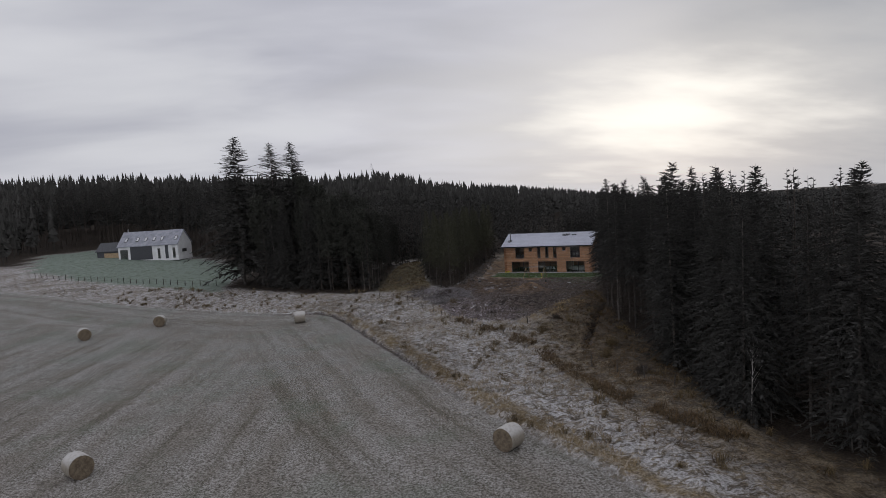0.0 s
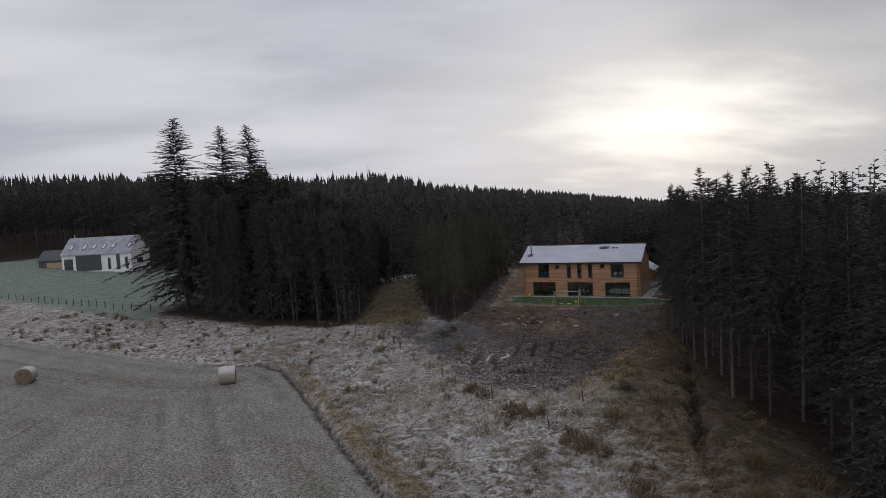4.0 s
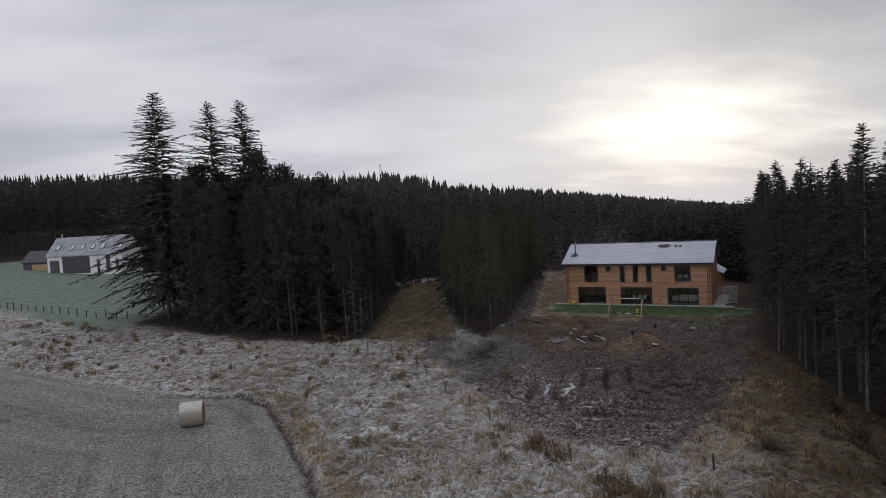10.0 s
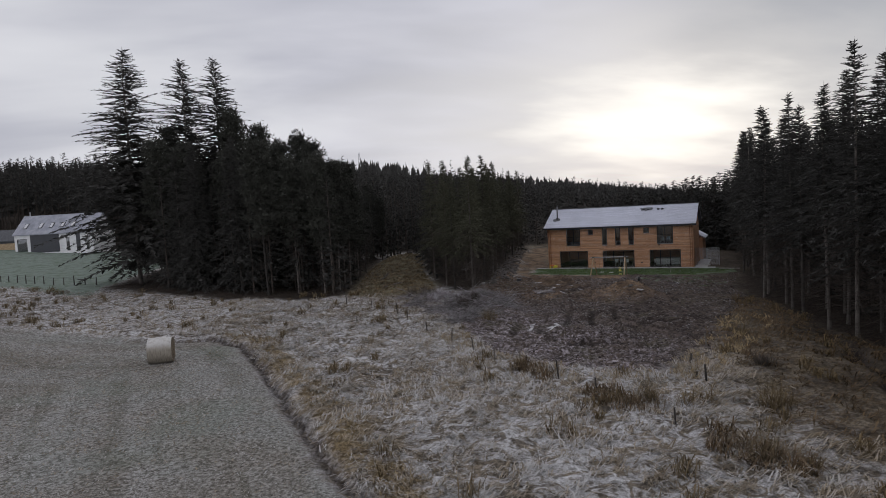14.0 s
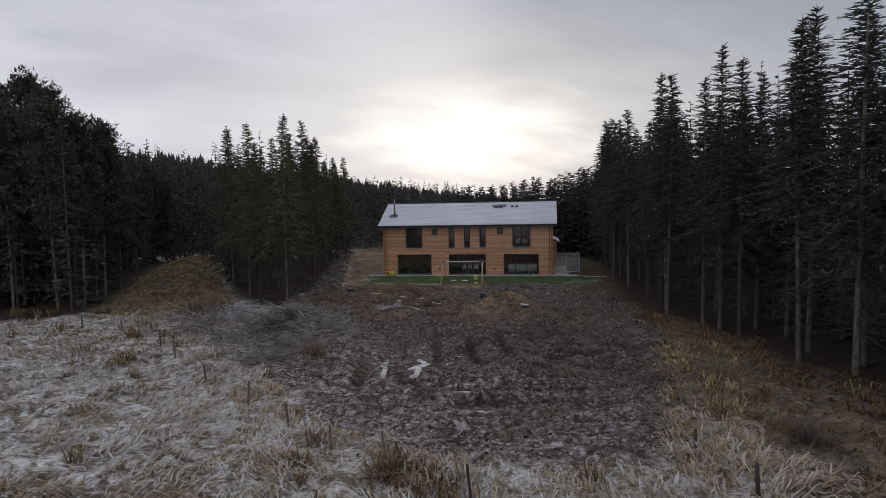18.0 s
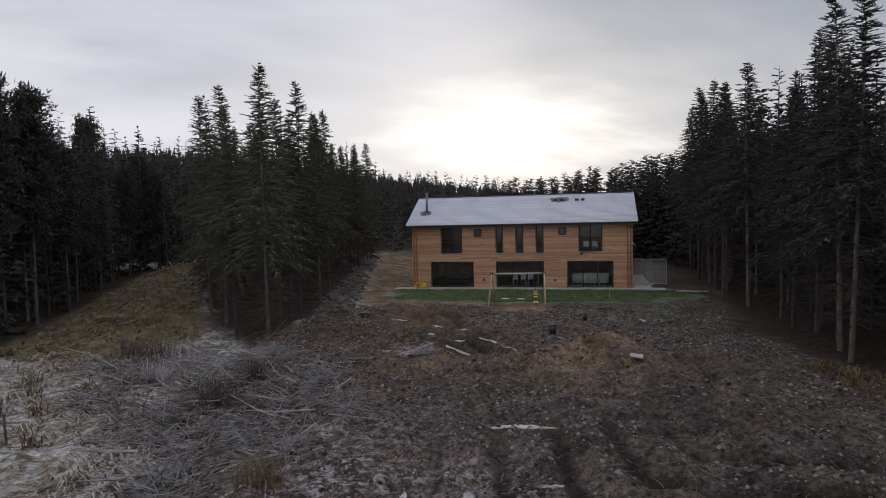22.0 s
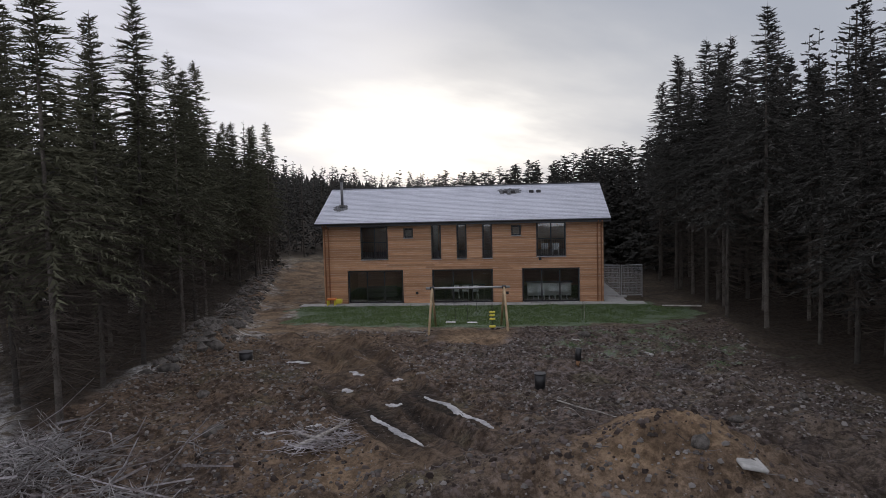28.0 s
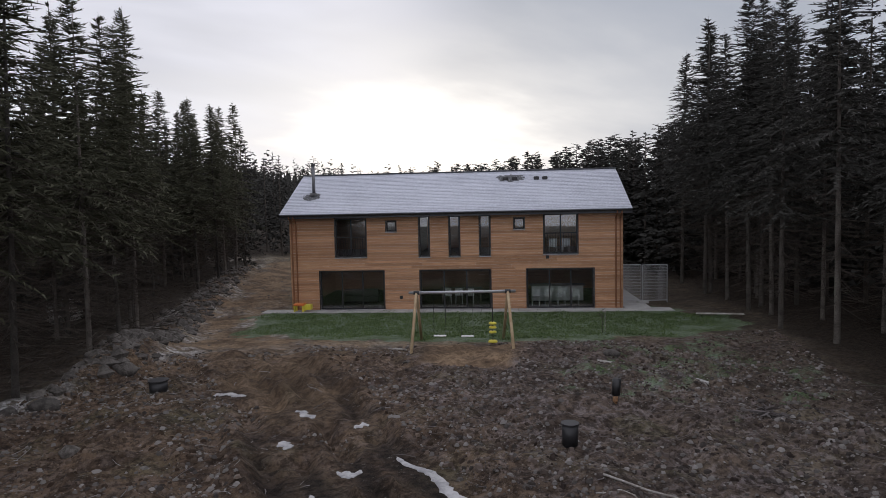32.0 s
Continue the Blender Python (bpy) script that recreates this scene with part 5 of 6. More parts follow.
def toy_bench():
    root = thing("toy_workbench", local(0.75, -0.6, 0.04), "orange and yellow plastic toy table by the wall", "toy")
    part("top", boxed(-0.42, 0.12, -0.22, 0.22, 0.3, 0.42, bevel=0.03), M_ORANGE, root)
    part("side_box", boxed(0.125, 0.45, -0.2, 0.2, 0.1, 0.36, bevel=0.03), M_YELLOW, root)
    for x in (-0.38, 0.06):
        for y in (-0.17, 0.17):
            part("leg", boxed(x - 0.04, x + 0.04, y - 0.04, y + 0.04, 0, 0.3), M_YELLOW, root)


toy_bench()


def mesh_panel(m, w=1.9, h=1.95):
    root = thing("fence_panel", m, "temporary galvanised mesh fence panel", "fence", "mesh fence panels")
    for a, b in (((0, 0, 0), (0, 0, h)), ((w, 0, 0), (w, 0, h)), ((0, 0, h), (w, 0, h)), ((0, 0, 0.12), (w, 0, 0.12))):
        part("tube", rodded(a, b, 0.021, seg=8), M_GALV, root)
    bm = bmesh.new()
    for i in range(1, 26):
        x = w * i / 26
        box(bm, x - 0.006, x + 0.006, -0.004, 0.004, 0.13, h)
    for i in range(1, 12):
        z = 0.12 + (h - 0.12) * i / 12
        box(bm, 0, w, 0.005, 0.011, z - 0.006, z + 0.006)
    tagged(part("wire_mesh", bm, M_GALV, root), kind="stuff")
    part("foot", boxed(-0.3, 0.3, -0.12, 0.12, -0.02, 0.12, bevel=0.02), M_CONC, root)
    return root


first = mesh_panel(pose(27.1, 114.9, 0.02, 0, 0, -38), 1.25)
copy_thing(first, pose(28.12, 114.05, 0.02, 0, 0, -22))


def plank(x0, y0, x1, y1, w, t, mat, label, name="plank", category="plank", lift=0.0):
    a, b = Vector((x0, y0, 0)), Vector((x1, y1, 0))
    L = (b - a).length
    za, zb = ground_z(x0, y0) + lift, ground_z(x1, y1) + lift
    ob = part(name, boxed(0, L, -w / 2, w / 2, 0, t, bevel=0.01), mat)
    ob.matrix_world = pose(x0, y0, za, 0, -math.degrees(math.atan2(zb - za, L)), math.degrees(math.atan2(y1 - y0, x1 - x0)))
    return tagged(ob, label, category)


plank(27.7, 109.8, 29.2, 108.5, 0.22, 0.05, M_LOG, "weathered scaffold board lying at the edge of the lawn", lift=0.12)
plank(18.1, 103.4, 18.7, 103.1, 0.16, 0.06, M_LOG, "short board lying on the lawn edge")
plank(12.9, 108.2, 13.3, 107.4, 0.07, 0.05, M_LOG, "short pale batten beside the swing", lift=0.05)


def log_on_ground(x0, y0, x1, y1, r, label, mat=None, n=6, wob=0.018, name="log"):
    g = random.Random(int(x0 * 100 + y0))
    bm = bmesh.new()
    pts = []
    z0, z1 = ground_z(x0, y0), ground_z(x1, y1)
    for i in range(n + 1):
        s = i / n
        x, y = x0 + (x1 - x0) * s + g.uniform(-wob, wob), y0 + (y1 - y0) * s + g.uniform(-wob, wob)
        pts.append((x, y, max(z0 + (z1 - z0) * s, ground_z(x, y) - r * 0.6) + r * 0.4 + g.uniform(-wob, wob)))
    tube(bm, pts, [r * (1 - 0.35 * i / n) for i in range(n + 1)], 8)
    return tagged(part(name, bm, mat or M_LOG, None, "", True), label, name.replace("_", " "))


log_on_ground(12.9, 95.6, 14.1, 93.7, 0.02, "long thin bare pole lying on the ground", name="pole")
log_on_ground(12.6, 95.4, 13.1, 94.2, 0.016, "short thin bare pole lying on the ground", name="pole")
log_on_ground(-2.6, 95.6, -1.7, 97.2, 0.11, "bleached broken stump log in the brushwood")
log_on_ground(6.3, 95.3, 7.6, 95.9, 0.06, "pale branch on the heap of sticks", name="branch")
log_on_ground(6.4, 96.2, 7.2, 94.9, 0.05, "pale branch on the heap of sticks", name="branch")
log_on_ground(-7.6, 106.0, -5.8, 108.6, 0.13, "dark fallen log on the ride", M_BARK)
log_on_ground(-8.6, 112.0, -8.0, 114.6, 0.1, "dark fallen log on the ride", M_BARK)
log_on_ground(-6.4, 98.0, -5.9, 98.9, 0.05, "pale broken stake leaning by the ditch", name="stake")


def pot(x, y, h, r, label):
    root = thing("plastic_pot", pose(x, y, ground_z(x, y) - 0.03), label, "pot")
    part("body", rodded((0, 0, 0), (0, 0, h), r * 0.92, r, seg=18), M_BLACK, root, smooth=True)
    bm = bmesh.new()
    rod(bm, (0, 0, h), (0, 0, h + 0.03), r * 1.08, seg=18)
    part("rim", bm, M_DARK, root)


pot(5.8, 105.1, 0.36, 0.24, "black drainage chamber standing in the soil")
pot(13.4, 97.4, 0.42, 0.16, "black plastic drain riser standing in the soil")


def stub(x, y):
    root = thing("pipe_stub", pose(x, y, ground_z(x, y) - 0.05, 4, 3, 0), "tan plastic drain pipe with a black cap", "pipe")
    part("pipe", rodded((0, 0, 0), (0, 0, 0.25), 0.06, seg=14), M_PIPE, root, smooth=True)
    part("cap", rodded((0, 0, 0.2), (0, 0, 0.6), 0.1, seg=14), M_BLACK, root, smooth=True)


stub(16.0, 99.6)
for x, y, t, s in ((19.9, 101.1, 25, (0.5, 0.36, 0.1)), (13.1, 89.6, 60, (0.62, 0.42, 0.07))):
    slab("paving_block", pose(x, y, ground_z(x, y) + 0.02, 8, 4, t), s, M_CONC, "loose pale concrete slab lying on the soil", "slab")


def sapling(x, y):
    root = thing("sapling", pose(x, y, ground_z(x, y)), "thin bare staked sapling in the lawn", "sapling")
    part("stem", rodded((0, 0, -0.1), (0.02, 0, 1.05), 0.012, 0.006, seg=6), M_BARK, root)
    part("stake", rodded((0.12, 0, -0.1), (0.12, 0, 0.9), 0.014, seg=6), M_LOG, root)
    g = random.Random(4)
    for i in range(7):
        a, z = g.uniform(0, 6.28), g.uniform(0.5, 1.0)
        part("twig", rodded((0.01, 0, z), (0.25 * math.cos(a), 0.25 * math.sin(a), z + 0.18), 0.008, 0.003, seg=5), M_BARK, root)


sapling(21.9, 108.6)


def pallets(x, y):
    root = thing("pallet_stack", pose(x, y, ground_z(x, y) + 0.01, 0, 0, 20), "stack of grey wooden pallets under the trees", "pallets")
    for k in range(5):
        for j in (-0.5, 0, 0.5):
            part("bearer", boxed(-0.6, 0.6, j - 0.05, j + 0.05, 0.2 * k, 0.2 * k + 0.09), M_LOG, root)
        for j in range(5):
            part("slat", boxed(-0.6 + 0.26 * j, -0.46 + 0.26 * j, -0.55, 0.55, 0.2 * k + 0.092, 0.2 * k + 0.115), M_LOG, root)


pallets(1.2, 119.4)


def stone_mesh(seed, n=2):
    g = random.Random(seed)
    bm = bmesh.new()
    bmesh.ops.create_icosphere(bm, subdivisions=n, radius=1.0)
    sx, sy, sz = g.uniform(0.8, 1.2), g.uniform(0.8, 1.2), g.uniform(0.5, 0.8)
    for v in bm.verts:
        k = 1 + 0.3 * noise.noise(v.co * 1.3 + Vector((seed * 3.1, 0, 0))) + 0.14 * noise.noise(v.co * 4.0 + Vector((0, seed * 2.3, 0)))
        v.co = Vector((v.co.x * sx * k, v.co.y * sy * k, v.co.z * sz * k))
    me = bpy.data.meshes.new("boulder")
    bm.to_mesh(me)
    bm.free()
    me.materials.append(M_STONE)
    me.polygons.foreach_set("use_smooth", [True] * len(me.polygons))
    return me


STONES = [stone_mesh(i) for i in range(5)]


def boulder(x, y, r, label="grey boulder half sunk in the soil"):
    ob = new("boulder", STONES[random.randrange(5)])
    r = 0.78 * r
    ob.matrix_world = Matrix.LocRotScale((x, y, ground_z(x, y) + r * 0.1), Euler((0, 0, random.uniform(0, 6.28))), (r, r, r))
    tagged(ob, label, "boulder", "loose boulders")


for x, y, r in ((4.8, 107.3, 0.48), (3.3, 104.8, 0.42), (3.0, 105.5, 0.4), (4.4, 101.3, 0.26), (4.7, 97.9, 0.34), (3.5, 106.7, 0.3), (2.6, 104.4, 0.3), (3.9, 108.6, 0.34), (1.9, 103.6, 0.3),
                (4.2, 110.4, 0.36), (4.6, 112.0, 0.3), (5.0, 114.6, 0.35), (3.8, 115.4, 0.4), (5.6, 118.2, 0.32), (5.2, 121.0, 0.4), (6.6, 124.5, 0.38), (7.6, 128.2, 0.4), (8.4, 131.0, 0.3), (7.2, 126.2, 0.3),
                (18.6, 97.7, 0.3), (20.8, 98.8, 0.22), (17.2, 101.5, 0.18), (12.6, 90.2, 0.25), (22.3, 103.2, 0.25), (22.6, 100.2, 0.22), (9.0, 88.6, 0.2), (19.4, 94.0, 0.25), (16.4, 93.2, 0.2), (11.0, 103.2, 0.2), (19.2, 104.2, 0.3)):
    boulder(x, y, r)


def patch(x, y, rx, ry, turn, label="frozen white puddle in the mud"):
    """A flat sheet of ice with a ragged, meandering rim, lying on the soil."""
    g = random.Random(int(x * 77 + y * 13))
    bm = bmesh.new()
    n = max(14, int(rx * 22))
    c, s = math.cos(radians(turn)), math.sin(radians(turn))
    p1, p2, p3 = (g.uniform(0, 6.28) for _ in range(3))
    level = ground_z(x, y) + 0.014
    lines = []
    for i in range(n + 1):
        t = -1 + 2 * i / n
        end = (1 - t * t) ** 0.4 + 0.02
        mid = ry * (0.35 * math.sin(2.3 * t + p1) + 0.3 * math.sin(7.0 * t + p2))
        row = []
        for e in (-1, 1):
            w = ry * end * max(0.18, 0.85 + 0.35 * math.sin(5.5 * t + p3 + e) + g.uniform(-0.3, 0.3))
            for off, drop in ((w + 0.02, 0.12), (w, 0.012), (w * 0.8, 0.0)) if e < 0 else ((w * 0.8, 0.0), (w, 0.012), (w + 0.02, 0.12)):
                px, py = rx * t, mid + e * off
                row.append(bm.verts.new((x + px * c - py * s, y + px * s + py * c, level - drop)))
        lines.append(row)
    for p, q in zip(lines, lines[1:]):
        for j in range(5):
            bm.faces.new((p[j], q[j], q[j + 1], p[j + 1]))
    bm.normal_update()
    tagged(part("ice_puddle", bm, M_ICE), label, "ice", "frozen puddles")


for x, y, rx, ry, t in PUDDLES:
    patch(x, y, rx, ry, t)

# ---- the field ----


def bale(x, y, turn, lean=0.0):
    root = thing("straw_bale", pose(x, y, ground_z(x, y) + 0.7, 0, lean, turn), "round net-wrapped straw bale with a frosted top", "bale", "round bales")
    bm = bmesh.new()
    bmesh.ops.create_cone(bm, cap_ends=False, segments=36, radius1=0.76, radius2=0.76, depth=1.3, matrix=Matrix.Rotation(radians(90), 4, "X"))
    bmesh.ops.subdivide_edges(bm, edges=[e for e in bm.edges if abs(e.verts[0].co.y - e.verts[1].co.y) > 0.5], cuts=6)
    for v in bm.verts:
        a = math.atan2(v.co.z, v.co.x)
        k = 1 - 0.05 * abs(v.co.y / 0.65) ** 6 + 0.012 * noise.noise(Vector((a * 2, v.co.y * 4, x)))
        v.co.x, v.co.z = v.co.x * k, v.co.z * k * (0.97 if v.co.z < 0 else 1)
    part("wrap", bm, M_BALE, root, "white net wrap with frost", True)
    for e in (-1, 1):
        bm = bmesh.new()
        ring = []
        for r_, yy in ((0.72, 0.648), (0.5, 0.672), (0.25, 0.66), (0.06, 0.645)):
            ring.append([bm.verts.new((r_ * math.cos(6.283 * i / 30) * random.uniform(0.98, 1.02), e * (yy + random.uniform(-0.012, 0.012)), r_ * math.sin(6.283 * i / 30))) for i in range(30)])
        for ra, rb in zip(ring, ring[1:]):
            for i in range(30):
                bm.faces.new((ra[i], ra[(i + 1) % 30], rb[(i + 1) % 30], rb[i]))
        bm.faces.new(ring[-1])
        bmesh.ops.recalc_face_normals(bm, faces=bm.faces)
        part("straw_end", bm, M_STRAW, root, "brown coiled straw end")


for x, y, t in ((4.7, 36.9, -40), (-21.6, 36.4, 50), (-44.2, 76.0, 38), (-37.6, 82.2, 15), (-18.0, 78.4, -75)):
    bale(x, y, t)

# ---- the white house ----
WH = pose(-93.5, 178.3, ground_z(-85, 180) + 0.05, 0, 0, -6)
white = thing("white_house", WH, "white rendered house with a grey roof and skylights", "house")
WL, WD, WE, WR = 18.0, 7.6, 3.9, 7.7
WOPEN = [("glass_door", 0.55, 2.9, 0.1, 3.0), ("window", 11.9, 12.7, 0.1, 2.9), ("window", 16.4, 17.2, 0.1, 2.9)]
wfront = wall_part("front_wall", solid_rects(0, WL, -0.6, WE, [o[1:] for o in WOPEN]), 0, 0.3, M_RENDER, white)
part("timber_panel", boxed(3.7, 10.3, -0.06, -0.002, 0.0, WE - 0.05), M_FASCIA, white, "dark boarded panel in the wall")
part("timber_panel", boxed(14.2, 15.1, -0.06, -0.002, 0.0, WE - 0.05), M_FASCIA, white)
for nm, x0, x1, z0, z1 in WOPEN:
    fr = part(nm, boxed(x0, x1, 0.12, 0.18, z0, z0 + 0.08), M_DARK, white)
    part("frame", boxed(x0, x1, 0.12, 0.18, z1 - 0.08, z1), M_DARK, fr)
    part("frame", boxed(x0, x0 + 0.07, 0.12, 0.18, z0 + 0.082, z1 - 0.082), M_DARK, fr)
    part("frame", boxed(x1 - 0.07, x1, 0.12, 0.18, z0 + 0.082, z1 - 0.082), M_DARK, fr)
    part("pane", boxed(x0 + 0.072, x1 - 0.072, 0.14, 0.155, z0 + 0.085, z1 - 0.085), M_GLASS, fr)
for x0 in (0.0, WL - 0.3):
    bm = boxed(x0, x0 + 0.3, 0.302, WD, -0.6, WE)
    vs = [bm.verts.new(p) for p in ((x0, 0, WE), (x0 + 0.3, 0, WE), (x0, WD, WE), (x0 + 0.3, WD, WE), (x0, WD / 2, WR - 0.1), (x0 + 0.3, WD / 2, WR - 0.1))]
    for f in ((0, 2, 4), (1, 5, 3), (0, 4, 5, 1), (2, 3, 5, 4)):
        bm.faces.new([vs[i] for i in f])
    part("gable_wall", bm, M_RENDER, white)
part("back_wall", boxed(0.3, WL - 0.3, WD - 0.3, WD, -0.6, WE), M_RENDER, white)
part("gable_window", boxed(WL, WL + 0.03, 2.3, 4.6, 1.5, 2.4), M_DARK, white)
for s in (0, 1):
    bm = bmesh.new()
    y0, y1 = (-0.3, WD / 2) if s == 0 else (WD + 0.3, WD / 2)
    vs = [bm.verts.new(p) for p in ((-0.2, y0, WE - 0.15), (WL + 0.2, y0, WE - 0.15), (WL + 0.2, y1, WR), (-0.2, y1, WR), (-0.2, y0, WE + 0.05), (WL + 0.2, y0, WE + 0.05), (WL + 0.2, y1, WR + 0.2), (-0.2, y1, WR + 0.2))]
    for f in ((0, 3, 2, 1), (4, 5, 6, 7), (0, 1, 5, 4), (1, 2, 6, 5), (0, 4, 7, 3)):
        bm.faces.new([vs[i] for i in f])
    bmesh.ops.recalc_face_normals(bm, faces=bm.faces)
    part("roof_slope", bm, M_GREYROOF, white)
ang = math.atan2(WR - WE + 0.15, WD / 2 + 0.3)
for x in (1.9, 5.4, 7.9, 10.4, 12.8, 17.0):
    sk = part("skylight", boxed(-0.42, 0.42, -0.75, 0.75, 0.0, 0.1, bevel=0.01), M_DARK, white)
    sk.matrix_basis = pose(x, 1.45, WE + 0.06 + 1.75 * math.tan(ang), math.degrees(ang), 0, 0)
    gl = part("pane", boxed(-0.32, 0.32, -0.62, 0.62, 0.102, 0.112), M_STEEL, sk, "pane that mirrors the pale sky")
chim = part("flue", rodded((1.2, WD / 2, WR), (1.2, WD / 2, WR + 1.0), 0.14, seg=10), M_GALV, white)
part("terrace", boxed(-5.5, 3.4, -2.4, -0.05, -0.5, 0.06), M_CONC, white, "pale stone terrace")
shed = thing("outbuilding", WH @ pose(-8.8, 3.2, 0), "low dark outbuilding with a slate roof", "building")
part("wall", boxed(0, 8.4, 0, 5, -0.6, 2.7), M_FASCIA, shed)
part("opening", boxed(2.2, 7.6, -0.06, -0.003, 0.0, 2.2), M_TIMBER, shed, "open timber front")
for s in (0, 1):
    bm = bmesh.new()
    y0, y1 = (-0.4, 2.5) if s == 0 else (5.4, 2.5)
    vs = [bm.verts.new(p) for p in ((-0.3, y0, 2.6), (8.5, y0, 2.6), (8.5, y1, 5.0), (-0.3, y1, 5.0), (-0.3, y0, 2.75), (8.5, y0, 2.75), (8.5, y1, 5.15), (-0.3, y1, 5.15))]
    for f in ((0, 3, 2, 1), (4, 5, 6, 7), (0, 1, 5, 4), (1, 2, 6, 5), (0, 4, 7, 3)):
        bm.faces.new([vs[i] for i in f])
    bmesh.ops.recalc_face_normals(bm, faces=bm.faces)
    part("roof_slope", bm, M_SLATE, shed)

# ---- fences and stakes ----


def wire_fence(places, label, h=1.05, r=0.05, wires=(0.45, 0.8, 1.0)):
    root = thing("post_and_wire_fence", pose(0, 0, 0), label, "fence")
    g = random.Random(len(places))
    tops = []
    for x, y in places:
        z = ground_z(x, y)
        dx, dy = g.uniform(-0.1, 0.1), g.uniform(-0.1, 0.1)
        hh = h * g.uniform(0.8, 1.1)
        part("post", rodded((x, y, z - 0.3), (x + dx, y + dy, z + hh), r, r * 0.85, seg=7), M_BARK, root)
        tops.append((Vector((x, y, z)), Vector((x + dx, y + dy, z + hh)), hh))
    for (a0, a1, ha), (b0, b1, hb) in zip(tops, tops[1:]):
        for w in wires:
            part("wire", rodded(a0.lerp(a1, min(0.97, w / ha)), b0.lerp(b1, min(0.97, w / hb)), 0.004, seg=4), M_WIRE, root)


def along(pts, step):
    out = []
    for (ax, ay), (bx, by) in zip(pts, pts[1:]):
        n = max(1, round(math.hypot(bx - ax, by - ay) / step))
        out += [(ax + (bx - ax) * i / n, ay + (by - ay) * i / n) for i in range(n)]
    return out + [pts[-1]]


wire_fence(along([(-99, 150), (-73, 136), (-51, 122), (-43.4, 118)], 2.4), "old post and wire fence below the frosty lawn", 1.1, 0.07)
wire_fence([(-10.0, 96.1), (-7.5, 93.6), (-5.1, 89.0), (-4.2, 86.2), (-2.7, 82.6), (-1.2, 79.0), (0.0, 76.2), (1.0, 74.5), (2.2, 73.0), (3.6, 70.5), (4.7, 67.8), (6.6, 64.1)], "leaning old post and wire fence along the ditch", 0.8, 0.038)
wire_fence([(9.6, 68.8), (9.9, 71.3), (12.0, 74.6)], "broken dark fence stakes in the tussocks", 0.8, 0.05, ())
wire_fence(along([(13.0, 52.0), (17.9, 46.2), (19.5, 44.8), (23, 37), (26, 30)], 3.0), "weathered fence posts in front of the plantation", 1.0, 0.05)

# ---- grass, clods, brushwood ----


def tuft_material(name, a, b, frost):
    def build(k, s):
        p = here(k)
        isl = k.n("NewGeometry").outputs["Random Per Island"]
        col = k.mix(isl, a, b)
        sx = k.n("SeparateXYZ")
        k.put(sx.inputs[0], p)
        f = k.ramp(k.math("ADD", k.math("MULTIPLY", k.noise(p, 0.16, 4.0), 0.7), k.math("MULTIPLY", isl, 0.3)), 0.32, 0.52)
        f = k.math("MULTIPLY", f, k.ramp(k.noise(p, 1.5, 5.0, 0.65, 1.2), 0.42, 0.56, 0.15, 1.0))
        f = k.math("MULTIPLY", f, k.ramp(k.math("SUBTRACT", sx.outputs[0], k.math("MULTIPLY", k.math("MAXIMUM", k.math("SUBTRACT", 50.0, sx.outputs[1]), 0.0), 0.3)), 6.5, 14.5, 1.0, 0.15))
        col = k.mix(k.math("MULTIPLY", f, frost), col, (0.48, 0.48, 0.48))
        k.put(s.inputs["Base Color"], col)

    return material(name, build, 0.9, gloss=0.15)


M_TUSSOCK = tuft_material("frosted_dead_grass", (0.14, 0.11, 0.072), (0.36, 0.29, 0.2), 0.85)
M_RIMEDCHIP = tuft_material("rimed_stone_chips", (0.034, 0.028, 0.025), (0.25, 0.235, 0.225), 0.0)
M_GOLD = tuft_material("golden_dead_grass", (0.14, 0.1, 0.05), (0.34, 0.255, 0.14), 0.35)
# bracken brown; beside the wood it also stands in for shade
M_BRACKEN_SHADE = tuft_material("bracken_and_shade_brown", (0.05, 0.034, 0.02), (0.17, 0.115, 0.06), 0.1)
M_RUSH = tuft_material("brown_rushes", (0.07, 0.052, 0.028), (0.2, 0.145, 0.075), 0.1)
M_LAWNBLADE = tuft_material("lawn_blades", (0.04, 0.075, 0.02), (0.12, 0.17, 0.06), 0.08)


def clod_build(k, s):
    p = here(k)
    isl = k.n("NewGeometry").outputs["Random Per Island"]
    col = k.mix(isl, (0.026, 0.0195, 0.017), (0.115, 0.092, 0.082))
    by = k.n("SeparateXYZ")
    k.put(by.inputs[0], p)
    col = k.mix(k.ramp(by.outputs[1], 95.0, 101.0, 0.0, k.ramp(by.outputs[0], 14.5, 10.5, 0.3, 0.8)), col, k.mix(isl, (0.04, 0.026, 0.017), (0.17, 0.125, 0.088)))
    sn = k.n("SeparateXYZ")
    k.put(sn.inputs[0], k.n("NewGeometry").outputs["Normal"])
    sp = k.n("SeparateXYZ")
    k.put(sp.inputs[0], p)
    open_side = k.ramp(k.math("ADD", sp.outputs[1], k.math("MULTIPLY", sp.outputs[0], 2.2)), 91.0, 104.0, 0.95, 0.08)
    rime = k.math("MULTIPLY", k.ramp(sn.outputs[2], 0.15, 0.9), k.ramp(k.math("ADD", k.math("MULTIPLY", k.noise(p, 0.22, 3.0), 0.6), k.math("MULTIPLY", isl, 0.4)), 0.34, 0.54))
    col = k.mix(k.math("MULTIPLY", rime, open_side), col, (0.38, 0.345, 0.37))
    k.put(s.inputs["Base Color"], col)


M_CLOD = material("rimed_peat_clods", clod_build, 0.95, gloss=0.15)


def fill(name, V, F, mat, label, category):
    """One joined mesh from arrays of points and faces."""
    return tagged(new(name, mesh_of(name, V, F, mat)), label, category, kind="stuff")


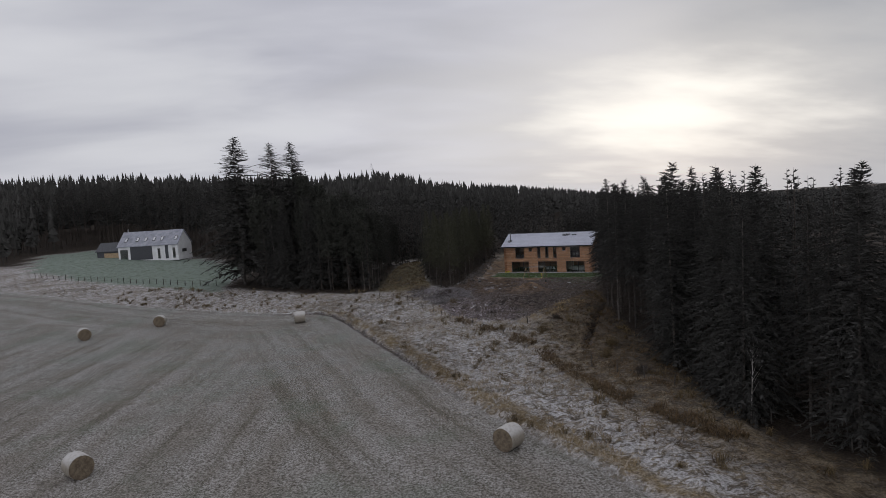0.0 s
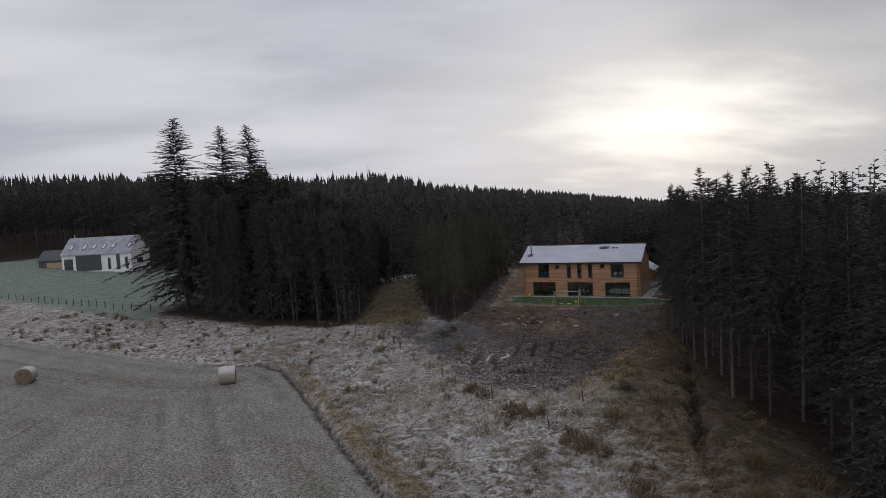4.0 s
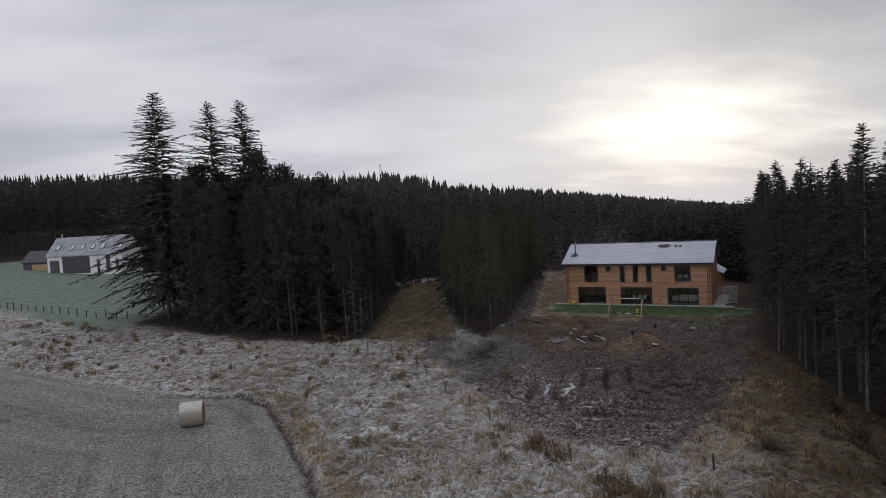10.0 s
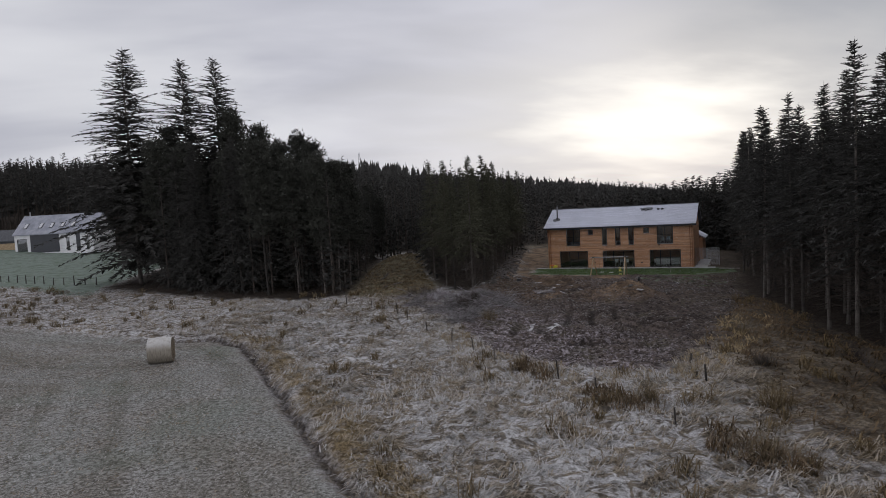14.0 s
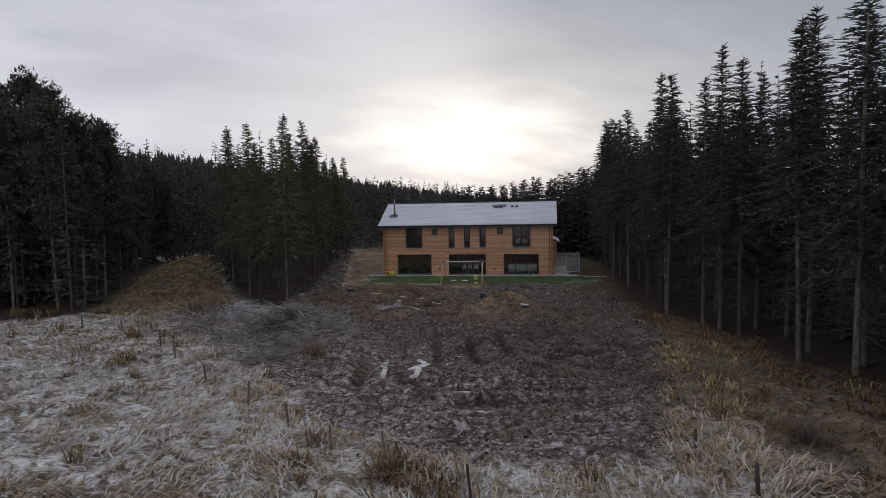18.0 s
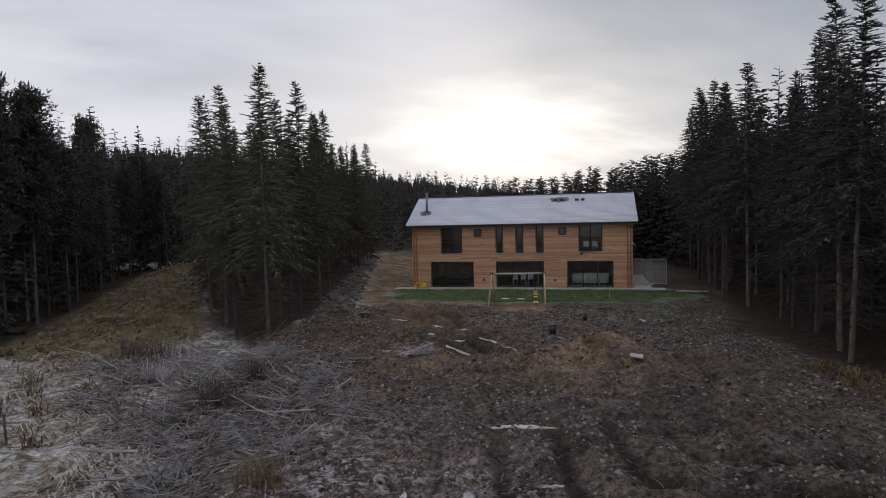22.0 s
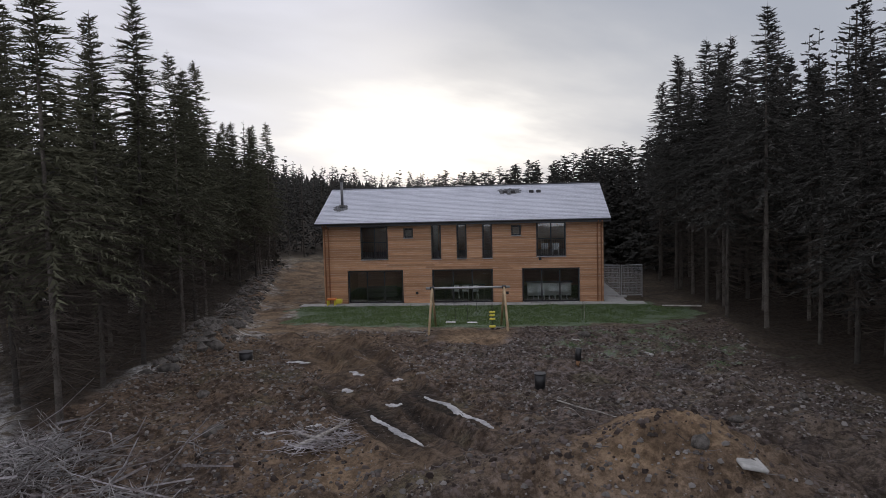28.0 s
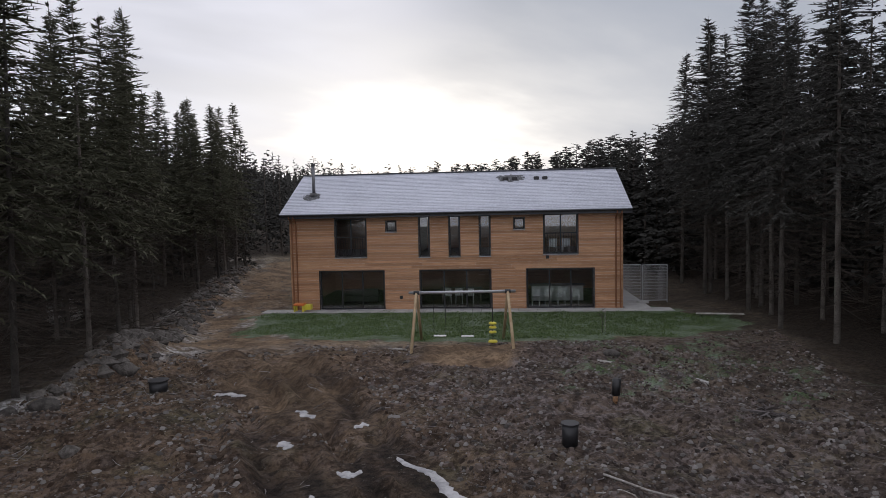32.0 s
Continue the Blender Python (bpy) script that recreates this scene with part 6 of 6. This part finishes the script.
def blades(places, g, per, ln, spread, width, lie):
    """Bent blades in tufts: two quads each, leaning along a flow that swirls over the ground."""
    V, F = [], []
    for x, y, z, s in places:
        flow = 1.2 * math.sin(0.21 * x + 0.4) + 1.4 * math.cos(0.17 * y - 0.1 * x) + 0.8 * math.sin(0.6 * x - 0.5 * y)
        for _ in range(per):
            a = flow + g.normal(0, spread)
            L = ln * s * g.uniform(0.55, 1.25)
            el = g.uniform(*lie)
            bx, by = x + g.normal(0, 0.12 * s), y + g.normal(0, 0.12 * s)
            dx, dy = math.cos(a), math.sin(a)
            px, py = -dy * width * g.uniform(0.6, 1.3), dx * width * g.uniform(0.6, 1.3)
            c, t = math.cos(el), math.sin(el)
            mx, my, mz = bx + dx * L * 0.55 * c, by + dy * L * 0.55 * c, z + L * 0.55 * t
            ex, ey, ez = bx + dx * L * (0.55 * c + 0.45), by + dy * L * (0.55 * c + 0.45), z + L * (0.55 * t - 0.12)
            k = len(V)
            V += [(bx - px, by - py, z - 0.03), (bx + px, by + py, z - 0.03), (mx + px, my + py, mz), (mx - px, my - py, mz), (ex, ey, ez)]
            F += [(k, k + 1, k + 2, k + 3), (k + 3, k + 2, k + 4)]
    return V, F


def spots(poly, n, seed, keep=None):
    g = np.random.RandomState(seed)
    xs, ys = [p[0] for p in poly], [p[1] for p in poly]
    x = g.uniform(min(xs), max(xs), n)
    y = g.uniform(min(ys), max(ys), n)
    ok = inside(poly, x, y) > 0
    if keep is not None:
        ok &= keep(x, y)
    x, y = x[ok], y[ok]
    return x, y, height(x, y)


ROUGH = [(9.5, 33), (24, 31), (20, 41), (19.5, 60), (20.5, 78), (22.5, 91), (20.5, 91), (17.5, 84), (13.2, 77), (8.3, 70.4), (3.3, 73.2), (0.8, 76.6), (-0.5, 82), (-2, 91), (0, 98), (-4, 99), (-12, 103), (-24, 104), (-38, 110.5), (-70, 128), (-95, 148), (-100, 136), (-53, 103), (-42, 96), (-27, 87), (-16.5, 84.5), (-14.1, 81.5), (-7.6, 67.6), (-2.3, 56.6), (1.8, 47.4), (5.3, 40.9), (8.2, 35.9)]
g = np.random.RandomState(21)
x, y, z = spots(ROUGH, 120000, 21, lambda x, y: inside(LEFTGROVE, x, y) < -0.6)
near = (x > -22) & (y > 46)
pick = near | (g.uniform(size=len(x)) < 0.3)
x, y, z = x[pick], y[pick], z[pick]
clump = bumps(x, y, 2.2, 31) + 0.7 * bumps(x, y, 5.0, 32)
pick = (clump > -0.12) | (g.uniform(size=len(x)) < 0.35)
x, y, z, clump = x[pick], y[pick], z[pick], clump[pick]
big = 0.7 + 1.1 * np.clip(clump, 0, 0.6) + 0.3 * g.uniform(size=len(x))
# tufts near the wood take the darker brown, so its shade is painted in
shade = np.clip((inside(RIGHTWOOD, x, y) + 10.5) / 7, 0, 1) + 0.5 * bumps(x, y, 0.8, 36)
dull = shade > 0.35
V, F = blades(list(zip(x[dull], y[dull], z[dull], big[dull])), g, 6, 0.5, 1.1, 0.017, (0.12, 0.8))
fill("bracken_litter", V, F, M_BRACKEN_SHADE, "brown dead bracken and grass by the wood, darkened for its shade", "bracken")
x, y, z, clump, big = x[~dull], y[~dull], z[~dull], clump[~dull], big[~dull]
V, F = blades(list(zip(x, y, z + 0.1 * np.clip(clump, 0, 1), big)), g, 8, 0.5, 0.8, 0.017, (0.12, 0.75))
fill("rough_grass", V, F, M_TUSSOCK, "frosted straw-coloured tussock grass, flattened and matted", "grass")
x, y, z = spots(ROUGH, 3600, 22, lambda x, y: (bumps(x, y, 0.5, 33) > 0.02) & (x > -60))
V, F = blades(list(zip(x, y, z, g.uniform(0.6, 1.4, len(x)))), g, 30, 0.75, 2.2, 0.016, (0.75, 1.4))
fill("rush_clumps", V, F, M_RUSH, "brown upright rush clumps in the frosty grass", "rushes")
def along_furrow(x, y):
    d = inside(FIELD, x, y)
    return (d < -0.8) & (d > -2.2 - 0.6 * bumps(x, y, 1.1, 37)) & (y < 84)


x, y, z = spots(ROUGH, 90000, 38, along_furrow)
x2, y2, z2 = spots(ROUGH, 90000, 54, lambda x, y: (inside(DUG, x, y) > -1.8 + 0.8 * bumps(x, y, 1.2, 55)) & (y < 81) & (bumps(x, y, 1.6, 56) > -0.1))
x, y, z = np.concatenate([x, x2]), np.concatenate([y, y2]), np.concatenate([z, z2])
V, F = blades(list(zip(x, y, z, g.uniform(0.7, 1.3, len(x)))), g, 8, 0.5, 0.9, 0.017, (0.2, 0.9))
fill("golden_grass", V, F, M_GOLD, "golden unfrosted dead grass along the furrow", "grass")
OLD_DRAIN = [(1.5, 72.8), (3.1, 69.6), (8.2, 59.5), (10.2, 51.6), (12.0, 45.6), (15.0, 39.6), (17.6, 35.4), (18.8, 36.4), (16.2, 40.6), (13.2, 46.4), (11.6, 52.0), (9.4, 60.2), (4.2, 70.2), (2.4, 73.4)]
x, y, z = spots(OLD_DRAIN, 9000, 57, lambda x, y: bumps(x, y, 1.0, 58) > -0.05)
V, F = blades(list(zip(x, y, z, g.uniform(0.6, 1.5, len(x)))), g, 9, 0.6, 1.6, 0.018, (0.45, 1.3))
fill("drain_bracken", V, F, M_BRACKEN_SHADE, "brown bracken and rushes along an old drain", "bracken")
x, y, z = spots(RIDE, 3600, 23)
V, F = blades(list(zip(x, y, z, g.uniform(0.5, 1.0, len(x)))), g, 6, 0.35, 1.0, 0.016, (0.3, 1.0))
fill("ride_grass", V, F, M_RUSH, "short dead grass on the cleared ride", "grass")
x, y, z = spots(LAWN, 20000, 24, lambda x, y: inside(LAWN, x, y) + 1.5 * bumps(x, y, 2.1, 42) > 0.7)
V, F = blades(list(zip(x, y, z, g.uniform(0.5, 1.0, len(x)))), g, 3, 0.13, 1.6, 0.014, (0.5, 1.2))
fill("lawn_grass", V, F, M_LAWNBLADE, "short green lawn turf with a little frost", "grass")
STUBBLE = [(-26, 50), (4.5, 40), (-3.2, 56), (-14.6, 80.5), (-30, 86), (-45, 92)]
x, y, z = spots(STUBBLE, 26000, 25)
V, F = blades(list(zip(x, y, z, g.uniform(0.5, 1.0, len(x)))), g, 2, 0.2, 1.2, 0.02, (0.2, 0.9))
fill("stubble", V, F, M_TUSSOCK, "short frosted stubble of the mown field", "grass")


def lumps(places, g, lo, hi, flat=0.6):
    """Rough eight-sided clods."""
    V, F = [], []
    for x, y, z in places:
        r = lo + (hi - lo) * g.uniform() ** 5
        a0 = g.uniform(0, 6.28)
        k = len(V)
        V.append((x + g.normal(0, 0.2 * r), y + g.normal(0, 0.2 * r), z + r * flat * g.uniform(0.7, 1.2)))
        for j in range(5):
            a = a0 + 1.2566 * j
            q = r * g.uniform(0.7, 1.35)
            V.append((x + q * math.cos(a), y + q * math.sin(a), z + r * flat * g.uniform(-0.05, 0.4)))
        for j in range(5):
            a = a0 + 1.2566 * j
            V.append((x + r * 0.8 * math.cos(a), y + r * 0.8 * math.sin(a), z - r * 0.5))
        for j in range(5):
            m = (j + 1) % 5
            F += [(k, k + 1 + j, k + 1 + m), (k + 1 + j, k + 6 + j, k + 6 + m, k + 1 + m)]
    return V, F



def bare(x, y):
    """Churned soil off the lawn, the sand and the wheel ruts."""
    off_ruts = (np.abs(x - rut_x(y) - 0.6) > 1.5) | (y < 93) | (bumps(x, y, 2.7, 59) > 0.05)
    return (inside(LAWN, x, y) < -0.3) & (inside(SAND, x, y) < -0.2) & off_ruts



def clods(x, y, z, g, lo, hi, tall=0.8):
    """Many rough clods at once: a peak over a ragged five-sided rim that sinks into the soil."""
    n = len(x)
    r = lo + (hi - lo) * g.uniform(size=n) ** 3
    a = g.uniform(0, 6.283, (n, 1)) + 1.2566 * np.arange(5)[None, :]
    q = r[:, None] * g.uniform(0.6, 1.4, (n, 5))
    V = np.empty((n, 11, 3))
    V[:, 0] = np.stack([x + g.normal(0, 0.3, n) * r, y + g.normal(0, 0.3, n) * r, z + r * tall * g.uniform(0.6, 1.2, n)], 1)
    V[:, 1:6, 0], V[:, 1:6, 1], V[:, 1:6, 2] = x[:, None] + 0.62 * q * np.cos(a), y[:, None] + 0.62 * q * np.sin(a), z[:, None] + r[:, None] * tall * g.uniform(0.3, 0.8, (n, 5))
    V[:, 6:, 0], V[:, 6:, 1], V[:, 6:, 2] = x[:, None] + q * np.cos(a), y[:, None] + q * np.sin(a), z[:, None] - 0.3 * r[:, None]
    j = np.arange(5)
    m = (j + 1) % 5
    tri = np.concatenate([np.stack([0 * j, 1 + j, 1 + m], 1), np.stack([1 + j, 6 + j, 6 + m], 1), np.stack([1 + j, 6 + m, 1 + m], 1)])
    F = (11 * np.arange(n))[:, None, None] + tri[None]
    return V.reshape(-1, 3), F.reshape(-1, 3)


x, y, z = spots(DUG, 60000, 26, lambda x, y: bare(x, y) & (hollow_shade(x, y) < 0.06) & (g.uniform(size=len(x)) < 0.8 + 0.9 * bumps(x, y, 1.3, 41)))
V, F = clods(x, y, z, g, 0.022, 0.085)
fill("soil_clods", V, F, M_CLOD, "dark frozen peat clods with white rime", "soil")
x, y, z = spots(DUG, 52000, 27, lambda x, y: bare(x, y) & (y + 2.2 * x > 96) & (hollow_shade(x, y) < 0.06) & (bumps(x, y, 0.8, 43) > -0.05 - 0.3 * g.uniform(size=len(x))))
V, F = clods(x, y, z + 0.01, g, 0.014, 0.08, 0.6)
fill("small_stones", V, F, M_RIMEDCHIP, "small grey stones strewn over the churned soil", "stones")
x, y, z = spots(RIDE, 5000, 61)
V, F = clods(x, y, z, g, 0.03, 0.2)
fill("ride_clods", V, F, M_RUSH, "brown turf and soil clods on the cleared ride", "soil")
x, y, z = spots(BANK, 9000, 34)
V, F = lumps(list(zip(x, y, z)), g, 0.03, 0.26, 0.8)
fill("bank_rubble", V, F, M_STONE, "rubble and stones on the bank beside the track", "stones")
x, y, z = spots(CLAY, 2600, 28, bare)
V, F = lumps(list(zip(x, y, z)), g, 0.02, 0.12, 0.5)
fill("track_stones", V, F, M_STONE, "small stones along the clay track", "stones")


def sticks(places, g, lo, hi, r, rise):
    V, F = [], []
    for x, y, z in places:
        L, a, e = g.uniform(lo, hi), g.uniform(0, 6.28), g.normal(0.08, rise)
        d = np.array([math.cos(a) * math.cos(e), math.sin(a) * math.cos(e), math.sin(e)])
        s = np.array([-math.sin(a), math.cos(a), 0])
        u = np.cross(d, s)
        p = np.array([x, y, z + 0.02 + 0.3 * L * max(0, -math.sin(e))])
        mid = p + d * L * 0.5 + s * g.normal(0, 0.06) * L + u * g.normal(0, 0.04) * L
        end = p + d * L + s * g.normal(0, 0.1) * L
        rr = r * g.uniform(0.5, 1.4)
        k = len(V)
        for q, w in ((p, rr), (mid, rr * 0.8), (end, rr * 0.35)):
            V += [q + s * w, q - s * w * 0.5 + u * w * 0.87, q - s * w * 0.5 - u * w * 0.87]
        for b in (k, k + 3):
            F += [(b, b + 1, b + 4, b + 3), (b + 1, b + 2, b + 5, b + 4), (b + 2, b, b + 3, b + 5)]
    return V, F


M_BRASH = tuft_material("mixed_brash", (0.035, 0.027, 0.024), (0.19, 0.17, 0.17), 0.4)
BRUSH = [(-6.5, 97.5), (-1.5, 101), (1.5, 99), (4.5, 96), (4.2, 89), (1.4, 83), (-1.0, 84), (-3.4, 88)]
x, y, z = spots(BRUSH, 26000, 29, lambda x, y: (bumps(x, y, 1.4, 39) > -0.02 - 0.25 * np.clip(inside(BRUSH, x, y) - 1.2, -1.4, 1)) & (g.uniform(size=len(x)) < 0.55))
V, F = sticks(list(zip(x, y, z + 0.3 * g.uniform(size=len(x)) * np.clip(bumps(x, y, 1.4, 39) + 0.5, 0, 1))), g, 0.3, 1.2, 0.012, 0.3)
fill("brushwood", V, F, M_BRASH, "tangle of frosted grey and brown brash", "brushwood")
x, y, z = spots(BRUSH, 260, 40)
V, F = sticks(list(zip(x, y, z + 0.15)), g, 1.0, 2.6, 0.028, 0.2)
fill("broken_branches", V, F, M_FROSTSTICK, "larger broken branches lying in the brash", "brushwood")
x, y, z = spots(DUG, 4200, 30, bare)
V, F = sticks(list(zip(x, y, z)), g, 0.1, 0.45, 0.008, 0.12)
fill("scattered_twigs", V, F, M_BRASH, "pale twigs scattered over the soil", "twigs")
a = g.uniform(0, 6.28, 260)
q = 0.8 * g.uniform(size=260) ** 0.6
x, y = 6.9 + q * np.cos(a), 95.5 + q * np.sin(a)
V, F = sticks(list(zip(x, y, height(x, y) + 0.14 * (1.1 - q))), g, 0.2, 0.65, 0.012, 0.1)
fill("stick_heap", V, F, M_FROSTSTICK, "small heap of grey frosted sticks", "brushwood")
a = g.uniform(0, 6.28, 34)
q = 0.4 * g.uniform(size=34) ** 0.6
x, y = 18.3 + q * np.cos(a), 97.4 + q * np.sin(a)
V, F = sticks(list(zip(x, y, height(x, y) + 0.2 * (0.7 - q))), g, 0.2, 0.6, 0.02, 0.25)
fill("twig_pile", V, F, M_BRASH, "little pile of pale broken sticks", "brushwood")
x, y, z = spots([(-4, 100), (4, 108), (6, 118), (9, 134), (6.6, 136), (3.4, 120), (1.0, 108), (-1.5, 102)], 1500, 35)
V, F = sticks(list(zip(x, y, z + 0.1)), g, 0.4, 1.5, 0.02, 0.25)
fill("edge_brash", V, F, M_TWIG, "dark brash and roots along the trees", "brushwood")


def dead_bush(x, y, s, label, mat):
    gg = np.random.RandomState(int(abs(x * 50 + y)))
    V, F = [], []
    z = ground_z(x, y)
    for _ in range(150):
        a, e, L = gg.uniform(0, 6.28), gg.uniform(0.35, 1.45), s * gg.uniform(0.6, 1.2)
        d = np.array([math.cos(a) * math.cos(e), math.sin(a) * math.cos(e), math.sin(e)])
        p = np.array([x + gg.normal(0, 0.2 * s), y + gg.normal(0, 0.2 * s), z - 0.05])
        sd = np.array([-math.sin(a), math.cos(a), 0]) * 0.011
        k = len(V)
        m = p + d * L * 0.6
        V += [p - sd, p + sd, m + sd * 0.7, m - sd * 0.7, p + d * L + np.array([0, 0, -0.1 * L])]
        F += [(k, k + 1, k + 2, k + 3), (k + 3, k + 2, k + 4)]
        for _ in range(3):
            e2 = m + gg.normal(0, 0.3, 3) * L * 0.6
            k = len(V)
            V += [m, m + sd * 0.8, e2]
            F.append((k, k + 1, k + 2))
    tagged(new("dead_bush", mesh_of("dead_bush", V, F, mat)), label, "bush", "dead bushes")


for x, y, s, m in ((1.4, 84.6, 1.0, M_RUSH), (-0.2, 90.5, 1.3, M_TWIG), (-3.2, 97.2, 1.5, M_TWIG), (-1.8, 96.0, 1.2, M_FROSTSTICK), (-4.5, 99.3, 1.3, M_TWIG), (0.8, 93.0, 1.1, M_TWIG), (-2.6, 94.2, 1.2, M_FROSTSTICK),
                   (6.5, 66.6, 1.0, M_RUSH), (10.8, 65.5, 1.3, M_RUSH), (8.2, 61.2, 1.1, M_RUSH), (13.0, 70.8, 0.9, M_TWIG), (16.2, 58.0, 1.2, M_RUSH), (14.8, 54.5, 1.2, M_RUSH), (16.5, 49.5, 1.1, M_TWIG)):
    dead_bush(x, y, s, "leafless brown bush in the rough grass", m)


def birch(x, y, h):
    root = thing("birch_tree", pose(x, y, ground_z(x, y), 0, 2, 0), "thin bare pale birch in front of the spruces", "tree")
    part("trunk", rodded((0, 0, -0.2), (0.1, 0, h), 0.05, 0.012, seg=7), M_LOG, root, smooth=True)
    gg = random.Random(6)
    for i in range(16):
        zz, a = gg.uniform(0.3, 0.95) * h, gg.uniform(0, 6.28)
        L = gg.uniform(0.5, 1.1)
        part("branch", rodded((0.1 * zz / h, 0, zz), (0.1 + L * 0.5 * math.cos(a), L * 0.5 * math.sin(a), zz + L), 0.012, 0.004, seg=5), M_LOG, root)


birch(20.4, 39.3, 5.2)


def mast(x, y, h):
    root = thing("lattice_mast", pose(x, y, ground_z(x, y)), "thin distant steel lattice mast on the wooded hill", "mast")
    for sx in (-0.5, 0.5):
        part("leg", rodded((sx * 2, 0, 0), (sx * 0.5, 0, h), 0.12, 0.08, seg=5), M_GALV, root)
    for i in range(6):
        zz = h * (0.3 + 0.13 * i)
        part("strut", boxed(-1.0 + 0.1 * i, 1.0 - 0.1 * i, -0.06, 0.06, zz, zz + 0.15), M_GALV, root)


mast(-47, 398, 21)
mast(-262, 360, 30)
